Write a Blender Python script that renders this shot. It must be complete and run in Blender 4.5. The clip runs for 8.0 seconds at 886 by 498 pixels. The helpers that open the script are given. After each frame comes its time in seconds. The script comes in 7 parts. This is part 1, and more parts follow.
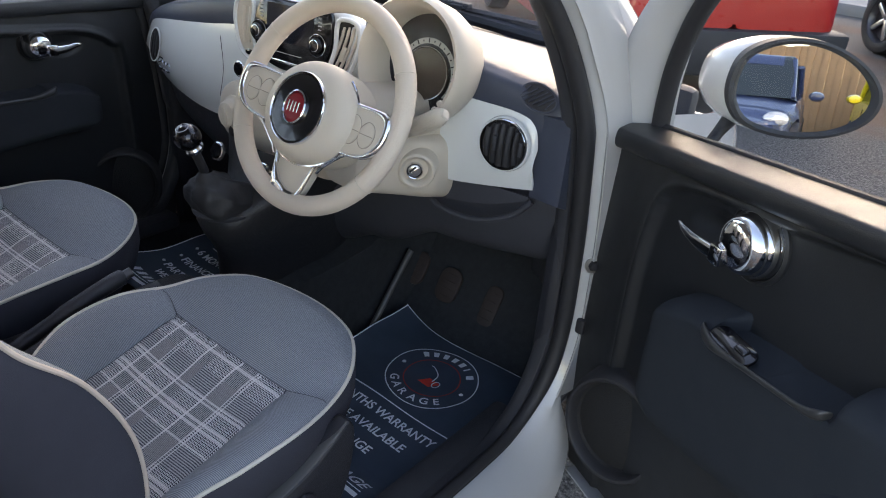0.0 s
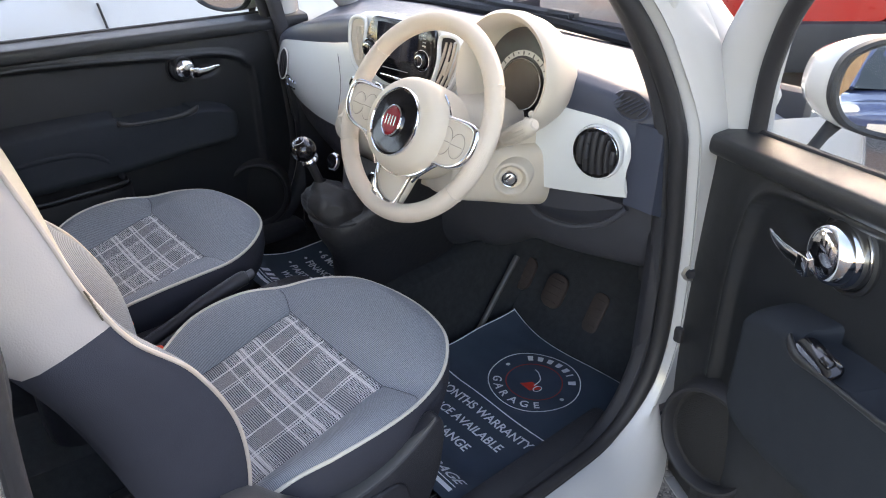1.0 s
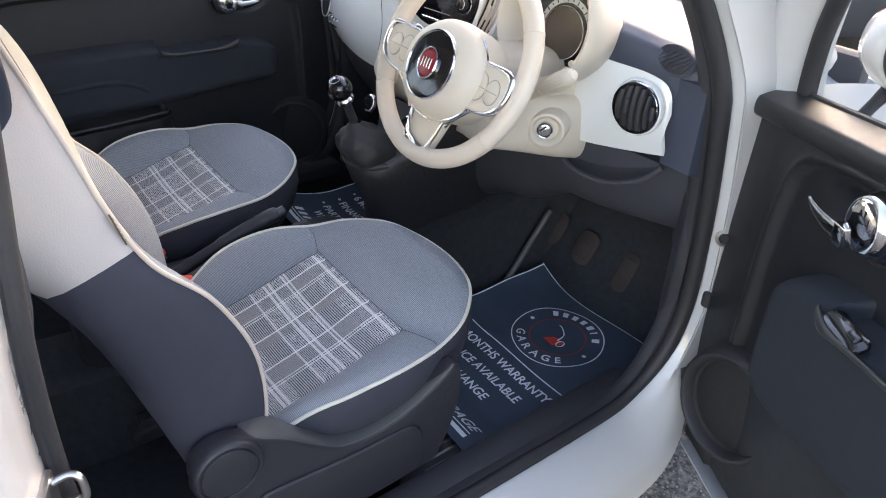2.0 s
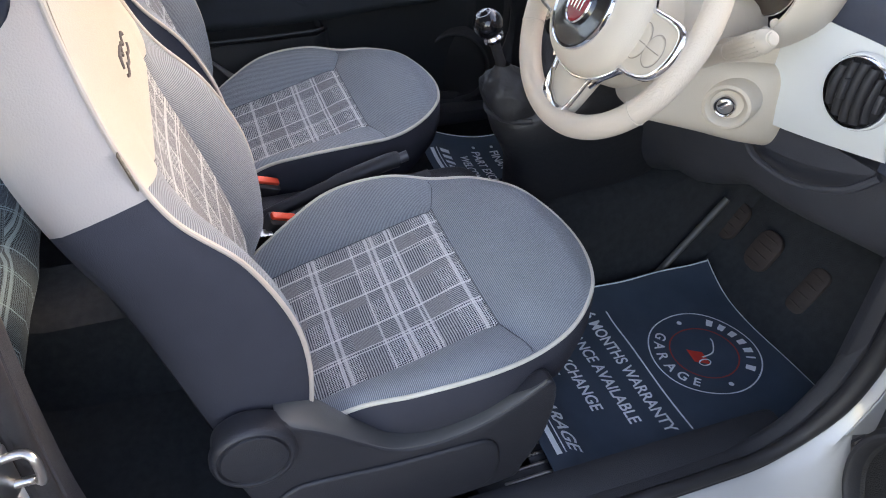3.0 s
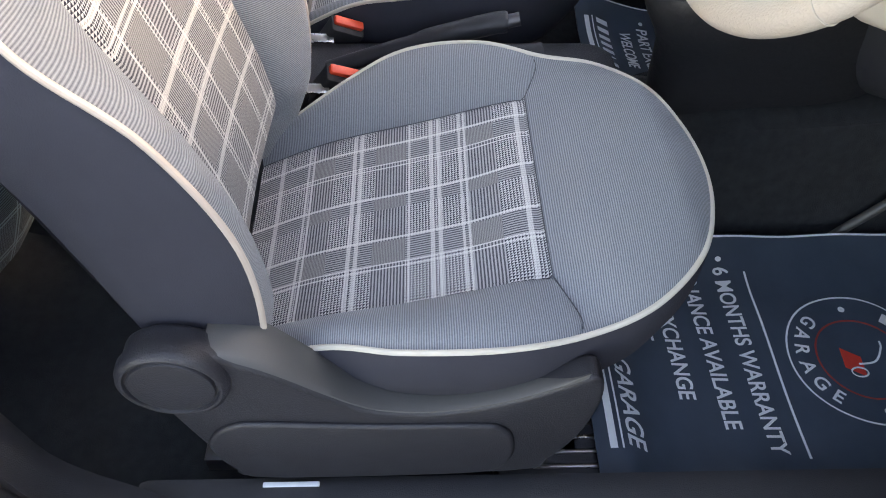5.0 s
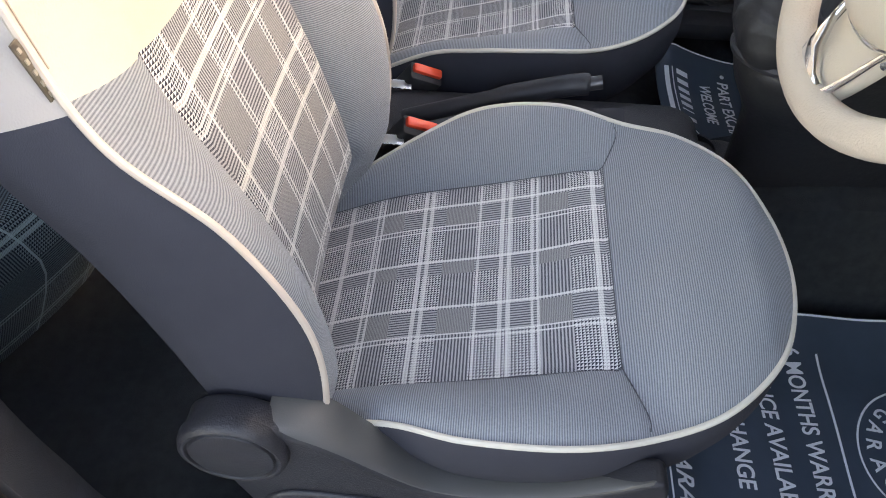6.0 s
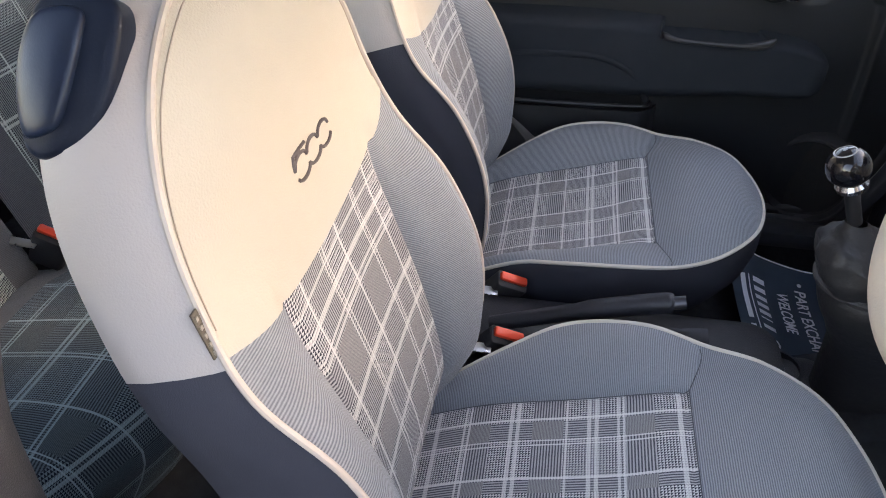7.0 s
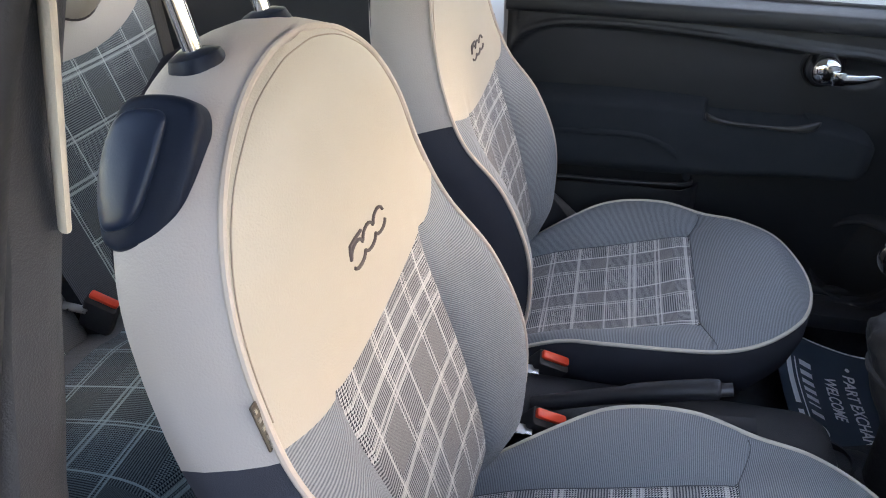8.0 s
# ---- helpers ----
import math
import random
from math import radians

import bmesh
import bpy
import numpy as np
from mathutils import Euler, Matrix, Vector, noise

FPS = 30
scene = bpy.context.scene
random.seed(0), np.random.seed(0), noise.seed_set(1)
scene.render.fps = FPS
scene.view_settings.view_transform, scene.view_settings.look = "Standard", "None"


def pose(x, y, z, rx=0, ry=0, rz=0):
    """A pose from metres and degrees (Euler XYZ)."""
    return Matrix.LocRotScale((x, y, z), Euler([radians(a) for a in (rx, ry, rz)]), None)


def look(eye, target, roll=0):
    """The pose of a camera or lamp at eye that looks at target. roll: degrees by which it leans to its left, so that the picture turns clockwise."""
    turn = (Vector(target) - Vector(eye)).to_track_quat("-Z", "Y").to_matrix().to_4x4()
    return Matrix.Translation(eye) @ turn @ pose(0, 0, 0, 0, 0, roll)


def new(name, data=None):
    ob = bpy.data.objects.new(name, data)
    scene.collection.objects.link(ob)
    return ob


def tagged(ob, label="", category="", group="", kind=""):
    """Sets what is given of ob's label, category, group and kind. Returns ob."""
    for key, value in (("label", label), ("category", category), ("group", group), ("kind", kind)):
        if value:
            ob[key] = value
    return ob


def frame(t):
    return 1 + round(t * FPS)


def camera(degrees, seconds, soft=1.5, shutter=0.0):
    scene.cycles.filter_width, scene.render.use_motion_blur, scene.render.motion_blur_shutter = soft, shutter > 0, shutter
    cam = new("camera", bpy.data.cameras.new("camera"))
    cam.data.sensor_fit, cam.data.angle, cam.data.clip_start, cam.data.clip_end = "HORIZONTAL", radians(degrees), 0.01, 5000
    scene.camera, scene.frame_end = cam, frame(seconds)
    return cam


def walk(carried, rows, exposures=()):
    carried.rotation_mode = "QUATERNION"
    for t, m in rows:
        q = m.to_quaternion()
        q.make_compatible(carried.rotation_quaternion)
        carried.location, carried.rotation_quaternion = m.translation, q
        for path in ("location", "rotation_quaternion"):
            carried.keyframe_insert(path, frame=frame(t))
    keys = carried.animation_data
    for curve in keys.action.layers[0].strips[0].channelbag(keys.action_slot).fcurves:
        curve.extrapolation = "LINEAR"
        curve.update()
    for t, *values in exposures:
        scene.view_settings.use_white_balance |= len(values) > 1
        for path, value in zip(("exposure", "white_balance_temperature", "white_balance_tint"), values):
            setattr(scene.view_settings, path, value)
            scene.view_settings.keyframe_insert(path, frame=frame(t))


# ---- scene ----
cam = camera(61.6, 8.0, 1.0)
PATH = [
    (0, 1.2307, -0.585, 1.3938, 61.42, -4.44, 39.69),
    (0.5, 1.2755, -0.5583, 1.4028, 61.16, -2.17, 44.44),
    (1, 1.3152, -0.5631, 1.4207, 61.48, 0.05, 49.21),
    (1.2, 1.326, -0.5671, 1.4307, 61.56, 0.09, 49.59),
    (2.3, 1.3211, -0.5102, 1.3921, 55.0, -2.53, 57.22),
    (2.5, 1.2768, -0.4603, 1.3747, 54.56, -1.75, 61.51),
    (3, 1.1905, -0.3395, 1.3468, 52.3, -1.42, 70.5),
    (3.5, 1.2267, -0.2232, 1.3547, 51.32, 1.68, 81.26),
    (4, 1.2269, -0.1838, 1.3483, 51.23, 2.05, 81.05),
    (4.2, 1.199, -0.1786, 1.3105, 49.47, 1.91, 80.29),
    (5.3, 0.922, -0.1009, 1.1985, 39.91, -1.86, 91.18),
    (5.5, 0.9145, -0.0954, 1.2012, 39.64, -2.24, 91.54),
    (6, 0.9067, -0.1455, 1.2455, 41.66, -1.08, 94.44),
    (6.5, 0.9054, -0.1657, 1.2789, 46.41, -0.21, 97.33),
    (7, 0.8946, -0.1908, 1.3257, 53.77, -0.19, 99.6),
    (7.5, 0.8843, -0.2029, 1.3413, 57.54, -0.29, 101.3),
    (8, 0.8893, -0.2104, 1.3507, 58.44, -0.06, 102.46),
]
EXPOSURES = [(t, stops, warm, tint) for t, stops, warm, tint in ((0.0, 2.14, 8200, 20), (0.5, 2.54, 8250, 21), (1.0, 2.84, 8650, 22), (2.5, 2.93, 8500, 22), (3.5, 2.90, 8550, 23), (5.5, 3.22, 9400, 20), (6.0, 3.14, 9500, 20), (6.5, 2.93, 9200, 24), (7.0, 2.75, 8700, 23), (8.0, 2.50, 8100, 19))]
walk(cam, [(t, pose(x, y, z, rx, ry, rz)) for t, x, y, z, rx, ry, rz in PATH], EXPOSURES)

# ---- world and sun ----
world = bpy.data.worlds.new("sky_world")
scene.world = world
world.use_nodes = True
wn = world.node_tree
sky = wn.nodes.new("ShaderNodeTexSky")
sky.sky_type = "NISHITA"
sky.sun_disc = False
SUN_TO = Vector((-0.30, 0.90, 0.50)).normalized()
sky.sun_elevation = math.asin(SUN_TO.z)
sky.sun_rotation = math.atan2(SUN_TO.x, SUN_TO.y)
sky.air_density, sky.dust_density = 1.0, 0.7
wn.links.new(sky.outputs["Color"], wn.nodes["Background"].inputs["Color"])
wn.nodes["Background"].inputs["Strength"].default_value = 0.15
sun_data = bpy.data.lights.new("sun", "SUN")
sun_data.energy, sun_data.angle, sun_data.color = 0.115, radians(12.0), (1.0, 0.885, 0.68)
sun = new("sun", sun_data)
sun.matrix_world = look(SUN_TO * 30, (0, 0, 0))


# ---- materials ----
class Nodes:
    """Short hand for node trees."""

    def __init__(self, name):
        self.mat = bpy.data.materials.new(name)
        self.mat.use_nodes = True
        self.t = self.mat.node_tree
        self.b = self.t.nodes["Principled BSDF"]

    def n(self, kind, **values):
        node = self.t.nodes.new(kind)
        for k, v in values.items():
            node.inputs[k.replace("_", " ")].default_value = v
        return node

    def link(self, a, b):
        self.t.links.new(a, b)

    def math(self, op, a, b=None, c=None):
        node = self.t.nodes.new("ShaderNodeMath")
        node.operation = op
        for i, v in enumerate((a, b, c)):
            if v is None:
                continue
            if isinstance(v, (int, float)):
                node.inputs[i].default_value = v
            else:
                self.link(v, node.inputs[i])
        return node.outputs[0]

    def mix(self, fac, a, b):
        node = self.t.nodes.new("ShaderNodeMix")
        node.data_type = "RGBA"
        for sock, v in ((node.inputs[0], fac), (node.inputs[6], a), (node.inputs[7], b)):
            if isinstance(v, (int, float)):
                sock.default_value = v
            elif isinstance(v, tuple):
                sock.default_value = (*v, 1) if len(v) == 3 else v
            else:
                self.link(v, sock)
        return node.outputs[2]

    def coords(self):
        return self.t.nodes.new("ShaderNodeTexCoord").outputs["Object"]

    def noise(self, scale, detail=3.0, rough=0.55):
        node = self.n("ShaderNodeTexNoise", Scale=scale, Detail=detail, Roughness=rough)
        self.link(self.coords(), node.inputs["Vector"])
        return node.outputs["Fac"]

    def bump(self, height, strength, distance):
        node = self.n("ShaderNodeBump", Strength=strength, Distance=distance)
        self.link(height, node.inputs["Height"])
        self.link(node.outputs["Normal"], self.b.inputs["Normal"])


def surface(name, color, rough=0.5, metal=0.0, vary=0.12, vary_scale=6.0, grain=0.0, grain_scale=400.0, coat=0.0, rough_vary=0.1, spec=0.5):
    """A surface with slow stains and a fine grain."""
    s = Nodes(name)
    slow = s.noise(vary_scale, 4.0)
    dark = tuple(c * (1 - vary) for c in color)
    light = tuple(min(1.0, c * (1 + vary)) for c in color)
    s.link(s.mix(slow, dark, light), s.b.inputs["Base Color"])
    s.link(s.math("ADD", s.math("MULTIPLY", s.noise(vary_scale * 5, 3.0), rough_vary * 2), rough - rough_vary), s.b.inputs["Roughness"])
    s.b.inputs["Metallic"].default_value = metal
    s.b.inputs["Specular IOR Level"].default_value = spec
    if coat:
        s.b.inputs["Coat Weight"].default_value = coat
        s.b.inputs["Coat Roughness"].default_value = 0.05
    if grain:
        s.bump(s.noise(grain_scale, 2.0), grain, 0.002)
    return s.mat


def band(s, u, centre, width, period):
    """1 where u lies within width of the repeated centre."""
    w = s.math("WRAP", s.math("SUBTRACT", u, centre), period / 2, -period / 2)
    return s.math("LESS_THAN", s.math("ABSOLUTE", w), width / 2)


def any_band(s, u, spans):
    """1 where u lies in one of the spans (from, to)."""
    out = None
    for a, b in spans:
        hit = s.math("LESS_THAN", s.math("ABSOLUTE", s.math("SUBTRACT", u, (a + b) / 2)), (b - a) / 2)
        out = hit if out is None else s.math("MAXIMUM", out, hit)
    return out


def lines_at(places, width):
    return [(p - width / 2, p + width / 2) for p in places]


def plaid(name, axis_v, thick, wide, thin, hair, single, double, cells_v, cells_u, tint=1.0, hue=(1.0, 1.0, 1.0), fine=0.0037, thread=1.0):
    """A woven check in white, grey and navy: lines over houndstooth, with plain cells between.
    Along v: thick pairs, wide single bands, thin pairs and hairlines; along u: single lines and thin pairs."""
    s = Nodes(name)
    sep = s.t.nodes.new("ShaderNodeSeparateXYZ")
    s.link(s.coords(), sep.inputs[0])
    wob = s.math("SUBTRACT", s.noise(7.0, 1.0), 0.5)
    u = s.math("ADD", sep.outputs[0], s.math("MULTIPLY", wob, 0.0012))
    v = s.math("ADD", sep.outputs[axis_v], s.math("MULTIPLY", wob, -0.0012))
    fu = s.math("LESS_THAN", s.math("WRAP", u, fine, 0.0), fine * 0.5)
    fv = s.math("LESS_THAN", s.math("WRAP", v, fine, 0.0), fine * 0.5)
    slant = s.math("LESS_THAN", s.math("WRAP", s.math("ADD", u, v), fine, 0.0), fine * 0.5)
    twill = s.math("LESS_THAN", s.math("WRAP", s.math("ADD", u, s.math("MULTIPLY", v, 0.6)), fine * 0.5, 0.0), fine * 0.26)
    # broken check: where both threads agree the thread's own shade, else slanted teeth
    same = s.math("MULTIPLY", fu, fv)
    other = s.math("SUBTRACT", s.math("MAXIMUM", fu, fv), same)
    tooth = s.math("ADD", same, s.math("MULTIPLY", other, slant))
    cu, cv = any_band(s, u, cells_u), any_band(s, v, cells_v)
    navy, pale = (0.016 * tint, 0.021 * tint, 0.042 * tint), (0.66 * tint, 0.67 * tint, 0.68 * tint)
    half = s.math("LESS_THAN", s.math("WRAP", v, fine * 0.5, 0.0), fine * 0.25)
    quiet = s.mix(s.math("ADD", 0.10, s.math("ADD", s.math("MULTIPLY", half, 0.36), s.math("MULTIPLY", twill, 0.22))), (0.085 * tint, 0.088 * tint, 0.098 * tint), (0.50 * tint, 0.50 * tint, 0.50 * tint))
    c = s.mix(s.math("ADD", 0.01, s.math("MULTIPLY", tooth, 0.97)), navy, pale)
    along_u = s.mix(s.math("ADD", 0.02, s.math("ADD", s.math("MULTIPLY", fv, 0.54), s.math("MULTIPLY", twill, 0.16))), navy, pale)
    along_v = s.mix(s.math("ADD", 0.02, s.math("ADD", s.math("MULTIPLY", fu, 0.54), s.math("MULTIPLY", twill, 0.16))), navy, pale)
    c = s.mix(cu, c, along_v)
    c = s.mix(cv, c, along_u)
    c = s.mix(s.math("MULTIPLY", cu, cv), c, quiet)
    white = (0.80 * tint * thread, 0.80 * tint * thread, 0.79 * tint * thread)
    stripes = ((v, [p - 0.0046 for p in thick] + [p + 0.0046 for p in thick], 0.0050, 0.48), (v, list(wide), 0.0060, 0.48), (v, [p - 0.0034 for p in thin] + [p + 0.0034 for p in thin], 0.0030, 0.50), (v, list(hair), 0.0032, 0.42), (u, list(single), 0.0034, 0.62), (u, [p - 0.0034 for p in double] + [p + 0.0034 for p in double], 0.0020, 0.62))
    for way, places, width, least in stripes:
        if places:
            c = s.mix(s.math("MULTIPLY", any_band(s, way, lines_at(places, width)), s.math("ADD", least, s.math("MULTIPLY", twill, 0.30))), c, white)
    c = s.mix(s.math("MULTIPLY", s.noise(4.0, 3.0), 0.08), c, (0.20 * tint, 0.205 * tint, 0.215 * tint))
    # hue is teal only on the rear cloths, as the cast of their shade
    hue_mix = s.t.nodes.new("ShaderNodeMix")
    hue_mix.data_type, hue_mix.blend_type = "RGBA", "MULTIPLY"
    hue_mix.inputs[0].default_value = 1.0
    s.link(c, hue_mix.inputs[6])
    hue_mix.inputs[7].default_value = (*hue, 1)
    s.link(hue_mix.outputs[2], s.b.inputs["Base Color"])
    s.b.inputs["Roughness"].default_value = 0.9
    s.b.inputs["Specular IOR Level"].default_value = 0.2
    s.b.inputs["Sheen Weight"].default_value = 0.12
    s.bump(s.math("ADD", s.math("MULTIPLY", tooth, 0.5), s.noise(900.0, 1.0)), 0.35, 0.0008)
    return s.mat


def ribbed(name, axis, pitch=0.0024, tint=1.0):
    """Blue-grey ribbed cloth, its ribs stepping along one axis."""
    s = Nodes(name)
    sep = s.t.nodes.new("ShaderNodeSeparateXYZ")
    s.link(s.coords(), sep.inputs[0])
    v = s.math("ADD", sep.outputs[axis], s.math("MULTIPLY", s.math("SUBTRACT", s.noise(30.0, 2.0), 0.5), 0.0016))
    rib = s.math("PINGPONG", s.math("ADD", v, 10.0), pitch / 2)
    rib = s.math("MULTIPLY", rib, 2.0 / pitch)
    slub = s.noise(420.0, 2.0)
    fac = s.math("ADD", s.math("MULTIPLY", rib, 0.68), s.math("MULTIPLY", slub, 0.32))
    c = s.mix(fac, (0.050 * tint, 0.062 * tint, 0.090 * tint), (0.430 * tint, 0.466 * tint, 0.495 * tint))
    c = s.mix(s.math("MULTIPLY", s.noise(5.0, 3.0), 0.20), c, (0.18 * tint, 0.195 * tint, 0.22 * tint))
    s.link(c, s.b.inputs["Base Color"])
    s.b.inputs["Roughness"].default_value = 0.9
    s.b.inputs["Specular IOR Level"].default_value = 0.2
    s.b.inputs["Sheen Weight"].default_value = 0.15
    s.bump(rib, 0.5, 0.0008)
    return s.mat


def glass_material(name, tint=(1, 1, 1), rough=0.0):
    s = Nodes(name)
    s.b.inputs["Base Color"].default_value = (*tint, 1)
    s.b.inputs["Roughness"].default_value = rough
    s.b.inputs["IOR"].default_value = 1.01
    s.b.inputs["Transmission Weight"].default_value = 1.0
    s.b.inputs["Coat Weight"].default_value = 0.25
    s.b.inputs["Coat Roughness"].default_value = 0.02
    return s.mat


PLAID_SEAT = plaid("plaid_cloth_seat", 1, (-0.103, -0.204), (0.002, -0.311), (-0.068, -0.269), (-0.136,), (-0.121, -0.030, 0.043), (-0.084, 0.088), ((-0.064, -0.028), (-0.180, -0.140), (-0.265, -0.236)), ((-0.117, -0.089), (-0.027, -0.008), (0.047, 0.084)))
PLAID_SEAT_B = plaid("plaid_cloth_seat_lighter", 1, (-0.092, -0.300), (0.006, -0.196), (-0.046, -0.250), (-0.140,), (-0.112, 0.003, 0.108), (-0.070, 0.048, 0.142), ((-0.042, -0.018), (-0.172, -0.144), (-0.290, -0.260)), ((-0.108, -0.075), (0.007, 0.043), (0.112, 0.137)))
# cushion cloth with its colour darkened to offset the sun on the backrests
PLAID_BACK_DIMMED = plaid("plaid_cloth_back_dimmed", 2, (), (0.887, 0.797, 0.755, 0.702, 0.580), (0.860, 0.637), (0.912,), (0.104, 0.003, -0.098), (0.046, -0.055), ((0.807, 0.852), (0.710, 0.745), (0.645, 0.690), (0.588, 0.630)), ((0.052, 0.098), (-0.049, -0.004), (-0.092, -0.062)), 0.74)
RIB_SEAT = ribbed("ribbed_cloth_seat", 1)
# ribbed cushion cloth, darkened in colour against the same sun
RIB_BACK_DIMMED = ribbed("ribbed_cloth_back_dimmed", 2, tint=0.86)
# front ribbed cloth at a low tint: rear-cabin shade put into the colour
RIB_REAR_SHADED = ribbed("ribbed_cloth_rear_shaded", 0, tint=0.42)
CREAM = surface("cream_leatherette", (0.460, 0.416, 0.348), 0.50, vary=0.05, grain=0.25, grain_scale=500.0, rough_vary=0.05)
CREAM_SIDE = surface("pale_cream_leatherette", (0.455, 0.402, 0.374), 0.6, vary=0.05, grain=0.25, grain_scale=500.0, rough_vary=0.05)
PIPING = surface("ivory_piping", (0.62, 0.585, 0.51), 0.6, vary=0.08, vary_scale=40.0, rough_vary=0.05)
PIPING_CREAM = surface("cream_piping", (0.51, 0.44, 0.385), 0.6, vary=0.08, vary_scale=40.0, rough_vary=0.05)
SIDE_CLOTH = surface("dark_navy_cloth", (0.043, 0.045, 0.059), 0.8, vary=0.15, grain=0.3, grain_scale=900.0, spec=0.25)
PLASTIC = surface("dark_grey_plastic", (0.040, 0.041, 0.047), 0.5, vary=0.15, grain=0.35, grain_scale=700.0)
# grey lifted above the rail cover's plastic to stand for sky sheen
SHEEN_GREY = surface("sheen_grey_plastic", (0.085, 0.085, 0.084), 0.36, vary=0.02, rough_vary=0.0, grain=0.12, grain_scale=700.0)
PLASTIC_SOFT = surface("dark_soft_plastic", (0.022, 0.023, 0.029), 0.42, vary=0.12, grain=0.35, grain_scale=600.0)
DOOR_TRIM = surface("black_door_trim", (0.0150, 0.0165, 0.0190), 0.46, vary=0.12, grain=0.18, grain_scale=600.0, spec=0.5)
DOOR_CLOTH = surface("dark_door_cloth", (0.025, 0.030, 0.037), 0.85, vary=0.15, grain=0.3, grain_scale=900.0, spec=0.2)
RUBBER = surface("black_rubber", (0.021, 0.021, 0.024), 0.6, vary=0.2, grain=0.2, grain_scale=300.0)
CARPET = surface("black_carpet", (0.042, 0.046, 0.052), 0.95, vary=0.4, vary_scale=60.0, grain=1.0, grain_scale=900.0, spec=0.1)
GLOSS_BLACK = surface("gloss_black", (0.006, 0.006, 0.008), 0.12, vary=0.1, rough_vary=0.04, coat=0.5)
WHITE_PAINT = surface("white_car_paint", (0.52, 0.52, 0.515), 0.25, vary=0.02, coat=0.8, rough_vary=0.01)
FASCIA = surface("white_gloss_fascia", (0.70, 0.72, 0.71), 0.16, vary=0.02, coat=0.6, rough_vary=0.008)
IVORY = surface("ivory_plastic", (0.60, 0.53, 0.44), 0.5, vary=0.05, grain=0.2, grain_scale=700.0, rough_vary=0.05)
IVORY_LEATHER = surface("ivory_leather", (0.61, 0.52, 0.43), 0.5, vary=0.06, grain=0.4, grain_scale=420.0, rough_vary=0.06)
CHROME = surface("chrome", (0.80, 0.81, 0.83), 0.08, 1.0, vary=0.03, rough_vary=0.03)
STEEL = surface("steel", (0.52, 0.52, 0.52), 0.3, 1.0, vary=0.1)
RED_PLASTIC = surface("red_plastic", (0.85, 0.07, 0.03), 0.35, vary=0.06)
RED_ENAMEL = surface("red_enamel", (0.22, 0.008, 0.015), 0.25, vary=0.1)
MAT_CLOTH = surface("navy_mat_film", (0.056, 0.080, 0.112), 0.33, vary=0.25, vary_scale=14.0, grain=0.05, grain_scale=120.0, spec=0.3)
PRINT = surface("white_print", (0.87, 0.93, 1.0), 0.5, vary=0.12, vary_scale=60.0)
PRINT_RED = surface("red_print", (0.78, 0.06, 0.04), 0.6, vary=0.1, vary_scale=60.0)
PRINT_DARKRED = surface("dark_red_print", (0.40, 0.05, 0.04), 0.6, vary=0.1, vary_scale=60.0)
GLASS = glass_material("window_glass", (0.94, 0.96, 0.95))
MIRROR = surface("mirror_silver", (0.86, 0.88, 0.90), 0.01, 1.0, vary=0.0, rough_vary=0.005)
DARK_GAUGE = surface("dark_gauge_face", (0.012, 0.012, 0.016), 0.4)
BROWN_GAUGE = surface("brown_gauge_face", (0.040, 0.026, 0.018), 0.35)
PEDAL = surface("worn_pedal_rubber", (0.046, 0.034, 0.032), 0.7, vary=0.25, vary_scale=30.0, grain=0.5, grain_scale=200.0)
REPEAT = [0.165 * k for k in range(-4, 5)]
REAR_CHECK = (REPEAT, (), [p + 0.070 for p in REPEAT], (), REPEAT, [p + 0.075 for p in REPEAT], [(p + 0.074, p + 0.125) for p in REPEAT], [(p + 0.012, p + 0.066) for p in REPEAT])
# rear plaid: front cloth darkened and cooled, shade put into its colour
PLAID_REAR_SHADED = plaid("plaid_cloth_rear_shaded", 1, *REAR_CHECK, 0.34, (0.70, 0.97, 1.08), 0.0037, 1.7)
PLAID_REAR_FRONT_SHADED = plaid("plaid_cloth_rear_front_shaded", 2, [p + 0.49 for p in REPEAT], *REAR_CHECK[1:], 0.34, (0.70, 0.97, 1.08), 0.0037, 1.7)
# same cloth, with less shade put into its tint than on the cushion
PLAID_REAR_BACK_SHADED = plaid("plaid_cloth_rear_back_shaded", 2, [p + 0.85 for p in REPEAT], (), [p + 0.92 for p in REPEAT], (), REPEAT, [p + 0.075 for p in REPEAT], [(p + 0.925, p + 0.975) for p in REPEAT], [(p + 0.012, p + 0.066) for p in REPEAT], 0.62, (0.90, 1.0, 0.96), 0.0037, 1.5)
DASH_DARK = surface("black_lower_dash", (0.048, 0.050, 0.060), 0.55, vary=0.15, grain=0.35, grain_scale=600.0, spec=0.35)
PAD = surface("dash_pad", (0.046, 0.055, 0.080), 0.40, vary=0.08, grain=0.3, grain_scale=600.0)
SCREEN = surface("screen_glass", (0.006, 0.009, 0.016), 0.06, vary=0.05, rough_vary=0.02)
SCALE = surface("pale_scale", (0.45, 0.43, 0.40), 0.5, vary=0.05)
LEATHER = surface("black_leather", (0.022, 0.022, 0.025), 0.5, vary=0.2, vary_scale=30.0, grain=0.6, grain_scale=90.0)
KNOB_TOP = surface("knob_disc", (0.30, 0.30, 0.31), 0.3, vary=0.1)
RED_PAINT = surface("red_car_paint", (0.50, 0.026, 0.018), 0.3, vary=0.05, coat=0.8)
BLUE_PAINT = surface("dark_blue_car_paint", (0.015, 0.03, 0.09), 0.3, vary=0.05, coat=0.8)
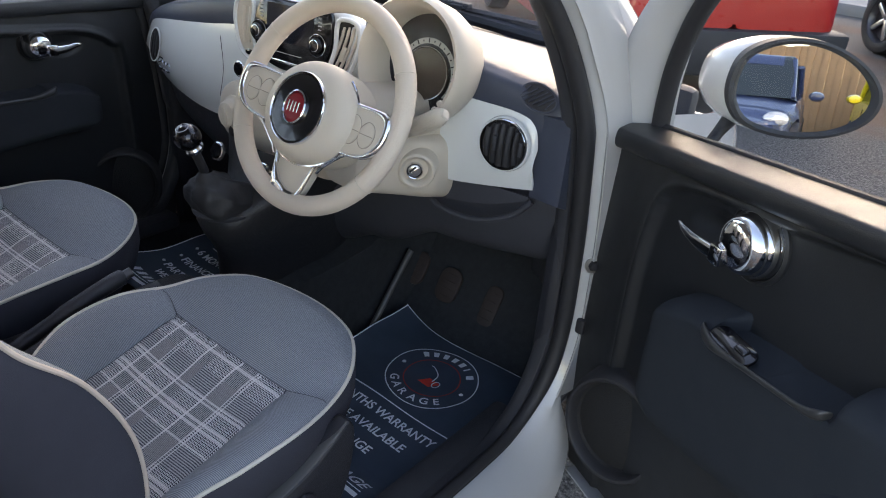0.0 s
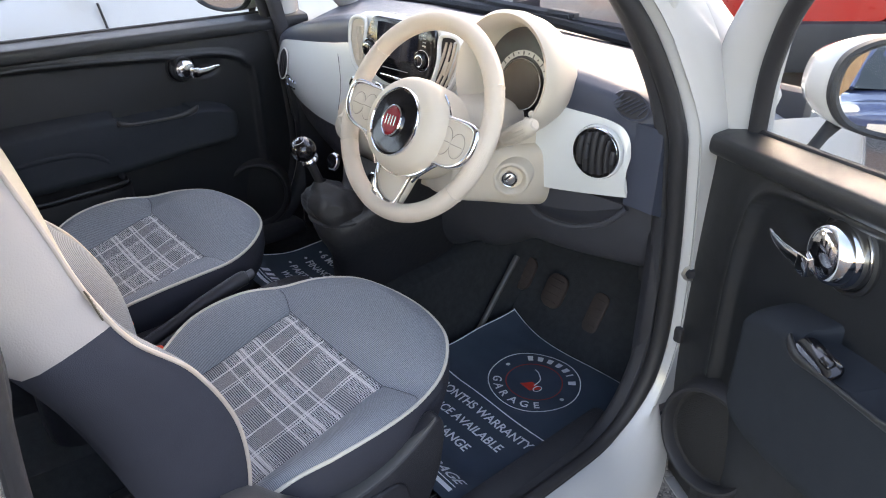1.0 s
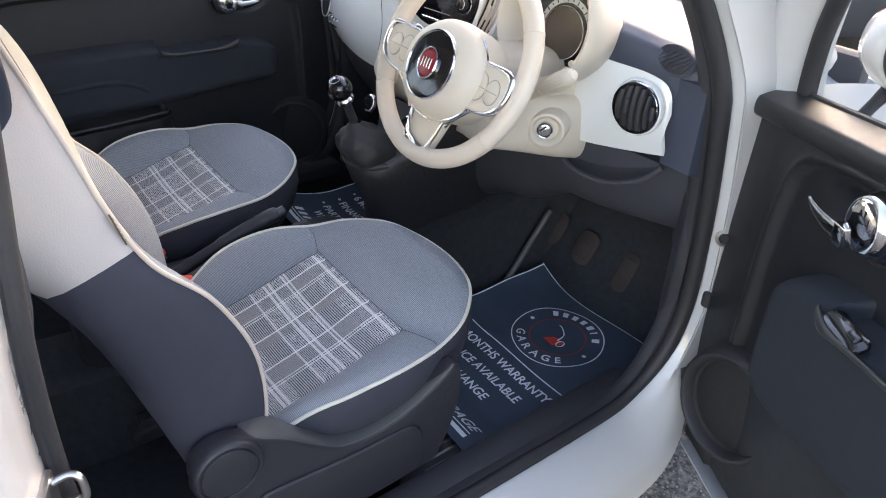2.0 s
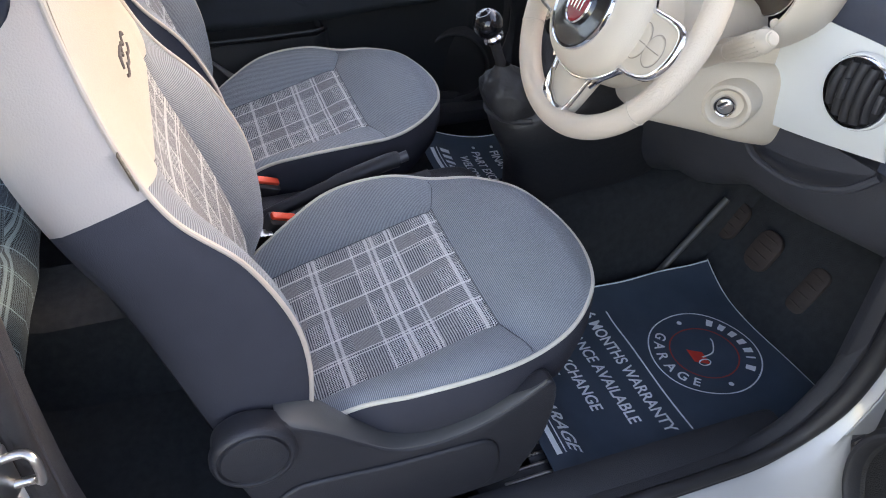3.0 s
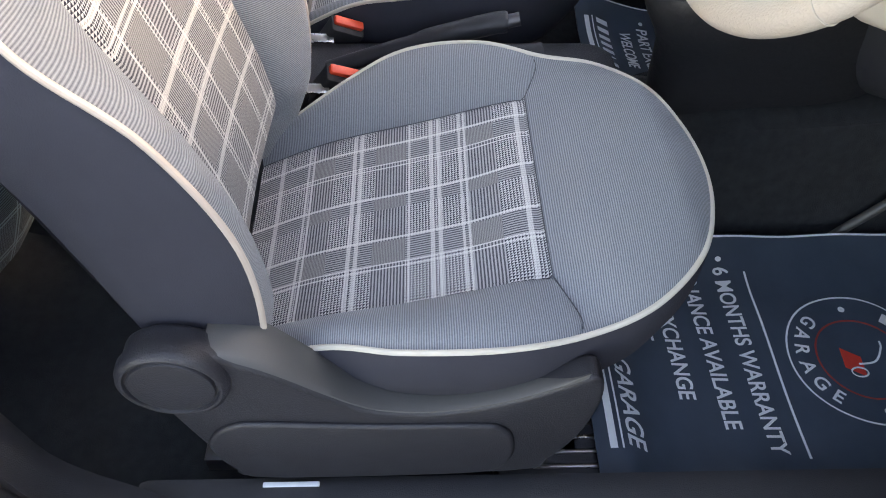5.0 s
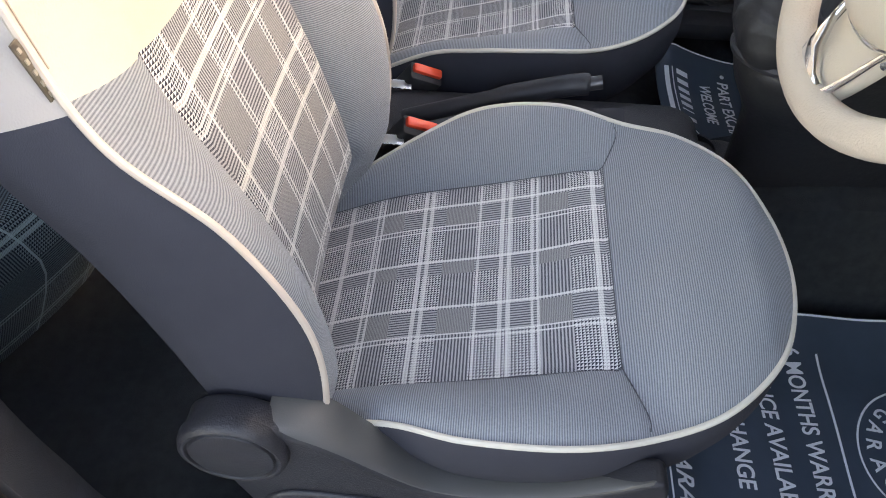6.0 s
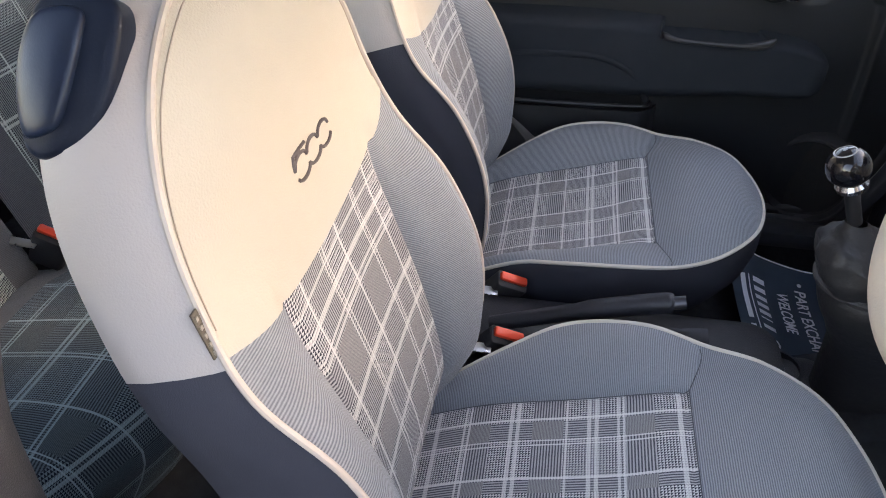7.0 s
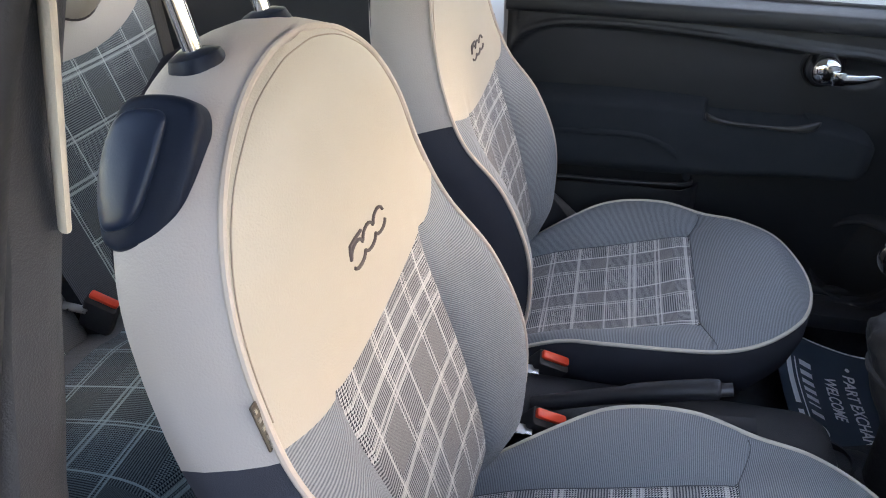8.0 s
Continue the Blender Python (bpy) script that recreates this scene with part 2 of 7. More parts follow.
YELLOW_PAINT = surface("yellow_car_paint", (0.75, 0.58, 0.02), 0.3, vary=0.05, coat=0.6)
CAR_GLASS = surface("dark_car_glass", (0.02, 0.03, 0.035), 0.05, vary=0.05, rough_vary=0.02)
LAMP_GLASS = surface("headlight_glass", (0.55, 0.57, 0.58), 0.15, 0.4, vary=0.1)
FENCE_WOOD = surface("weathered_fence_wood", (0.30, 0.185, 0.10), 0.8, vary=0.35, vary_scale=4.0, grain=0.6, grain_scale=60.0)
KERB = surface("pale_concrete", (0.34, 0.33, 0.31), 0.9, vary=0.15, vary_scale=2.0, grain=0.5, grain_scale=80.0)
HEADLINER = surface("pale_headliner", (0.5, 0.49, 0.46), 0.9, vary=0.05, grain=0.2, grain_scale=700.0)


def yard():
    """Asphalt with loose stones and patches of brown earth."""
    s = Nodes("asphalt_yard")
    stones = s.n("ShaderNodeTexVoronoi", Scale=70.0)
    s.link(s.coords(), stones.inputs["Vector"])
    speck = s.math("MINIMUM", s.math("MAXIMUM", s.math("MULTIPLY", s.math("SUBTRACT", s.noise(75.0, 5.0, 0.7), 0.40), 3.6), 0.0), 1.0)
    c = s.mix(speck, (0.035, 0.035, 0.035), (0.24, 0.23, 0.215))
    c = s.mix(s.math("LESS_THAN", stones.outputs["Distance"], 0.22), c, (0.26, 0.25, 0.23))
    earth = s.math("SMOOTH_MIN", s.math("MULTIPLY", s.math("SUBTRACT", s.noise(0.55, 4.0), 0.48), 9.0), 1.0, 0.1)
    earth = s.math("MAXIMUM", earth, 0.0)
    c = s.mix(s.math("MULTIPLY", earth, 0.75), c, (0.17, 0.095, 0.055))
    s.link(c, s.b.inputs["Base Color"])
    s.b.inputs["Roughness"].default_value = 0.85
    s.bump(s.math("ADD", stones.outputs["Distance"], speck), 0.6, 0.01)
    return s.mat


GROUND = yard()


# ---- building helpers ----
ORIGIN = {}


def thing(name, place, label, category, group="", kind=""):
    ob = new(name)
    ob.empty_display_size = 0.05
    ob.location = place
    ORIGIN[ob] = Vector(place)
    return tagged(ob, label, category, group, kind)


def smooth(mesh, angle=40):
    mesh.polygons.foreach_set("use_smooth", [True] * len(mesh.polygons))
    mesh.set_sharp_from_angle(angle=radians(angle))


def part(name, bm, material, parent=None, label="", world_space=True, angle=40):
    """Links a bmesh as one mesh object, under a thing or a part where one is given."""
    if parent is not None and world_space:
        bmesh.ops.translate(bm, vec=-ORIGIN[parent], verts=bm.verts)
    bmesh.ops.recalc_face_normals(bm, faces=bm.faces)
    me = bpy.data.meshes.new(name)
    bm.to_mesh(me)
    bm.free()
    smooth(me, angle)
    me.materials.append(material)
    ob = new(name, me)
    if parent is not None:
        ob.parent = parent
        ORIGIN[ob] = ORIGIN[parent]
    if label:
        ob["label"] = label
    return ob


def solid(name, bm, material, label, category, group="", kind="", angle=40):
    """One mesh that is a whole thing, with its origin where it was built."""
    return tagged(part(name, bm, material, angle=angle), label, category, group, kind)


def setting(name, bm, material, label, angle=40):
    return tagged(part(name, bm, material, angle=angle), label, name.split("_")[0], kind="structure")


def spline(points, steps=8, closed=False):
    """A smooth curve through the points."""
    P = [Vector(p) for p in points]
    m, out = len(P), []
    for i in range(m if closed else m - 1):
        a = P[(i - 1) % m] if closed else P[max(i - 1, 0)]
        b, c = P[i], P[(i + 1) % m]
        d = P[(i + 2) % m] if closed else P[min(i + 2, m - 1)]
        for k in range(steps):
            u = k / steps
            out.append(0.5 * (2 * b + (c - a) * u + (2 * a - 5 * b + 4 * c - d) * u * u + (3 * b - a - 3 * c + d) * u ** 3))
    if not closed:
        out.append(P[-1])
    return out


def grid(rows, close_u=False, close_v=False, thickness=0.0):
    """A sheet through rows of points."""
    bm = bmesh.new()
    V = [[bm.verts.new(p) for p in row] for row in rows]
    nv, nu = len(V), len(V[0])
    for i in range(nv if close_v else nv - 1):
        for j in range(nu if close_u else nu - 1):
            q = [V[i][j], V[i][(j + 1) % nu], V[(i + 1) % nv][(j + 1) % nu], V[(i + 1) % nv][j]]
            try:
                bm.faces.new(q)
            except ValueError:
                pass
    bmesh.ops.remove_doubles(bm, verts=bm.verts, dist=1e-5)
    if thickness:
        bmesh.ops.recalc_face_normals(bm, faces=bm.faces)
        bmesh.ops.solidify(bm, geom=bm.faces[:], thickness=thickness)
    return bm


def tube(points, radius, closed=False, sides=8, flat=1.0, ends=True):
    """A round bar along a line; radius may be a list."""
    P = [Vector(p) for p in points]
    n = len(P)
    R = radius if isinstance(radius, (list, tuple)) else [radius] * n
    bm, rings, up = bmesh.new(), [], None
    for i in range(n):
        a = P[(i - 1) % n] if (closed or i) else P[0]
        b = P[(i + 1) % n] if (closed or i < n - 1) else P[-1]
        t = (b - a).normalized()
        if up is None:
            up = t.orthogonal().normalized()
        up = (up - t * up.dot(t)).normalized()
        side = t.cross(up)
        rings.append([bm.verts.new(P[i] + (up * math.cos(k * math.tau / sides) + side * flat * math.sin(k * math.tau / sides)) * R[i]) for k in range(sides)])
    for i in range(n if closed else n - 1):
        A, B = rings[i], rings[(i + 1) % n]
        shift = 0
        if closed and i == n - 1:
            shift = min(range(sides), key=lambda s: (A[0].co - B[s].co).length)
        for k in range(sides):
            bm.faces.new([A[k], A[(k + 1) % sides], B[(k + 1 + shift) % sides], B[(k + shift) % sides]])
    if ends and not closed:
        bm.faces.new(rings[0][::-1]), bm.faces.new(rings[-1])
    return bm


def box(centre, size, bevel=0.004, turn=None, segments=2):
    bm = bmesh.new()
    bmesh.ops.create_cube(bm, size=1.0)
    bmesh.ops.scale(bm, vec=size, verts=bm.verts)
    if bevel:
        bmesh.ops.bevel(bm, geom=bm.edges[:], offset=min(bevel, min(size) * 0.45), segments=segments, profile=0.5, affect="EDGES")
    m = Matrix.Translation(centre)
    bmesh.ops.transform(bm, matrix=m @ turn if turn else m, verts=bm.verts)
    return bm


def lathe(profile, sides=32, frame_m=None):
    """A turned shape: profile of (radius, height) round the z axis, then placed by frame_m."""
    bm = bmesh.new()
    rings = []
    for r, h in profile:
        if r < 1e-6:
            rings.append([bm.verts.new((0, 0, h))])
        else:
            rings.append([bm.verts.new((r * math.cos(k * math.tau / sides), r * math.sin(k * math.tau / sides), h)) for k in range(sides)])
    for A, B in zip(rings, rings[1:]):
        for k in range(sides):
            a, b = A[k % len(A)], A[(k + 1) % len(A)]
            c, d = B[(k + 1) % len(B)], B[k % len(B)]
            q = list(dict.fromkeys([a, b, c, d]))
            if len(q) > 2:
                bm.faces.new(q)
    if frame_m is not None:
        bmesh.ops.transform(bm, matrix=frame_m, verts=bm.verts)
    return bm


def prism(outline, depth, bevel=0.003, frame_m=None, segments=2):
    """A flat outline in x, y, thick along z, with softened edges."""
    bm = bmesh.new()
    low = [bm.verts.new((x, y, 0)) for x, y in outline]
    f = bm.faces.new(low)
    got = bmesh.ops.extrude_face_region(bm, geom=[f])
    bmesh.ops.translate(bm, vec=(0, 0, depth), verts=[v for v in got["geom"] if isinstance(v, bmesh.types.BMVert)])
    bmesh.ops.recalc_face_normals(bm, faces=bm.faces)
    if bevel:
        rim = [e for e in bm.edges if len(e.link_faces) == 2 and e.calc_face_angle(0) > radians(50) and abs(e.verts[0].co.z - e.verts[1].co.z) < 1e-6]
        bmesh.ops.bevel(bm, geom=rim, offset=bevel, segments=segments, profile=0.5, affect="EDGES")
    if frame_m is not None:
        bmesh.ops.transform(bm, matrix=frame_m, verts=bm.verts)
    return bm


def axes(place, x, y, z):
    m = Matrix((Vector(x), Vector(y), Vector(z))).transposed().to_4x4()
    m.translation = Vector(place)
    return m


def facing(place, way, up=(0, 0, 1)):
    """A frame whose z axis points along way, and whose y axis is as near up as it can be."""
    z = Vector(way).normalized()
    x = Vector(up).cross(z).normalized()
    return axes(place, x, z.cross(x), z)


def rounded(w, h, r, steps=6):
    """The outline of a rounded rectangle."""
    out = []
    for cx, cy, a in ((w / 2 - r, h / 2 - r, 0), (-w / 2 + r, h / 2 - r, 90), (-w / 2 + r, -h / 2 + r, 180), (w / 2 - r, -h / 2 + r, 270)):
        for k in range(steps + 1):
            t = radians(a + 90 * k / steps)
            out.append((cx + r * math.cos(t), cy + r * math.sin(t)))
    return out


def oval(a, b, steps=32):
    return [(a * math.cos(k * math.tau / steps), b * math.sin(k * math.tau / steps)) for k in range(steps)]


def merge(*many):
    bm = many[0]
    for other in many[1:]:
        me = bpy.data.meshes.new("join")
        other.to_mesh(me)
        other.free()
        bm.from_mesh(me)
        bpy.data.meshes.remove(me)
    return bm


def lettering(text, size, frame_m, wide=0.0, depth=0.0006):
    """Words in the built-in font, laid flat in a frame, left end at its origin."""
    cu = bpy.data.curves.new("words", "FONT")
    cu.body, cu.size, cu.extrude, cu.offset = text, size, depth, size * 0.016
    ob = bpy.data.objects.new("words", cu)
    scene.collection.objects.link(ob)
    me = bpy.data.meshes.new_from_object(ob.evaluated_get(bpy.context.evaluated_depsgraph_get()))
    bpy.data.objects.remove(ob)
    bm = bmesh.new()
    bm.from_mesh(me)
    bpy.data.meshes.remove(me)
    if wide:
        got = max(v.co.x for v in bm.verts)
        bmesh.ops.scale(bm, vec=(wide / got, 1, 1), verts=bm.verts)
    bmesh.ops.transform(bm, matrix=frame_m, verts=bm.verts)
    return bm


def centred(bm, m):
    """Letters with their foot's middle at the origin, then placed by m."""
    xs = [v.co.x for v in bm.verts]
    bmesh.ops.translate(bm, vec=(-(min(xs) + max(xs)) / 2, 0, 0), verts=bm.verts)
    bmesh.ops.transform(bm, matrix=m, verts=bm.verts)
    return bm


def lerp(a, b, u):
    return a + (b - a) * u


def along(table, x):
    """Reads a table of (x, value) rows, smoothly in between."""
    if x <= table[0][0]:
        return table[0][1]
    for (a, p), (b, q) in zip(table, table[1:]):
        if x <= b:
            u = (x - a) / (b - a)
            return lerp(p, q, u * u * (3 - 2 * u))
    return table[-1][1]


def glide(table, x):
    """Reads a table of (x, value) rows along a smooth curve with no flat steps."""
    n = len(table)
    if x <= table[0][0]:
        return table[0][1]
    if x >= table[-1][0]:
        return table[-1][1]
    slope = [(table[min(i + 1, n - 1)][1] - table[max(i - 1, 0)][1]) / (table[min(i + 1, n - 1)][0] - table[max(i - 1, 0)][0]) for i in range(n)]
    for i in range(n - 1):
        (a, p), (b, q) = table[i], table[i + 1]
        if x <= b:
            h = b - a
            u = (x - a) / h
            return p * (1 + 2 * u) * (1 - u) ** 2 + q * u * u * (3 - 2 * u) + h * (slope[i] * u * (1 - u) ** 2 - slope[i + 1] * u * u * (1 - u))


# ---- front seats ----
# half outlines from the back to the middle of the front, and from the bottom to the middle of the top: half width, y, z
CUSHION = [(0.190, -0.345, 0.500), (0.222, -0.222, 0.580), (0.250, -0.139, 0.611), (0.254, -0.039, 0.620), (0.232, 0.045, 0.613), (0.203, 0.112, 0.620), (0.146, 0.169, 0.625), (0.076, 0.200, 0.620), (0.0, 0.211, 0.617)]
BACK = [(0.200, -0.314, 0.500), (0.226, -0.275, 0.607), (0.230, -0.274, 0.737), (0.231, -0.318, 0.850), (0.233, -0.381, 0.928), (0.222, -0.413, 0.999), (0.205, -0.432, 1.070), (0.165, -0.447, 1.125), (0.105, -0.458, 1.162), (0.045, -0.463, 1.179), (0.0, -0.464, 1.182)]
INSERT = 0.152
BACK_INSERT = 0.136


def cushion_line():
    x, y, z = CUSHION[-2]
    return spline(CUSHION + [(-x, y, z)], 14)[:-14]


def back_line():
    x, y, z = BACK[-2]
    return spline(BACK + [(-x, y, z)], 8)[:-8]


def bolster_shape(u, w, inner=INSERT):
    """Across the seat: 0 in the insert, then a swelling that falls to 0 at the rim."""
    x = abs(u)
    if x <= inner or w <= inner:
        return 0.0
    s = (x - inner) / (w - inner)
    return math.sin(math.pi * min(1.0, s) ** 0.75)


SEAM_Y = 0.016


def ease(u):
    u = max(0.0, min(1.0, u))
    return u * u * (3 - 2 * u)


def cushion_point(u, w, y, z):
    """The top of the cushion at the half width w: a sunk insert between two bolsters, and a roll across the front."""
    floor_z = glide([(-0.36, 0.480), (-0.25, 0.530), (-0.12, 0.567), (-0.02, 0.597), (0.015, 0.605), (0.06, 0.622), (0.12, 0.638), (0.17, 0.640), (0.22, 0.617)], y)
    x = abs(u)
    s = x / max(w, 1e-4)
    front = lerp(floor_z, z, s ** 2.5) + 0.012 * (1 - s ** 4) * ease((y - SEAM_Y) / 0.06)
    if y <= SEAM_Y and w > INSERT:
        near = ease((y + 0.075) / (SEAM_Y + 0.075))
        if x <= INSERT:
            h = floor_z - 0.012 * (math.cos(x / INSERT * math.pi / 2) ** 0.8 if x < INSERT else 0.0) * (1 - 0.75 * near)
        else:
            q = (x - INSERT) / (w - INSERT)
            h = lerp(lerp(floor_z, z, q * q * (3 - 2 * q)) + 0.020 * bolster_shape(x, w), front, near * 0.8)
        h -= 0.0035 * math.exp(-((x - INSERT) / 0.007) ** 2)
    else:
        h = lerp(z, front, max(0.0, min(1.0, (0.2115 - y) / 0.055)) ** 0.55)
    h -= 0.0035 * math.exp(-((y - SEAM_Y) / 0.007) ** 2) * (1 - s ** 8)
    q = max(0.0, min(1.0, (x - INSERT) / max(w - INSERT, 0.02)))
    return Vector((u, y + 0.034 * q * math.exp(-((y - SEAM_Y) / 0.07) ** 2) * (1 - q ** 6), h))


def back_point(u, w, y, z):
    """The front of the backrest at the half width w."""
    deep = glide([(0.50, -0.368), (0.55, -0.350), (0.585, -0.320), (0.62, -0.303), (0.74, -0.327), (0.85, -0.362), (0.93, -0.390), (1.0, -0.409), (1.08, -0.421), (1.14, -0.436), (1.182, -0.464)], z)
    x = abs(u)
    flat = ease(along([(0.865, 0.0), (1.02, 1.0)], z))
    s0 = max(0.0, (x - BACK_INSERT) / max(w - BACK_INSERT, 1e-3))
    s0 = min(1.0, s0)
    low = lerp(deep, y, s0 * s0 * (3 - 2 * s0)) + 0.020 * bolster_shape(x, w, BACK_INSERT) * along([(0.80, 1.0), (0.93, 0.35)], z) - 0.008 * math.cos(min(1.0, x / BACK_INSERT) * math.pi / 2) * 0.6
    low -= 0.005 * math.exp(-((x - BACK_INSERT) / 0.006) ** 2)
    s = x / max(w, 1e-4)
    high = lerp(deep, y, s ** 3) + 0.006 * (1 - s ** 4)
    return Vector((u, lerp(low, high, flat), z))


def cream_edge(x):
    """Height of the seam under the cream top, a little lower in the middle."""
    return 0.926 + 0.036 * (min(abs(x), 0.24) / 0.232) ** 2


def front_seat(side, place, label, check):
    """A front seat; side is +1 where its outer flank faces +x."""
    seat = thing("car_seat", place, label, "car seat", "front seats")
    kw = dict(world_space=False)
    # cushion
    line = cushion_line()
    low = [p for p in line if p.y < 0.012]
    high = [p for p in line if p.y > 0.022]
    edge = lerp(low[-1], high[0], 0.5)
    edge.y = SEAM_Y
    low, high = low + [edge], [edge] + high
    for name, a, b, mt, n in (("seat_insert", -1, 1, check, 60), ("seat_bolster", 1, 2, RIB_SEAT, 26), ("seat_bolster", -2, -1, RIB_SEAT, 26)):
        rows = []
        for p in low:
            def at(k, w=p.x):
                return k * INSERT if abs(k) <= 1 else math.copysign(lerp(INSERT, w, abs(k) - 1), k)
            rows.append([cushion_point(at(lerp(a, b, j / n)), p.x, p.y, p.z) for j in range(n + 1)])
        part(name, grid(rows), mt, seat, "plaid woven cloth" if mt is check else "grey ribbed cloth", **kw)
    rows = [[cushion_point(lerp(-p.x, p.x, j / 60), p.x, p.y, p.z) for j in range(61)] for p in high]
    part("seat_front", grid(rows), RIB_SEAT, seat, "grey ribbed cloth", **kw)
    for k in (-1, 1):
        seam = [cushion_point(k * INSERT, p.x, p.y, p.z) + Vector((0, 0, 0.0004)) for p in low]
        part("seat_seam", tube(seam, 0.0008, sides=5), SEAM, seat, "dark stitched seam", **kw)
    seam = [cushion_point(lerp(-edge.x, edge.x, j / 60), edge.x, edge.y, edge.z) + Vector((0, 0, 0.0004)) for j in range(2, 59)]
    part("seat_seam", tube(seam, 0.0008, sides=5), SEAM, seat, "dark stitched seam", **kw)
    rim = [Vector((-p.x, p.y, p.z)) for p in line] + [Vector(p) for p in line[::-1][1:]]
    part("seat_piping", tube([p + Vector((0, 0, 0.001)) for p in rim], 0.0033), PIPING, seat, "ivory piping", **kw)
    skirt = []
    for drop, grow in ((0.0, 0.0), (0.012, 0.004), (0.05, 0.004), (0.09, -0.006), (0.13, -0.03)):
        row = []
        for p in rim:
            out = Vector((p.x, p.y + 0.08, 0))
            out = out.normalized() if out.length > 1e-3 else out
            tail = max(0.0, min(1.0, (p.y + 0.33) / 0.15))
            row.append(p + out * grow + Vector((0, 0, -drop * lerp(0.55, 1.0, tail))))
        skirt.append(row)
    part("seat_side", grid(skirt), SIDE_CLOTH, seat, "dark navy cloth flank", **kw)
    # backrest
    line = back_line()
    # backrest cloths are dimmed in colour where the sun falls on them
    for name, a, b, mt, n in (("backrest_insert", -1, 1, PLAID_BACK_DIMMED, 24), ("backrest_bolster", 1, 2, RIB_BACK_DIMMED, 14), ("backrest_bolster", -2, -1, RIB_BACK_DIMMED, 14)):
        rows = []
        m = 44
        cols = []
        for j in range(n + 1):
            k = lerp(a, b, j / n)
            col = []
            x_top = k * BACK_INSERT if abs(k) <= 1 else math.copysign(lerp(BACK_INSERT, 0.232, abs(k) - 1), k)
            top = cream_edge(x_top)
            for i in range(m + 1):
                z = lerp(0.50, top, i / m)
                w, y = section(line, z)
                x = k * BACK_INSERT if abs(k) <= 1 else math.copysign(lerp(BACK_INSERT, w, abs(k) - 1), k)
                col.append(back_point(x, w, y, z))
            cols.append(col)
        part(name, grid(cols), mt, seat, "plaid woven cloth" if mt is PLAID_BACK_DIMMED else "grey ribbed cloth", **kw)
    cols = []
    n = 44
    for j in range(n + 1):
        k = lerp(-1, 1, j / n)
        col = []
        for i in range(41):
            q = i / 40
            z = lerp(cream_edge(k * 0.232), 1.1815, q)
            for _ in range(2):
                w, y = section(line, z)
                z = lerp(cream_edge(k * w), 1.1815, q)
            w, y = section(line, z)
            p = back_point(k * w, w, y, z)
            col.append(p)
        cols.append(col)
    part("backrest_top", grid(cols), CREAM, seat, "smooth cream leatherette", **kw)
    rim = [Vector((p.x, p.y, p.z)) for p in line] + [Vector((-p.x, p.y, p.z)) for p in line[::-1][1:]]
    part("backrest_piping", tube([p + Vector((0, 0.0014, 0)) for p in rim], 0.0032), PIPING_CREAM, seat, "cream piping", **kw)
    stitch = []
    for i in range(2, len(rim) - 2):
        p, t = rim[i], rim[i + 2] - rim[i - 2]
        inward = Vector((-t.z, 0, t.x)).normalized()
        if inward.dot(Vector((-p.x, 0, 0.95 - p.z))) < 0:
            inward = -inward
        q = p + inward * 0.0065
        if q.z > 0.975:
            w, y = section(line, q.z)
            stitch.append(back_point(q.x, w, y, q.z) + Vector((0, 0.0003, 0)))
    part("backrest_stitch", tube(stitch, 0.0007, sides=5), STITCH, seat, "taupe stitched seam", **kw)
    rear = Vector((0, -0.95, -0.31))
    split_z = BACK[4][2] + 0.022

    def ring(p, grow, back):
        mid = Vector((0, -0.40, 0.86))
        out = p - mid
        out.y = 0
        out = out.normalized()
        lift = max(0.0, min(1.0, (p.z - 1.0) / 0.15))
        way = rear.lerp(Vector((0, -1, -0.10)), lift).normalized()
        taper = glide([(0.5, 0.62), (0.607, 1.20), (0.737, 1.52), (0.85, 1.39), (0.928, 1.06), (1.0, 1.0), (1.2, 0.92)], p.z)
        return p + out * grow + way * back * taper
    steps = ((0.0, 0.0), (0.005, 0.010), (0.009, 0.032), (0.009, 0.060), (0.003, 0.084), (-0.02, 0.100), (-0.09, 0.108), (-0.16, 0.110))
    upper = [p for p in rim if p.z >= split_z]
    cut_a = next(i for i, p in enumerate(rim) if p.z >= split_z)
    cut_b = len(rim) - 1 - cut_a
    for name, run, mt, text in (("backrest_shell_upper", rim[cut_a:cut_b + 1], CREAM_SIDE, "pale cream leatherette"), ("backrest_side", rim[:cut_a + 1], SIDE_CLOTH, "dark navy cloth flank"), ("backrest_side", rim[cut_b:], SIDE_CLOTH, "dark navy cloth flank")):
        part(name, grid([[ring(p, g, b) for p in run] for g, b in steps]), mt, seat, text, **kw)
    back_rows = []
    for i in range(24):
        z = lerp(0.50, 1.18, i / 23)
        w, y = section(line, z)
        back_rows.append([ring(Vector((lerp(-w * 0.93, w * 0.93, j / 8), y, z)), 0, 0.099) for j in range(9)])
    part("backrest_rear", grid(back_rows), SIDE_CLOTH, seat, "dark cloth rear of the backrest", **kw)
    # raised numerals stitched in the cream
    strokes = emblem_strokes(0.038)
    for run in strokes:
        pts = []
        for x, y in run:
            px, pz = -x, 1.005 + y
            w, yy = section(line, pz)
            p = back_point(px, w, yy, pz)
            pts.append(Vector((px, p.y + 0.0008, pz)))
        part("emblem", tube(pts, 0.0017, sides=6), EMBROIDERY, seat, "dark stitched emblem stroke", **kw)
    # tag in the side seam
    p = Vector((side * 0.231, -0.402, 0.985))
    part("tag", box((side * 0.2290, -0.408, 0.985), (0.008, 0.0018, 0.040), 0.0006, Euler((radians(14), 0, 0)).to_matrix().to_4x4()), TAG, seat, "small brown woven seam tag", **kw)
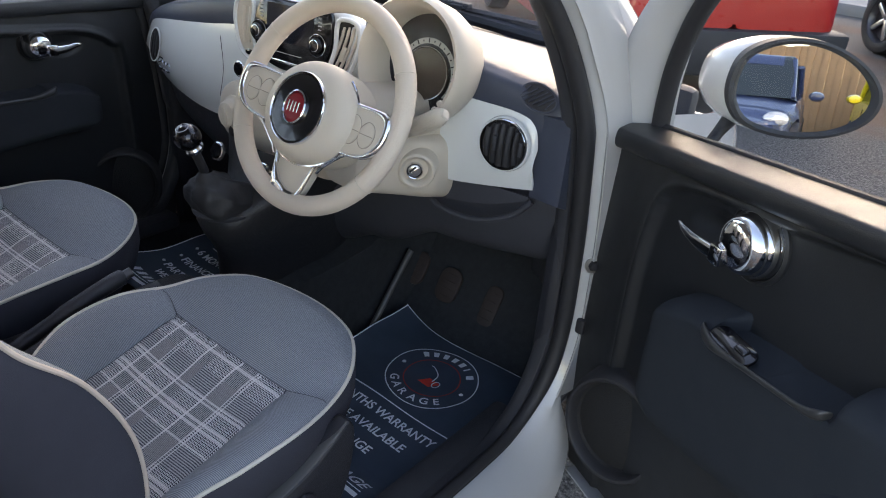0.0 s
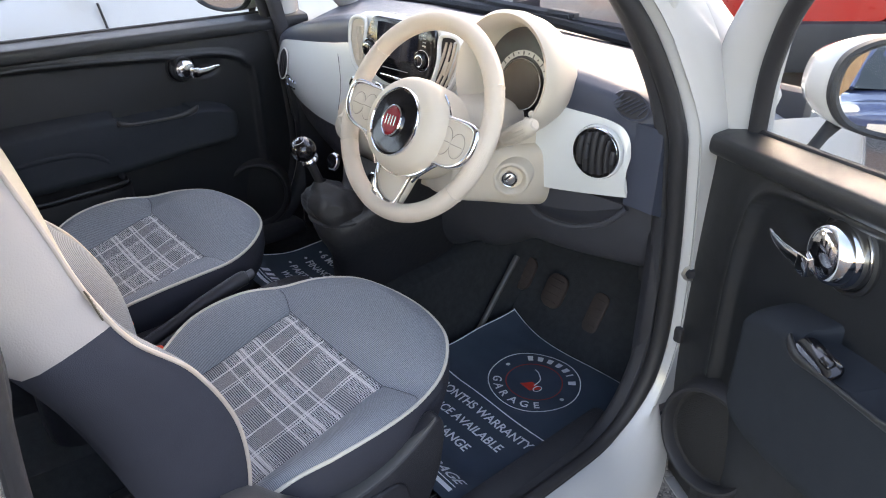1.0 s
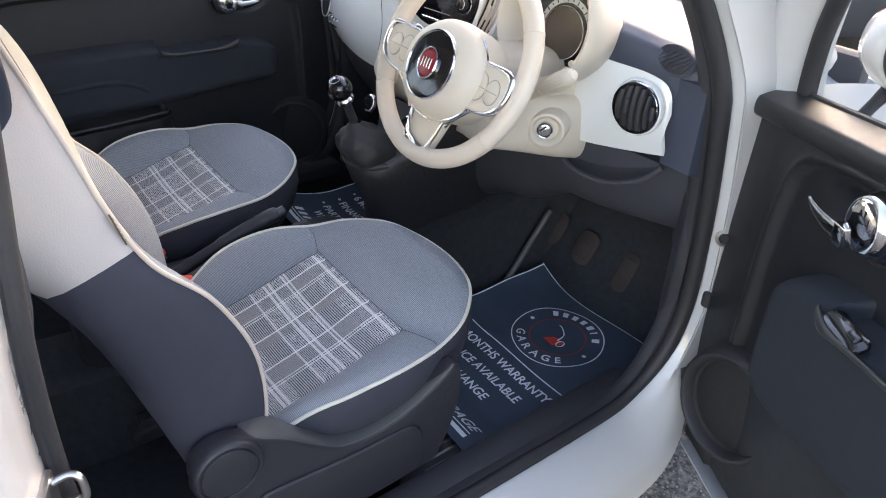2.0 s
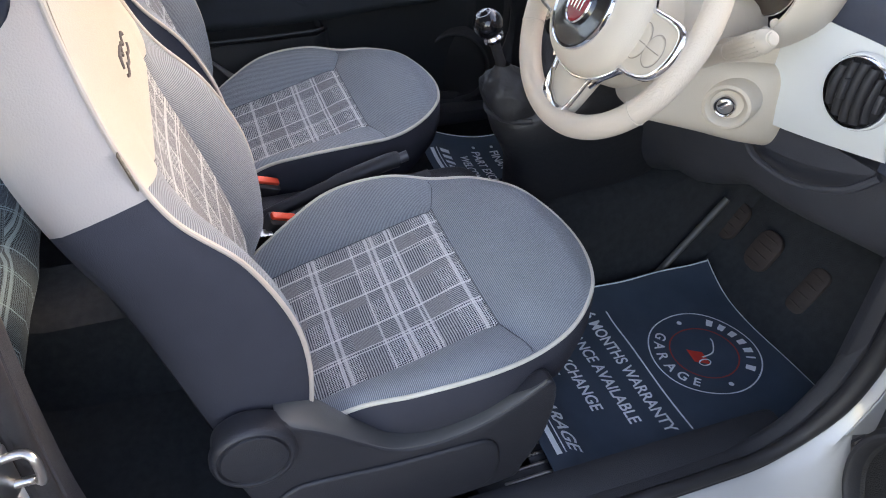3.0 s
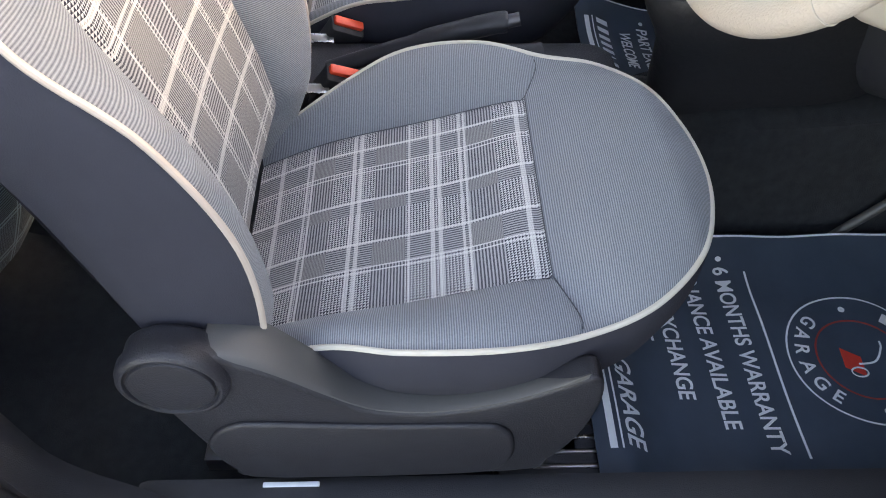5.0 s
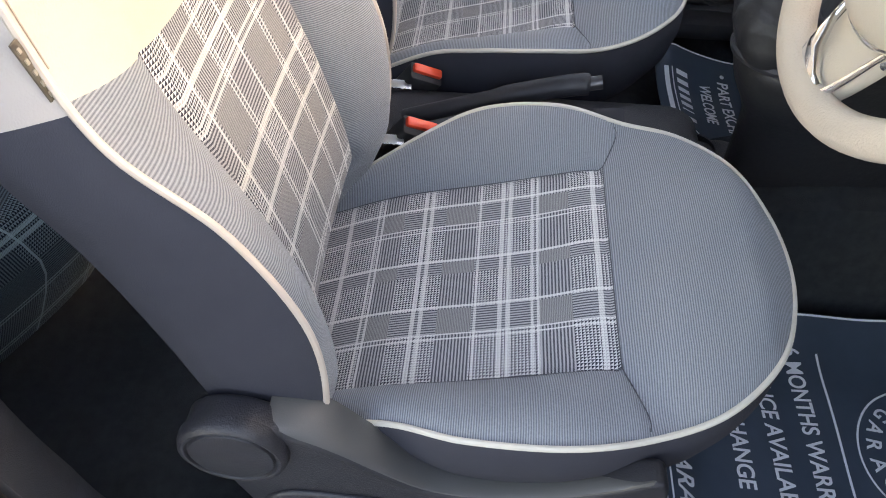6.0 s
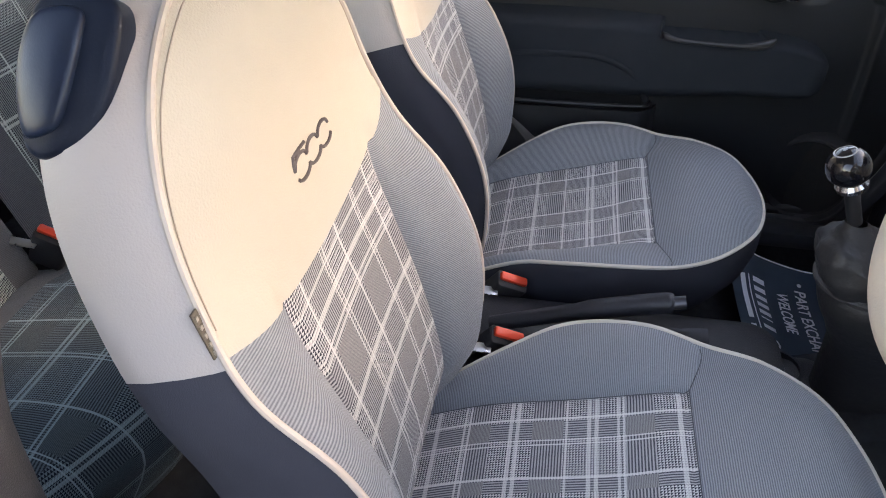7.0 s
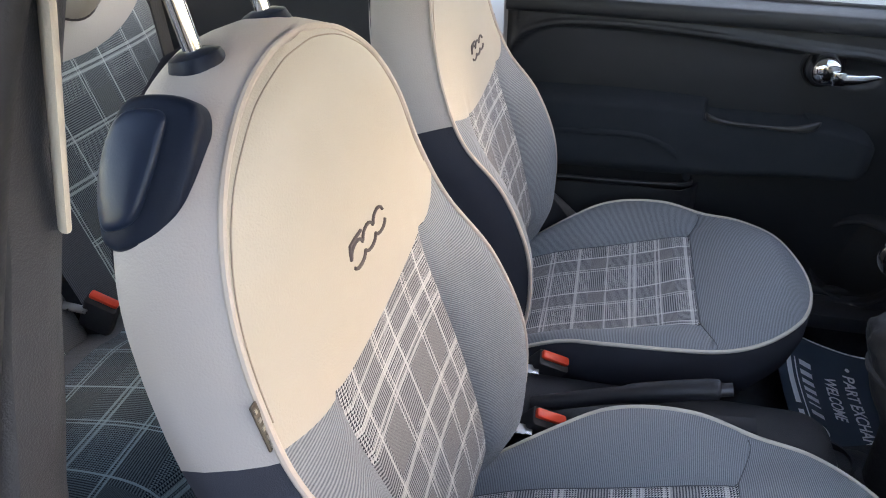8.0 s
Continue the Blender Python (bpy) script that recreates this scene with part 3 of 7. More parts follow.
    for k in range(5):
        part("tag_bar", box((side * 0.2300, -0.4065 - 0.0019 * (k - 2), 0.985 + 0.0072 * (k - 2)), (0.0026, 0.0010, 0.0034), 0.0, Euler((radians(14), 0, 0)).to_matrix().to_4x4()), TAUPE_THREAD, seat, "pale woven bar", **kw)
    # release lever housing on the shoulder
    out = Vector((side * 0.86, 0.10, 0.50)).normalized()
    c = Vector((side * 0.166, -0.499, 1.132))
    along_z = Vector((side * -0.5, 0.34, 0.80)).normalized()
    fr = facing(c + out * 0.005, out, along_z) @ Matrix.Rotation(radians(21 * side), 4, "Z")
    shape = [(p.x * side, p.y) for p in spline([(-0.014, 0.053, 0), (0.012, 0.056, 0), (0.029, 0.052, 0), (0.036, 0.040, 0), (0.036, 0.020, 0), (0.033, -0.004, 0), (0.026, -0.025, 0), (0.013, -0.040, 0), (-0.006, -0.049, 0), (-0.021, -0.051, 0), (-0.033, -0.045, 0), (-0.038, -0.030, 0), (-0.039, -0.010, 0), (-0.034, 0.018, 0), (-0.026, 0.042, 0)], 5, True)]
    part("lever_bezel", dome(shape, ((1.0, -0.016), (1.0, 0.001), (0.97, 0.0046), (0.90, 0.0060), (0.7, 0.0060), (0.5, 0.0060), (0.3, 0.0060)), fr, 6.5 * side), LEVER, seat, "black plastic bezel", angle=75, **kw)
    paddle = [(p.x * side, p.y) for p in spline([(-0.012, 0.043, 0), (0.006, 0.045, 0), (0.014, 0.040, 0), (0.014, 0.028, 0), (0.011, 0.008, 0), (0.005, -0.016, 0), (-0.001, -0.029, 0), (-0.013, -0.036, 0), (-0.029, -0.037, 0), (-0.036, -0.020, 0), (-0.037, 0.0, 0), (-0.033, 0.018, 0), (-0.024, 0.036, 0)], 5, True)]
    part("release_lever", dome(paddle, ((1.0, 0.0), (1.0, 0.0070), (0.97, 0.0088), (0.91, 0.0098), (0.80, 0.0102), (0.68, 0.0104), (0.55, 0.0105), (0.40, 0.0105), (0.25, 0.0105), (0.12, 0.0105)), fr, 6.5 * side, (-0.014 * side, 0.0)), LEVER_GLOSS, seat, "dark blue-black tilt lever", angle=75, **kw)
    # headrest and posts
    for x in (-0.062, 0.062):
        foot = Vector((x, -0.508, 1.172))
        up = Vector((0, -0.22, 0.97)).normalized()
        fr = facing(foot, up, (0, 1, 0))
        part("post_guide", lathe([(0, -0.004), (0.022, -0.004), (0.023, 0.004), (0.020, 0.012), (0.0125, 0.015), (0, 0.015)], 24, fr), LEVER, seat, "black plastic guide", **kw)
        part("headrest_post", lathe([(0, 0), (0.0075, 0), (0.0075, 0.16), (0, 0.16)], 20, fr), CHROME, seat, "chrome post", **kw)
    hr = part("headrest", lathe([(0, -0.052), (0.07, -0.048), (0.105, -0.034), (0.122, 0.0), (0.105, 0.034), (0.07, 0.048), (0, 0.052)], 40, facing((0, -0.545, 1.405), (0, 1, 0.18))), CREAM, seat, "round cream leatherette headrest", **kw)
    part("headrest_seam", tube([hr_p for hr_p in circle_points(facing((0, -0.545, 1.405), (0, 1, 0.18)), 0.1235, 48)], 0.003, True), PIPING, hr, world_space=False)
    # recliner cover and rail cover on the outer flank: one thick moulding with a shelf along its top
    x0 = side * 0.247
    cover = [(-0.376, 0.552), (-0.394, 0.584), (-0.398, 0.612), (-0.390, 0.636), (-0.366, 0.652), (-0.338, 0.652), (-0.314, 0.642), (-0.297, 0.630), (-0.271, 0.613), (-0.249, 0.596), (-0.217, 0.568), (-0.177, 0.539), (-0.134, 0.530), (-0.091, 0.533), (-0.038, 0.549), (0.011, 0.576), (0.032, 0.592), (0.047, 0.594), (0.056, 0.578), (0.057, 0.540), (0.046, 0.480), (0.020, 0.425), (-0.02, 0.395), (-0.30, 0.390), (-0.332, 0.420), (-0.352, 0.475), (-0.366, 0.520)]
    line = [(p.x, p.y) for p in spline([(a, b, 0) for a, b in cover], 4, True)]
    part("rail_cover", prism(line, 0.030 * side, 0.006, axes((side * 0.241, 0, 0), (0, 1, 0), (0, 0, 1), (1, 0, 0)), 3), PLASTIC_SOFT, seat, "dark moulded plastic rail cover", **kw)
    sweep = spline([(-0.318, 0.640, 0), (-0.300, 0.632, 0), (-0.271, 0.613, 0), (-0.249, 0.596, 0), (-0.217, 0.568, 0), (-0.177, 0.539, 0), (-0.134, 0.530, 0), (-0.091, 0.533, 0), (-0.038, 0.549, 0), (0.011, 0.576, 0), (0.038, 0.598, 0)], 5)
    rows = []
    for p in sweep:
        hump = 0.016 * math.exp(-((p.x + 0.275) / 0.035) ** 2)
        inner = along([(-0.32, 0.222), (-0.20, 0.222), (-0.10, 0.236), (-0.02, 0.244), (0.038, 0.266)], p.x)
        rows.append([(side * lerp(0.2695, inner, f), p.x, p.y + dz + hump * f) for f, dz in ((0.0, -0.004), (0.06, 0.0005), (0.2, 0.002), (0.5, 0.002), (0.8, 0.001), (1.0, -0.004))])
    # the cover's top gets its sky sheen from a lighter base colour
    part("rail_cover_shelf", grid(rows, thickness=0.002), SHEEN_GREY, seat, "top of the rail cover, sky sheen put into its grey", **kw)
    panel = [(-0.346, 0.470), (-0.336, 0.502), (-0.314, 0.520), (-0.285, 0.524), (-0.18, 0.516), (-0.068, 0.514), (-0.040, 0.508), (-0.026, 0.487), (-0.023, 0.445), (-0.040, 0.412), (-0.10, 0.402), (-0.29, 0.400), (-0.326, 0.420)]
    part("rail_cover_panel", prism([(p.x, p.y) for p in spline([(a, b, 0) for a, b in panel], 5, True)], 0.009 * side, 0.0055, axes((side * 0.268, 0, 0), (0, 1, 0), (0, 0, 1), (1, 0, 0)), 3), PLASTIC_SOFT, seat, "raised lower panel of the rail cover", **kw)
    part("recliner_cap", lathe([(0.052, 0.0), (0.0518, 0.008), (0.0495, 0.014), (0.046, 0.0160), (0.0435, 0.0155), (0.0420, 0.0125), (0.0405, 0.0125), (0.0390, 0.0155), (0.036, 0.0165), (0, 0.0170)], 48, facing((x0 + side * 0.020, -0.351, 0.606), (side, 0, 0))), PLASTIC_SOFT, seat, "round plastic recliner cap", **kw)
    # rails and frame
    for x in (-0.19, 0.19):
        part("seat_rail", merge(box((x, -0.16, 0.300), (0.045, 0.48, 0.030), 0.004), box((x, -0.16, 0.324), (0.026, 0.44, 0.022), 0.003)), STEEL_DARK, seat, "steel floor rail", **kw)
    part("seat_frame", box((0, -0.14, 0.40), (0.40, 0.38, 0.13), 0.02), RUBBER, seat, "dark frame under the cushion", **kw)
    return seat


def dome(outline, steps, frame_m, wrap=0.0, centre=(0.0, 0.0)):
    """A low mound over an outline: steps of (size, height); wrap bends it back on one side."""
    cx, cy = centre

    def bent(x, y, h):
        back = max(0.0, -x * math.copysign(1.0, wrap)) if wrap else 0.0
        return frame_m @ Vector((x * (1 - 4.0 * back) if back else x, y, h - abs(wrap) * back * back - (2.0 * y * y if wrap else 0.0)))
    bm = grid([[bent(cx + (x - cx) * k, cy + (y - cy) * k, h) for x, y in outline] for k, h in steps], close_u=True)
    bmesh.ops.holes_fill(bm, edges=[e for e in bm.edges if e.is_boundary], sides=0)
    return bm


def section(line, z):
    """Half width and y of the backrest's rim at a height."""
    for a, b in zip(line, line[1:]):
        if a.z <= z <= b.z:
            u = (z - a.z) / max(b.z - a.z, 1e-6)
            return lerp(a.x, b.x, u), lerp(a.y, b.y, u)
    return (line[0].x, line[0].y) if z < line[0].z else (max(line[-1].x, 0.001), line[-1].y)


def circle_points(m, r, n):
    return [m @ Vector((r * math.cos(k * math.tau / n), r * math.sin(k * math.tau / n), 0)) for k in range(n)]


def arc(cx, cy, r, a0, a1, n=10, sy=1.0):
    return [(cx + r * math.cos(radians(lerp(a0, a1, k / n))), cy + sy * r * math.sin(radians(lerp(a0, a1, k / n)))) for k in range(n + 1)]


def emblem_strokes(h):
    """Two scalloped lines with a flag, as plain strokes."""
    w = h * 0.82
    upper = [(-0.016, 0.0135), (-0.030, 0.0140), (-0.0455, 0.0135), (-0.0475, 0.0080), (-0.0485, 0.0015)]
    lower = []
    for k in range(3):
        cx = (k - 1) * w
        upper += arc(cx - 0.001, 0.0020, w * 0.48, 170, 8, 8, 0.55)
        lower += arc(cx, -0.0062, w * 0.48, 190, 352, 8, 0.40)
    return [upper, lower]


SEAM = surface("dark_seam_thread", (0.095, 0.102, 0.120), 0.9, vary=0.2, vary_scale=120.0)
STITCH = surface("taupe_stitch", (0.36, 0.30, 0.255), 0.9, vary=0.1, vary_scale=120.0)
EMBROIDERY = surface("dark_taupe_thread", (0.10, 0.085, 0.085), 0.8, vary=0.2, vary_scale=80.0, grain=0.5, grain_scale=900.0)
TAUPE_THREAD = surface("pale_taupe_thread", (0.30, 0.26, 0.21), 0.8, vary=0.2, vary_scale=200.0)
TAG = surface("brown_tag_cloth", (0.095, 0.075, 0.055), 0.8, vary=0.3, vary_scale=120.0)
LEVER = surface("blue_black_plastic", (0.006, 0.011, 0.024), 0.45, vary=0.1, grain=0.08, grain_scale=600.0, spec=0.22)
LEVER_GLOSS = surface("blue_black_satin", (0.008, 0.016, 0.036), 0.32, vary=0.1, grain=0.06, grain_scale=600.0, spec=0.4)
STEEL_DARK = surface("dull_rail_steel", (0.10, 0.10, 0.11), 0.4, 0.8, vary=0.3, vary_scale=40.0)

driver_seat = front_seat(1, (0.33, 0.0, 0.0), "plaid and grey cloth driver seat with cream top and piping", PLAID_SEAT)
passenger_seat = front_seat(-1, (-0.335, -0.018, -0.018), "plaid and grey cloth passenger seat with cream top and piping", PLAID_SEAT_B)

# ---- car shell ----
# the door opening as a loop of y, z
LOOP = [(0.0, 0.372), (0.30, 0.372), (0.415, 0.384), (0.484, 0.440), (0.530, 0.560), (0.528, 0.720), (0.508, 0.880), (0.468, 1.050), (0.366, 1.215), (0.230, 1.330), (0.05, 1.400), (-0.15, 1.425), (-0.33, 1.422), (-0.436, 1.360), (-0.484, 1.250), (-0.510, 1.115), (-0.533, 0.960), (-0.540, 0.780), (-0.532, 0.600), (-0.490, 0.460), (-0.40, 0.385), (-0.25, 0.372)]
LOOP_LINE = [(p.x, p.y) for p in spline([(a, b, 0) for a, b in LOOP], 6, True)]


def lean(z):
    """Tumblehome of the body side above the belt."""
    return 0.0 if z < 1.0 else (z - 1.0) * 0.16


def lean_in(y, z):
    """The same, with the rear pillar leaning in further."""
    return lean(z) + 0.13 * max(0.0, z - 0.97) * along([(-0.42, 1.0), (-0.15, 0.0)], y)


def loop_rows(side, rows, lip=0.0, deep=0.0):
    """Rows of points round the opening: each (x, outward offset); deep widens the inner part at the rear pillar."""
    n, out = len(LOOP_LINE), []
    for x, off in rows:
        row = []
        for i, (y, z) in enumerate(LOOP_LINE):
            a, b = LOOP_LINE[i - 1], LOOP_LINE[(i + 1) % n]
            t = Vector((b[0] - a[0], b[1] - a[1])).normalized()
            front = along([(0.25, 0.0), (0.42, 1.0)], y) * along([(0.36, 0.0), (0.46, 1.0)], z)
            o = lerp(off, min(off, 0.034), front)
            o -= lip * along([(-0.44, 1.0), (-0.36, 0.0)], y) * along([(0.46, 0.0), (0.56, 1.0), (0.92, 1.0), (1.0, 1.6), (1.12, 0.8), (1.20, 0.25), (1.28, -0.12)], z)
            xx = lerp(x, min(x, 0.716), front) - deep * along([(-0.46, 1.0), (-0.30, 0.0)], y) * max(0.0, (0.664 - x) / 0.030)
            yy, zz = y + t.y * o, z - t.x * o
            row.append(Vector((side * (xx - lean_in(y, z)), yy, zz)))
        out.append(row)
    return out


for side, number in ((1, 1), (-1, 2)):
    setting(f"trim_{number}", grid(loop_rows(side, [(0.632, 0.040), (0.634, 0.014), (0.640, 0.008), (0.650, 0.004), (0.664, 0.004), (0.668, 0.009), (0.672, 0.030)], 0.013, 0.026), close_u=True, thickness=0.003), PLASTIC, "black plastic trim round the door opening")
    setting(f"wall_{number}", grid(loop_rows(side, [(0.664, 0.020), (0.672, 0.012), (0.690, 0.010), (0.722, 0.022), (0.738, 0.030), (0.752, 0.036), (0.772, 0.055), (0.786, 0.090), (0.792, 0.150)]), close_u=True, thickness=0.004), WHITE_PAINT, "white painted body side round the door opening")
    ahead = [along([(0.25, 0.0), (0.42, 1.0)], y) * along([(0.36, 0.0), (0.50, 1.0)], z) for y, z in LOOP_LINE]
    seal = [Vector((side * (0.680 + 0.010 * f - lean_in(y, z)), y + 0.002 * f, z)) for (y, z), f in zip(LOOP_LINE, ahead)]
    setting(f"trim_{number + 2}", merge(tube(seal, [0.0115 + 0.004 * f for f in ahead], True, 10), tube([p + Vector((side * 0.014, 0, 0)) for p in loop_rows(side, [(0.672, 0.006)])[0]], 0.006, True, 8)), RUBBER, "black rubber door seal")
    # rear quarter and front wing, curved in to tail and nose
    tail = spline([(0.770, -0.60, 0), (0.776, -0.95, 0), (0.765, -1.30, 0), (0.715, -1.54, 0), (0.600, -1.68, 0), (0.40, -1.735, 0), (0.0, -1.75, 0)], 5)
    rows = []
    for i in range(13):
        z = lerp(0.26, 1.02, i / 12)
        k = 1.0 - 0.05 * (abs(i / 12 - 0.45) / 0.5) ** 2.5
        rows.append([(side * p.x * k, p.y * lerp(1.0, 0.985, i / 12), z) for p in tail])
    setting(f"wall_{number + 2}", grid(rows, thickness=0.012), WHITE_PAINT, "white rear quarter of the car")
    nose = spline([(0.752, 0.70, 0), (0.760, 0.95, 0), (0.735, 1.30, 0), (0.640, 1.58, 0), (0.45, 1.72, 0), (0.0, 1.78, 0)], 5)
    rows = []
    for i in range(11):
        u = i / 10
        row = []
        for j, p in enumerate(nose):
            top = along([(0.70, 0.97), (1.2, 0.90), (1.6, 0.74), (1.8, 0.70)], p.y)
            z = lerp(0.28, top, u)
            k = 1.0 - 0.055 * (abs(u - 0.45) / 0.5) ** 2.5
            row.append((side * p.x * k, p.y, z))
        rows.append(row)
    setting(f"wall_{number + 4}", grid(rows, thickness=0.012), WHITE_PAINT, "white front wing of the car")
    # rear side glass between the quarter and the roof
    rows = [[(side * lerp(0.735, 0.555, u), lerp(-0.62 + 0.10 * u, lerp(-1.52, -1.34, u), v), lerp(1.02, 1.40 - 0.07 * v, u)) for v in (0.0, 0.33, 0.66, 1.0)] for u in (0.0, 0.33, 0.66, 1.0)]
    pane = setting(f"window_{number + 1}", grid(rows, thickness=0.004), GLASS, "clear rear side glass")
    pane.visible_shadow = False
    setting(f"trim_{number + 4}", box((side * 0.640, -1.02, 0.68), (0.05, 0.80, 0.66), 0.03), PLASTIC, "dark trim of the rear side")
    setting(f"pillar_{number}", tube([(side * 0.675, 0.78, 1.00), (side * 0.62, 0.56, 1.20), (side * 0.56, 0.28, 1.39), (side * 0.52, 0.05, 1.47)], 0.042, sides=12), WHITE_PAINT, "white windscreen pillar")

    # outer skin of the windscreen pillar ahead of the opening
    rows = []
    for i in range(25):
        z = lerp(0.44, 1.27, i / 24)
        y0 = along(sorted((b, a) for a, b in LOOP_LINE if a > 0.20 and b > 0.376), z) + 0.020
        rows.append([(side * (x - lean(z)), y0 + dy, z) for x, dy in ((0.7205, 0.002), (0.7225, 0.014), (0.7275, 0.034), (0.731, 0.065), (0.726, 0.110))])
    setting(f"pillar_{number + 2}", grid(rows, thickness=0.003), WHITE_PAINT, "white outer skin of the windscreen pillar")

# roof over the cabin
rows = []
for i in range(13):
    y = lerp(0.22, -1.55, i / 12)
    z = along([(-1.55, 1.30), (-1.1, 1.42), (-0.5, 1.48), (0.0, 1.475), (0.25, 1.425)], y)
    w = along([(-1.55, 0.50), (-0.6, 0.545), (0.25, 0.54)], y)
    rows.append([(lerp(-w, w, j / 10), y, z - 0.045 * abs(lerp(-1, 1, j / 10)) ** 3) for j in range(11)])
setting("roof", grid(rows, thickness=0.03), HEADLINER, "pale headliner under the roof")
# tail of the cabin
setting("wall_7", box((0, -1.66, 0.70), (1.40, 0.06, 0.90), 0.02), PLASTIC, "dark tail of the cabin")
# tailgate glass
rows = [[(lerp(-0.52, 0.52, j / 6), lerp(-1.53, -1.72, u) - 0.03 * (1 - (j / 3 - 1) ** 2), lerp(1.30, 1.01, u)) for j in range(7)] for u in (0.0, 0.5, 1.0)]
hatch = setting("window_4", grid(rows, thickness=0.004), GLASS, "clear tailgate glass")
hatch.visible_shadow = False


chassis = thing("undercarriage", (0.0, 0.0, 0.0), "black tyres on grey rims under the open car", "undercarriage", kind="structure")
for side in (1, -1):
    for y in (1.13, -1.15):
        fr = facing((side * 0.655, y, 0.29), (side, 0, 0))
        wheel_part = part("wheel", lathe([(0.19, 0.05), (0.20, 0.085), (0.235, 0.095), (0.275, 0.08), (0.29, 0.04), (0.29, -0.07), (0.19, -0.09)], 36, fr), RUBBER, chassis, "black tyre")
        part("rim", lathe([(0.205, 0.08), (0.19, 0.055), (0.17, 0.03), (0.05, 0.05), (0.0, 0.05)], 32, fr), STEEL, wheel_part, "grey rim")

# floor with a centre tunnel, one sheet
rows = []
for i in range(41):
    y = lerp(-1.65, 1.0, i / 40)
    row = []
    for j in range(57):
        x = lerp(-0.66, 0.66, j / 56)
        t = max(0.0, 1 - max(0.0, abs(x) - 0.085) / 0.06)
        z = 0.255 + (t * t * (3 - 2 * t)) * along([(-1.6, 0.10), (-0.4, 0.17), (0.1, 0.17), (0.4, 0.24), (1.0, 0.30)], y)
        z += along([(0.62, 0.0), (0.98, 0.38)], y)
        z += along([(-1.0, 0.14), (-0.62, 0.02), (-0.3, 0.0)], y)
        e = max(0.0, (abs(x) - 0.57) / 0.09)
        z += 0.08 * e * e
        row.append((x, y, z))
    rows.append(row)
setting("floor", grid(rows, thickness=-0.02), CARPET, "black carpeted car floor with a centre tunnel")
setting("wall_8", box((0, 1.02, 0.66), (1.36, 0.05, 0.62), 0.02), PLASTIC, "dark bulkhead behind the dashboard")
for side in (1, -1):
    setting(f"trim_{7 if side > 0 else 8}", box((side * 0.622, 0.02, 0.345), (0.075, 0.96, 0.045), 0.016), PLASTIC, "black plastic sill cover")
    setting(f"trim_{9 if side > 0 else 10}", box((side * 0.648, 0.74, 0.55), (0.05, 0.42, 0.50), 0.03), PLASTIC_SOFT, "black kick panel beside the footwell")
# ivory trim strip on the pillar and the belt beside it
setting("trim_11", tube([(0.560, -0.462, 1.40), (0.570, -0.478, 1.262), (0.582, -0.4955, 1.142)], [0.009, 0.0085, 0.007], sides=10, flat=0.5), IVORY, "ivory edge trim of the pillar")
# glass of the windscreen and the bonnet ahead of it
rows = []
for i in range(9):
    u = i / 8
    w = lerp(0.665, 0.53, u)
    rows.append([(lerp(-w, w, j / 12), lerp(0.92, 0.20, u) - 0.10 * abs(lerp(-1, 1, j / 12)) ** 2 * (1 - u * 0.5), lerp(1.015, 1.43, u)) for j in range(13)])
ws = setting("window_1", grid(rows, thickness=0.004), GLASS, "clear windscreen")
ws.visible_shadow = False
rows = []
for i in range(11):
    u = i / 10
    y = lerp(0.93, 1.62, u)
    w = lerp(0.68, 0.52, u * u)
    rows.append([(lerp(-w, w, j / 12), y - 0.10 * abs(lerp(-1, 1, j / 12)) ** 2, lerp(0.985, 0.74, u ** 1.8) - 0.07 * abs(lerp(-1, 1, j / 12)) ** 3) for j in range(13)])
setting("wall_9", grid(rows, thickness=0.01), WHITE_PAINT, "white bonnet of the car")
for x0, x1, w in ((-0.48, 0.10, 0.010), (-0.02, 0.50, 0.010)):
    solid("wiper", merge(tube([(x0, 0.93, 1.035), (lerp(x0, x1, 0.5), 0.915, 1.045), (x1, 0.90, 1.052)], w, sides=6), box((x1 - 0.03, 0.905, 1.055), (0.09, 0.022, 0.014), 0.004)), RUBBER, "black windscreen wiper resting at the glass", "wiper", "wipers")
setting("trim_12", tube([(-0.66, 0.80, 1.012), (-0.4, 0.895, 1.022), (0, 0.925, 1.026), (0.4, 0.895, 1.022), (0.66, 0.80, 1.012)], 0.016, sides=8), RUBBER, "black cowl at the foot of the windscreen")

# latch on the rear pillar
striker = thing("door_striker", (0.717, -0.560, 0.797), "bright steel door striker bolted to the white pillar", "door striker")
part("striker_plate", box((0.717, -0.556, 0.797), (0.044, 0.010, 0.058), 0.003, Euler((0, 0, radians(-20))).to_matrix().to_4x4()), STEEL, striker)
part("striker_loop", tube(spline([(0.708, -0.557, 0.814), (0.706, -0.534, 0.816), (0.712, -0.524, 0.811), (0.714, -0.524, 0.786), (0.706, -0.534, 0.780), (0.708, -0.557, 0.781)], 5), 0.0042, sides=10), STEEL, striker, "bright steel loop")
hinge = thing("door_hinge_bolt", (0.719, 0.546, 0.726), "dark bolt head in the white door jamb", "bolt", "jamb fittings")
part("bolt_head", lathe([(0, 0.008), (0.008, 0.008), (0.0105, 0.004), (0.0105, 0)], 6, facing((0.719, 0.552, 0.728), (0.75, -0.62, 0.1))), RUBBER, hinge)
part("bolt_washer", lathe([(0.010, 0.002), (0.016, 0.001), (0.016, -0.002)], 20, facing((0.719, 0.552, 0.728), (0.75, -0.62, 0.1))), STEEL, hinge, "steel washer")
stop = thing("door_check_strap", (0.718, 0.546, 0.590), "black rubber buffer in the white door jamb", "buffer", "jamb fittings")
part("buffer", box((0.718, 0.556, 0.590), (0.020, 0.020, 0.034), 0.006), RUBBER, stop)


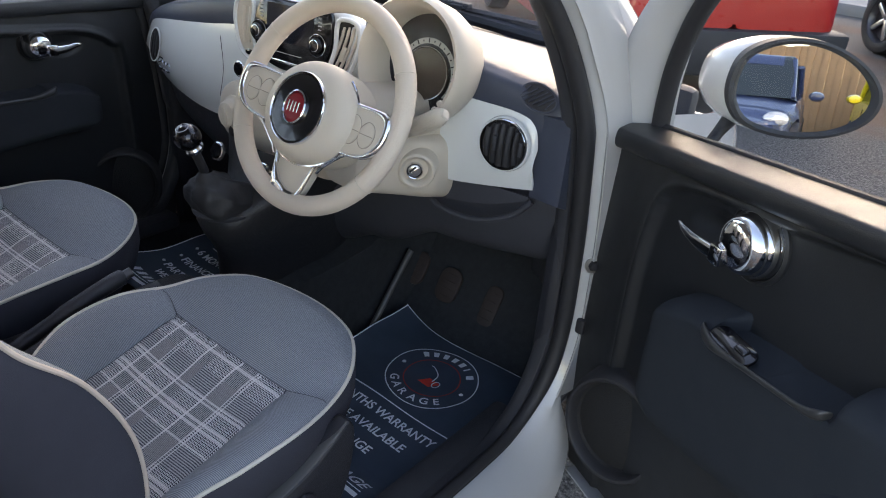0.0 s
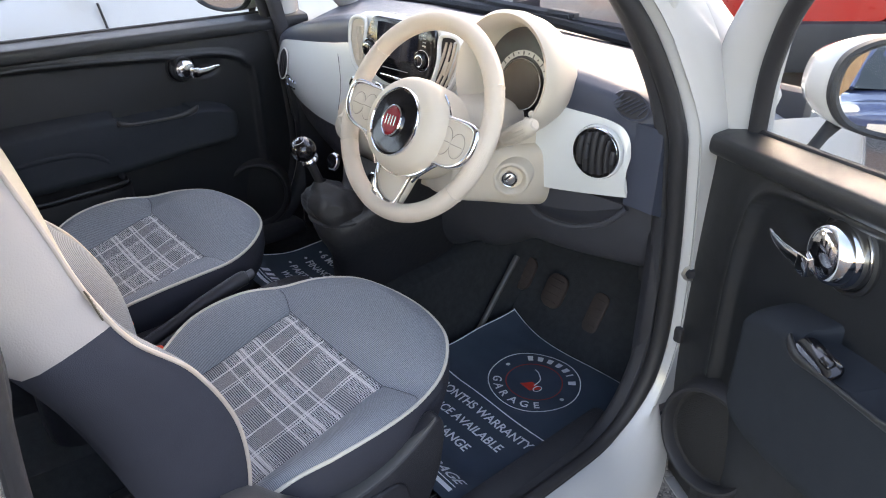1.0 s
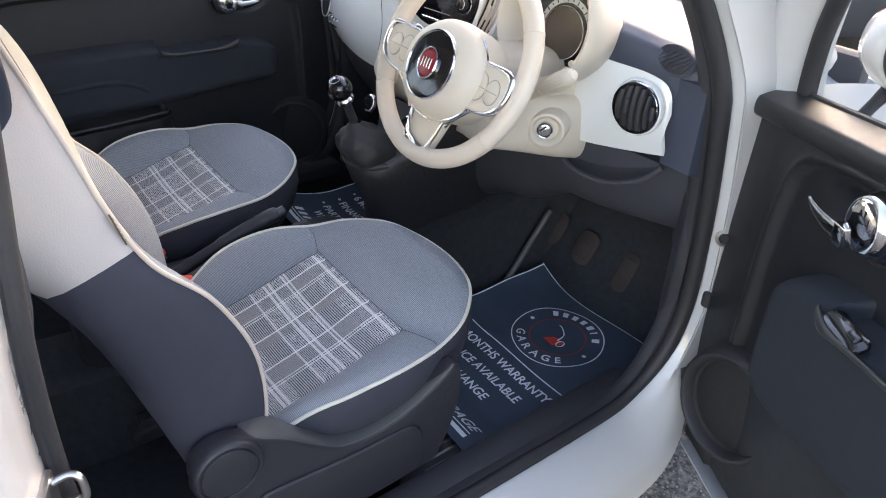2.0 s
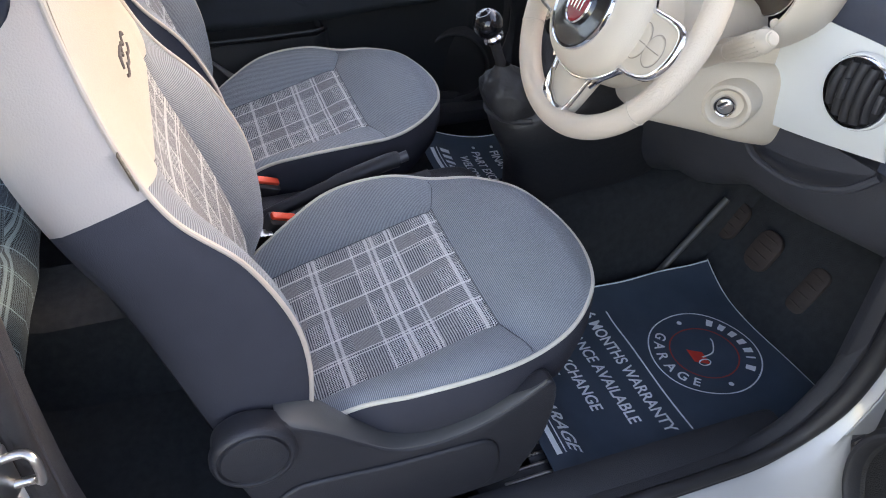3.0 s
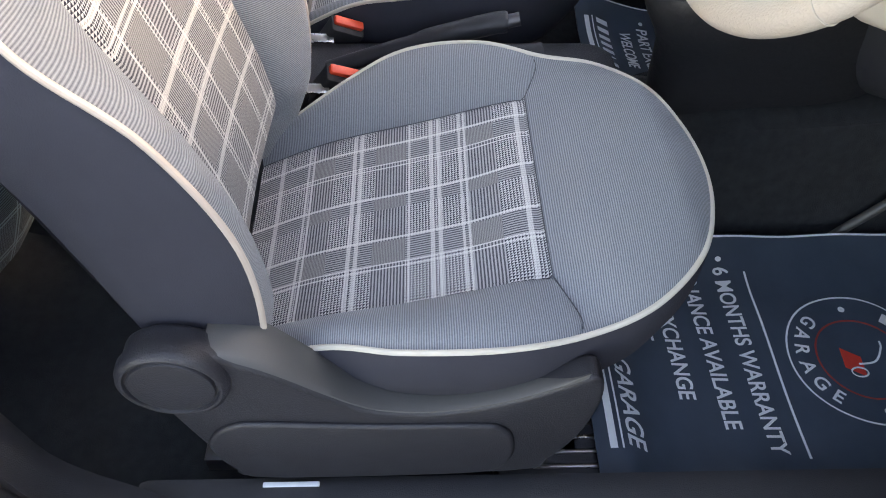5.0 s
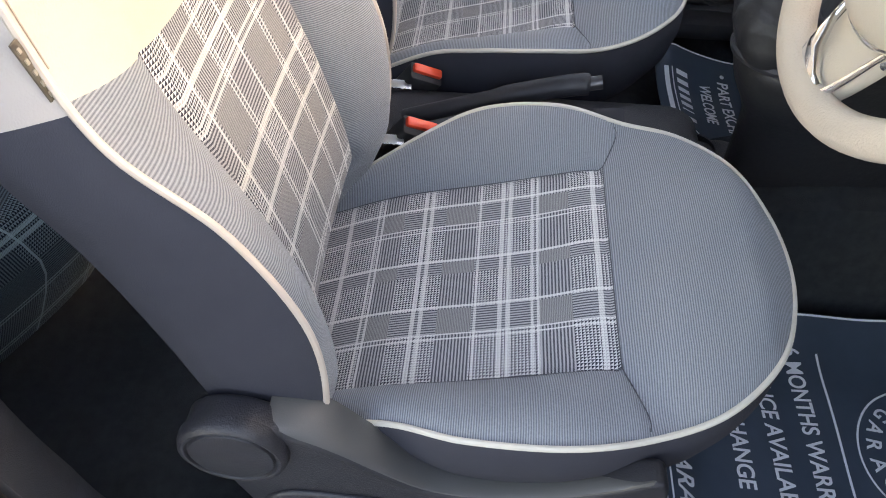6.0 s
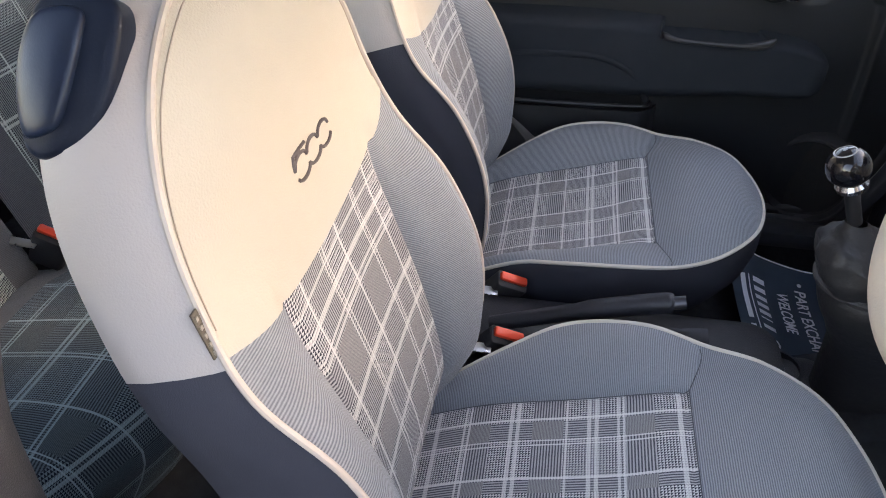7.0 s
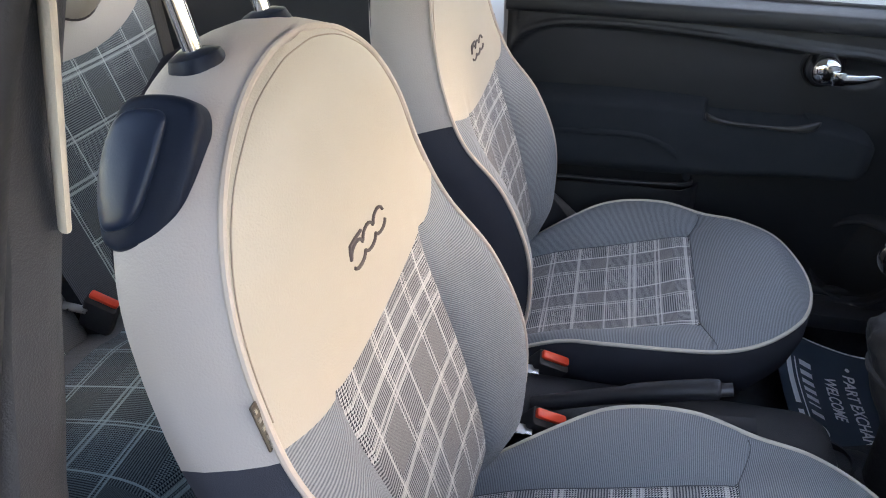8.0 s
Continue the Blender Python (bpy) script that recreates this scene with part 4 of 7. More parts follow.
# ---- footwell ----
def mat_height(x, y):
    z = 0.283 + 0.040 * max(0.0, min(1.0, (0.28 - y) / 0.14)) ** 2
    z += 0.030 * max(0.0, (0.12 - x) / 0.12) ** 2 if x < 0.12 else 0.0
    return z + 0.0022 * math.sin(x * 23 + y * 11) + 0.0018 * math.sin(y * 37 - x * 9)


def floor_mat(place, label):
    """A printed mat; x runs from its inner edge, y ahead."""
    m = thing("floor_mat", place, label, "floor mat", "printed floor mats")
    W, Y0, Y1 = 0.42, 0.10, 0.685
    rows = [[(lerp(0.0, W, i / 30), lerp(Y0, Y1 - 0.012 * math.sin(i / 30 * math.pi), j / 40), 0) for i in range(31)] for j in range(41)]
    rows = [[(x, y, mat_height(x, y)) for x, y, _ in row] for row in rows]
    kw = dict(world_space=False)
    part("sheet", grid(rows, thickness=0.002), MAT_CLOTH, m, "navy printed sheet", **kw)

    def lay(bm, lift=0.0016):
        for v in bm.verts:
            v.co.z = mat_height(v.co.x, v.co.y) + lift + (0.0004 if v.co.z > 0 else 0)
        return bm

    def stripe(x0, x1, y0, y1, mt, name):
        n = 24
        part(name, lay(grid([[(lerp(x0, x1, i / n), lerp(y0, y1, j), 0) for i in range(n + 1)] for j in (0, 1)])), mt, m, **kw)
    edge = [(x, y) for x, y, _ in rows[-1]]
    part("edge_line", lay(grid([[(x, y - 0.004 + 0.0028 * j, 0) for x, y in edge] for j in (0, 1)])), PRINT, m, "white printed edge", **kw)
    part("edge_line", lay(grid([[(0.002 + 0.003 * j, lerp(Y0, Y1 - 0.004, i / 40), 0) for i in range(41)] for j in (0, 1)])), PRINT, m, "white printed edge", **kw)
    stripe(0.062, 0.378, 0.392, 0.3955, PRINT, "rule")
    # round sign: ring, two dots, arcs of plain bars for the name, red tool on a dark ring
    cx, cy = 0.222, 0.527
    for r0, r1, mt, name in ((0.1085, 0.1115, PRINT, "sign_ring"), (0.066, 0.069, PRINT_DARKRED, "sign_inner_ring")):
        part(name, lay(grid([[(cx + r * math.cos(k * math.tau / 72), cy + r * math.sin(k * math.tau / 72), 0) for k in range(72)] for r in (r0, r1)], close_u=True)), mt, m, **kw)
    for sx in (-1, 1):
        part("sign_dot", lay(grid([[(cx + sx * 0.088 + r * math.cos(k * math.tau / 16), cy + r * math.sin(k * math.tau / 16), 0) for k in range(16)] for r in (0.0003, 0.0052)], close_u=True)), PRINT, m, **kw)
    for k, letter in enumerate("GARAGE"):
        a = radians(lerp(214, 326, (k + 0.5) / 6))
        turn = Matrix.Translation((cx + 0.098 * math.cos(a), cy + 0.098 * math.sin(a), 0)) @ Matrix.Rotation(a + math.pi / 2, 4, "Z")
        part("sign_letter", lay(centred(lettering(letter, 0.030, Matrix.Identity(4)), turn), 0.0018), PRINT, m, "white letter of the sign", **kw)
    for a0, a1, count in ((146, 34, 7),):
        for k in range(count):
            u0 = lerp(a0, a1, (k + 0.20) / count)
            u1 = lerp(a0, a1, (k + (0.72 if k != 5 else 0.38)) / count)
            part("sign_bar", lay(grid([[(cx + r * math.cos(radians(lerp(u0, u1, i / 4))), cy + r * math.sin(radians(lerp(u0, u1, i / 4))), 0) for i in range(5)] for r in (0.081, 0.099)])), PRINT, m, "white bar of the sign", **kw)
    part("sign_tool", lay(grid([[(cx + lerp(-0.020, 0.014, i / 6) + 0.004 * j, cy + lerp(-0.028, -0.001, j / 4) - 0.003 * i / 6, 0) for i in range(7)] for j in range(5)])), PRINT_RED, m, "red printed tool", **kw)
    handle = spline([(cx + 0.008, cy - 0.008, 0), (cx + 0.004, cy + 0.018, 0), (cx - 0.018, cy + 0.034, 0), (cx - 0.030, cy + 0.036, 0)], 6)
    part("sign_tool_handle", lay(tube(handle, 0.0016, sides=6)), PRINT, m, "thin white printed handle", **kw)
    part("sign_tool_loop", lay(tube([(cx + 0.022 + 0.008 * math.cos(k * math.tau / 16), cy - 0.012 + 0.012 * math.sin(k * math.tau / 16), 0) for k in range(16)], 0.0014, True, 6)), PRINT, m, "thin white printed loop", **kw)
    for text, y, wide, x in (("\u2022 6 MONTHS WARRANTY", 0.345, 0.338, 0.034), ("\u2022 FINANCE AVAILABLE", 0.292, 0.300, 0.034), ("\u2022 PART EXCHANGE", 0.238, 0.255, 0.034), ("WELCOME", 0.197, 0.122, 0.072)):
        part("print_line", lay(lettering(text, 0.034, pose(x, y, 0), wide), 0.0018), PRINT, m, "white printed words", **kw)
    # firm's name and address as plain bars
    for k in range(7):
        stripe(0.057 + k * 0.024, 0.070 + k * 0.024 - (0.008 if k == 5 else 0.0), 0.144, 0.170, PRINT, "name_bar")
    part("print_line", lay(lettering("GARAGE", 0.036, Matrix(((1, 0.2, 0, 0.234), (0, 1, 0, 0.1445), (0, 0, 1, 0), (0, 0, 0, 1))), 0.138), 0.0018), PRINT, m, "white printed word", **kw)
    stripe(0.055, 0.378, 0.134, 0.1365, PRINT, "rule")
    stripe(0.055, 0.190, 0.118, 0.128, PRINT, "address_bar")
    stripe(0.210, 0.378, 0.118, 0.128, PRINT, "address_bar")
    return m


driver_mat = floor_mat((0.163, 0.0, 0.005), "navy paper floor mat with white print in the driver footwell")
passenger_mat = floor_mat((-0.502, 0.112, 0.016), "navy paper floor mat with white print in the passenger footwell")


def pedal(x, z, y, w, h, name, label):
    p = thing(name, (x, y, z), label, "pedal", "pedals")
    fr = facing((x, y, z), (0, -0.85, 0.52))
    part("pad", prism(rounded(w, h, w * 0.40), 0.014, 0.005, fr), PEDAL, p, "ribbed rubber pad")
    for k in range(4):
        part("pad_rib", box((0, 0, 0), (w * 0.62, 0.003, 0.003), 0.001, fr @ pose(0, lerp(-h * 0.32, h * 0.32, k / 3), 0.015)), PEDAL, p)
    part("pedal_arm", tube(spline([(x, y + 0.01, z), (x + 0.005, y + 0.09, z + 0.10), (x, y + 0.10, z + 0.30)], 6), 0.009, sides=8), RUBBER, p, "dark steel arm")


pedal(0.135, 0.392, 0.755, 0.062, 0.092, "clutch_pedal", "worn rubber clutch pedal in the dark footwell")
pedal(0.245, 0.385, 0.755, 0.066, 0.092, "brake_pedal", "worn rubber brake pedal in the dark footwell")
pedal(0.375, 0.375, 0.765, 0.048, 0.108, "accelerator_pedal", "narrow rubber accelerator pedal in the dark footwell")
bar = thing("console_stay", (0.15, 0.60, 0.30), "slim grey satin stay beside the tunnel", "stay")
part("rod", tube([(0.150, 0.560, 0.292), (0.150, 0.628, 0.380), (0.150, 0.700, 0.472)], 0.008, sides=12), SHEEN_GREY, bar)
rest = thing("foot_rest", (0.49, 0.74, 0.36), "dark plastic wheel-arch cover in the footwell", "trim panel")
part("panel", grid([[(lerp(0.44, 0.62, i / 8), 0.86 - 0.22 * (i / 8) ** 2 - 0.05 * j / 8, lerp(0.30, 0.62, j / 8)) for i in range(9)] for j in range(9)], thickness=0.006), PLASTIC, rest)

# ---- centre tunnel ----
brake = thing("handbrake", (0.03, -0.10, 0.50), "black plastic handbrake lever between the seats", "handbrake")
part("handle", tube(spline([(0.015, -0.26, 0.535), (0.015, -0.13, 0.580), (0.015, -0.02, 0.612), (0.015, 0.006, 0.615)], 6), [0.013] * 7 + [0.016] * 6 + [0.016] * 4 + [0.015] * 2, sides=14), PLASTIC_SOFT, brake, "moulded grip")
part("button", tube([(0.015, 0.004, 0.616), (0.015, 0.024, 0.621)], 0.010, sides=14), STEEL_DARK, brake, "grey push button")
tray = thing("centre_console", (0.0, -0.05, 0.42), "black plastic centre console between the seats", "console")
part("console_body", prism(rounded(0.15, 0.62, 0.05), 0.13, 0.018, pose(0.0, -0.12, 0.40)), PLASTIC_SOFT, tray)
part("console_spur", tube(spline([(0.058, -0.16, 0.545), (0.058, -0.05, 0.575), (0.058, 0.056, 0.590)], 6), 0.011, sides=10, flat=1.6), PLASTIC_SOFT, tray, "slim dark plastic bar")
part("console_front", box((0.0, 0.20, 0.42), (0.16, 0.20, 0.10), 0.03), PLASTIC_SOFT, tray)
for x in (-0.04, 0.035):
    part("cup_ring", lathe([(0.040, 0.0), (0.042, 0.006), (0.036, 0.008), (0.034, -0.03), (0, -0.032)], 32, pose(x + 0.01, 0.195, 0.468)), PLASTIC_SOFT, tray, "round cup holder")


def buckle(place, way, label):
    b = thing("seat_belt_buckle", place, label, "belt buckle", "belt buckles")
    fr = facing(place, way, (0, 1, 0.2))
    part("buckle_body", prism(rounded(0.030, 0.056, 0.006), 0.075, 0.003, fr @ pose(0, 0, -0.072)), RUBBER, b, "black plastic body")
    part("release_button", prism(rounded(0.015, 0.050, 0.004), 0.010, 0.003, fr @ pose(-0.003, 0, 0.0)), RED_PLASTIC, b, "red release button")
    part("anchor_plate", box((0, 0, 0), (0.016, 0.075, 0.004), 0.0015, fr @ pose(0.016, -0.052, -0.030, 20, 0, 0)), STEEL, b, "pale steel anchor plate")
    part("buckle_strap", box((0, 0, 0), (0.020, 0.030, 0.12), 0.003, fr @ pose(0, 0, -0.12)), RUBBER, b)


buckle((0.076, -0.230, 0.566), (0.30, 0.50, 0.80), "black belt buckle with red button beside the driver seat")
buckle((-0.079, -0.236, 0.549), (0.30, 0.50, 0.80), "black belt buckle with red button beside the passenger seat")
buckle((0.010, -0.995, 0.612), (0.15, 0.5, 0.85), "black belt buckle with red button on the rear bench")

# ---- rear bench ----
bench = thing("rear_bench", (0.0, -0.85, 0.40), "plaid cloth rear bench seat with a cream band and headrests", "rear seat")
rows = []
for i in range(37):
    u = i / 36
    z = glide([(0.0, 0.545), (0.6, 0.590), (0.80, 0.592), (0.90, 0.582), (0.96, 0.560), (1.0, 0.520)], u)
    rows.append([(x, lerp(-1.08, -0.656 - 0.60 * max(0.0, abs(x) - 0.22) ** 1.3, u), z - 0.020 * math.exp(-(x / 0.05) ** 2) - 0.07 * max(0.0, (abs(x) - 0.46) / 0.12) ** 2) for x in [lerp(-0.58, 0.58, j / 72) for j in range(73)]])
lip_row = rows[-1]
below = [[(x * k, y + dy, z0 - drop - (z0 - 0.50) * f) for (x, y, z0) in lip_row] for dy, drop, f, k in ((-0.003, 0.022, 0.2, 1.0), (-0.018, 0.055, 0.5, 1.0), (-0.040, 0.095, 0.8, 0.995), (-0.066, 0.140, 1.0, 0.985))]
# bench cloths carry the shade of the cabin's rear in their tint
part("bench_front", grid(rows[33:] + below), PLAID_REAR_FRONT_SHADED, bench, "plaid woven front of the cushion", angle=80)
part("bench_cushion", grid(rows[8:34]), PLAID_REAR_SHADED, bench, "plaid woven cloth cushion")
part("bench_cushion_rear", grid(rows[:9]), RIB_REAR_SHADED, bench, "ribbed cloth behind the plaid, rear shade in its tint")
part("bench_base", box((0, -0.93, 0.39), (1.14, 0.20, 0.20), 0.03), CARPET, bench, "dark cloth base")
for sx in (-1, 1):
    x0, x1, xb = sx * 0.012, sx * 0.575, sx * 0.085

    def rear_pt(x, t):
        z = lerp(0.54, 1.16, t)
        bulge = 0.030 * math.sin(math.pi * min(1, max(0, (abs(x) - 0.012) / 0.563))) ** 0.5
        return Vector((x, lerp(-1.045, -1.25, t) + bulge, z))
    def band_z(x):
        return 0.645 + 0.10 * ((abs(x) - 0.29) / 0.29) ** 2
    part("backrest_border", grid([[rear_pt(lerp(x0, xb, j / 8), lerp(0.0, band_z(lerp(x0, xb, j / 8)), i / 20)) for j in range(9)] for i in range(21)]), RIB_REAR_SHADED, bench, "ribbed cloth border, rear shade in its tint")
    part("backrest_cloth", grid([[rear_pt(lerp(xb, x1, j / 24), lerp(0.0, band_z(lerp(xb, x1, j / 24)), i / 20)) for j in range(25)] for i in range(21)]), PLAID_REAR_BACK_SHADED, bench, "plaid woven cloth backrest")
    part("backrest_band", grid([[rear_pt(lerp(x0, x1, j / 24), lerp(band_z(lerp(x0, x1, j / 24)), 1.0, i / 10)) for j in range(25)] for i in range(11)]), CREAM, bench, "cream leatherette band")
    hd = part("headrest", lathe([(0, -0.04), (0.07, -0.036), (0.092, -0.02), (0.10, 0.0), (0.092, 0.02), (0.07, 0.036), (0, 0.04)], 36, facing((sx * 0.280, -1.150, 1.105), (0, 1, 0.3))), CREAM, bench, "round cream leatherette headrest")
    part("headrest_seam", tube(circle_points(facing((sx * 0.280, -1.150, 1.105), (0, 1, 0.3)), 0.1005, 40), 0.0025, True, 6), EMBROIDERY, hd)
part("backrest_core", box((0, -1.30, 0.85), (1.16, 0.16, 0.64), 0.04, Euler((radians(18), 0, 0)).to_matrix().to_4x4()), SIDE_CLOTH, bench, "dark rear of the backrest")
belt = thing("seat_belt", (0.42, -0.80, 1.20), "black woven belt strap hanging behind the driver seat", "seat belt")
part("webbing", grid([[Vector((0.215, -0.665, 1.32)).lerp(Vector((0.160, -0.665, 0.90)), i / 12) + Vector((0.014 * j, 0.003 * j, 0.0)) for j in (-1, 1)] for i in range(13)], thickness=0.002), RUBBER, belt)

# heater duct with bright ribs under the front of the driver seat, and a paper label on the sill
duct = thing("floor_duct", (0.54, 0.08, 0.30), "black floor duct with bright metal ribs under the driver seat", "air duct")
part("duct_body", box((0.528, 0.045, 0.290), (0.09, 0.15, 0.05), 0.012), DASH_DARK, duct)
for k in range(4):
    part("duct_rib", box((0.498 + 0.020 * k, 0.055 + 0.006 * k, 0.3165), (0.005, 0.110, 0.004), 0.001), STEEL, duct, "bright metal rib")
label_strip = thing("sill_label", (0.603, -0.28, 0.405), "slim white paper label on the black sill cover", "label")
part("paper", box((0.600, -0.275, 0.3695), (0.006, 0.066, 0.003), 0.001), PRINT, label_strip)

# ---- dashboard ----
dash = thing("dashboard", (0.0, 0.55, 0.60), "white and black car dashboard with ivory instrument hood and radio", "dashboard")


PAD_CREASE = [(-0.66, 0.938), (-0.559, 0.978), (-0.429, 1.014), (-0.27, 1.050), (-0.10, 1.074), (0.10, 1.082), (0.30, 1.074), (0.48, 1.056), (0.566, 1.041), (0.67, 1.020)]


def dash_y(x):
    """How far ahead the face of the dashboard stands."""
    e = max(0.0, (abs(x) - 0.30) / 0.33)
    return 0.435 + 0.050 * e * e


def pad_section(x):
    """Upper pad: y, z from the top of the fascia over a soft crease to the windscreen."""
    hi, zc, y = fascia_section(max(-0.660, min(0.602, x)))[-1][1], glide(PAD_CREASE, x), dash_y(x) + 0.012
    hi = min(hi, zc - 0.012) - 0.014
    e = max(0.0, (abs(x) - 0.40) / 0.25)
    return [(y + 0.004, hi), (y + 0.001, lerp(hi, zc, 0.45)), (y + 0.006, lerp(hi, zc, 0.85)), (y + 0.020, zc), (y + 0.055, zc + 0.005), (0.66, lerp(zc, 1.035, 0.35)), (0.78, lerp(zc, 1.025, 0.75)), (0.87 - 0.06 * e, 1.014), (0.94 - 0.12 * e, 1.004)]


def fascia_section(x):
    """Painted panel: y, z from the lower edge to the upper."""
    lo = glide([(-0.664, 0.846), (-0.660, 0.830), (-0.648, 0.817), (-0.630, 0.807), (-0.586, 0.794), (-0.472, 0.778), (-0.344, 0.768), (-0.16, 0.772), (0.30, 0.800), (0.385, 0.827), (0.466, 0.839), (0.534, 0.849), (0.62, 0.862)], x)
    hi = glide([(-0.664, 0.866), (-0.660, 0.888), (-0.648, 0.910), (-0.630, 0.927), (-0.598, 0.941), (-0.556, 0.951), (-0.489, 0.963), (-0.281, 0.994), (-0.20, 1.008), (0.06, 1.03), (0.40, 1.012), (0.467, 1.003), (0.53, 1.000), (0.556, 0.997), (0.580, 0.990), (0.594, 0.977), (0.601, 0.958), (0.6035, 0.936)], x)
    y0 = dash_y(x)
    out = []
    for k in range(13):
        u = k / 12
        bow = along([(0.0, 0.016), (0.20, 0.028), (0.42, 0.010)], x)
        out.append((y0 + bow * (2 * u - 1.0) ** 2 + bow * 0.8 * max(0, 0.25 - u), lerp(lo, hi, u)))
    return out


rows = []
for j in range(81):
    x = lerp(-0.668, 0.668, j / 80)
    rows.append(spline([(x, y, z) for y, z in pad_section(x)], 4))
part("upper_pad", grid(rows, thickness=0.006), PAD, dash, "dark textured upper pad")
rows = []
for x in [-0.664, -0.6625, -0.660, -0.656, -0.650, -0.642, -0.630, -0.616] + [lerp(-0.595, 0.576, j / 80) for j in range(81)] + [0.582, 0.587, 0.591, 0.595, 0.598, 0.6005, 0.6025, 0.6035]:
    rows.append([(x, y, z) for y, z in fascia_section(x)])
part("fascia", grid(rows, thickness=0.005), FASCIA, dash, "gloss white painted fascia")
# right end of the fascia
part("end_cap", prism([(0.489, 0.845), (0.491, 1.00), (0.62, 1.03), (0.86, 1.01), (0.86, 0.80), (0.56, 0.81)], 0.064, 0.003, axes((0.596, 0, 0), (0, 1, 0), (0, 0, 1), (1, 0, 0))), PAD, dash, "dark plastic end of the dashboard")
part("end_cap", prism([(0.51, 0.80), (0.54, 0.925), (0.62, 0.955), (0.80, 0.985), (0.80, 0.60), (0.56, 0.60), (0.52, 0.70)], 0.018, 0.006, axes((-0.655, 0, 0), (0, 1, 0), (0, 0, 1), (1, 0, 0))), PLASTIC, dash, "dark plastic end of the dashboard")
# lower dash
rows = []
for j in range(57):
    x = lerp(-0.645, 0.655, j / 56)
    lo = along([(-0.62, 0.62), (-0.2, 0.56), (0.0, 0.50), (0.16, 0.56), (0.35, 0.64), (0.62, 0.66)], x)
    top = fascia_section(max(-0.660, min(0.602, x)))[0][1] + 0.02
    y0 = 0.480 + 0.05 * max(0.0, (abs(x) - 0.30) / 0.33) ** 2
    rows.append(spline([(x, y0 + 0.01, top), (x, y0 + 0.012, lerp(top, lo, 0.25)), (x, y0 + 0.03, lerp(top, lo, 0.6)), (x, y0 + 0.075, lo + 0.02), (x, y0 + 0.16, lo), (x, 0.80, lo + 0.03)], 4))
part("lower_dash", grid(rows, thickness=0.008), DASH_DARK, dash, "dark lower dashboard")
part("knee_pocket", merge(tube(spline([(0.375, 0.470, 0.785), (0.42, 0.462, 0.768), (0.50, 0.466, 0.770), (0.57, 0.478, 0.800), (0.605, 0.490, 0.838)], 6), 0.006, sides=8), grid([[(lerp(0.38, 0.60, i / 10), 0.474 + 0.012 * (i / 10) ** 2, lerp(0.785 + 0.055 * (i / 10) ** 2, 0.846, j / 4)) for i in range(11)] for j in range(5)], thickness=0.002)), DASH_DARK, dash, "open cubby with a raised lip")

# passenger end vent and badge
fr = facing((-0.550, 0.4590, 0.884), (0.10, -1, 0.02)) @ Matrix.Rotation(radians(-17), 4, "Z")
pv = part("passenger_vent", prism(oval(0.0175, 0.045), 0.006, 0.002, fr), RUBBER, dash, "dark oval air vent")
part("vent_rim", tube([fr @ Vector((0.0185 * math.cos(k * math.tau / 32), 0.046 * math.sin(k * math.tau / 32), 0.004)) for k in range(32)], 0.0022, True, 6), FASCIA, dash, "white rim of the vent")
for k in range(3):
    part("vent_slat", box((0, 0, 0), (0.0035, 0.070 - 0.012 * abs(k - 1), 0.004), 0.001, fr @ pose(-0.008 + 0.008 * k, 0, 0.007)), PLASTIC, pv)
fr = facing((-0.495, 0.4460, 0.842), (-0.16, -1, 0.25))
for run in emblem_strokes(0.030):
    pts = [fr @ Vector((-x * 0.80 * -1, y * 1.05, 0.002)) for x, y in run]
    part("badge_stroke", tube(pts, 0.0022, sides=6), CHROME, dash, "chrome badge stroke")

# driver end vent
fr = facing((0.551, 0.4575, 0.940), (0.12, -1.0, 0.05)) @ Matrix.Diagonal((0.85, 0.85, 1, 1))
vent = part("side_vent", lathe([(0.0555, -0.012), (0.0545, 0.006), (0.0525, 0.008), (0.0508, 0.006), (0.0508, 0.002)], 48, fr), CHROME, dash, "round air vent with a chrome ring")
part("vent_bowl", lathe([(0.0510, 0.004), (0.049, 0.0), (0, -0.001)], 40, fr), RUBBER, vent)
for k in range(5):
    x = lerp(-0.034, 0.030, k / 4)
    h = math.sqrt(0.046 ** 2 - x * x)
    rows = [[fr @ Vector((x + 0.008 * math.cos(t) * (1 if k < 4 else 0.7), s * h, 0.002 + 0.009 * math.sin(t) + 0.006 * (1 - s * s))) for t in [lerp(0, math.pi, q / 6) for q in range(7)]] for s in [lerp(-1, 1, p / 10) for p in range(11)]]
    part("vent_slat", grid(rows, thickness=0.002), RUBBER, vent)
part("vent_tab", box((0, 0, 0), (0.008, 0.032, 0.010), 0.002, fr @ pose(-0.012, 0.004, 0.016)), PLASTIC, vent)
part("vent_wheel", box((0, 0, 0), (0.010, 0.030, 0.010), 0.003, fr @ pose(0.042, 0.0, 0.006)), PLASTIC, vent)
part("vent_surround", lathe([(0.0590, -0.006), (0.0582, 0.000), (0.0570, 0.0025), (0.0552, 0.003), (0.0552, -0.008)], 48, fr), FASCIA, dash, "white ring round the vent")
# small grille in the pad
fr = facing((0.590, 0.4905, 1.0275), (0.06, -0.92, 0.38)) @ Matrix.Rotation(radians(-14), 4, "Z")
gr = part("defrost_grille", prism(oval(0.035, 0.0205, 40), 0.004, 0.001, fr), RUBBER, dash, "small oval grille in the pad")
part("grille_rim", tube([fr @ Vector((0.0365 * math.cos(k * math.tau / 40), 0.0220 * math.sin(k * math.tau / 40), 0.003)) for k in range(40)], 0.0022, True, 6), PAD, gr, "dark rim")
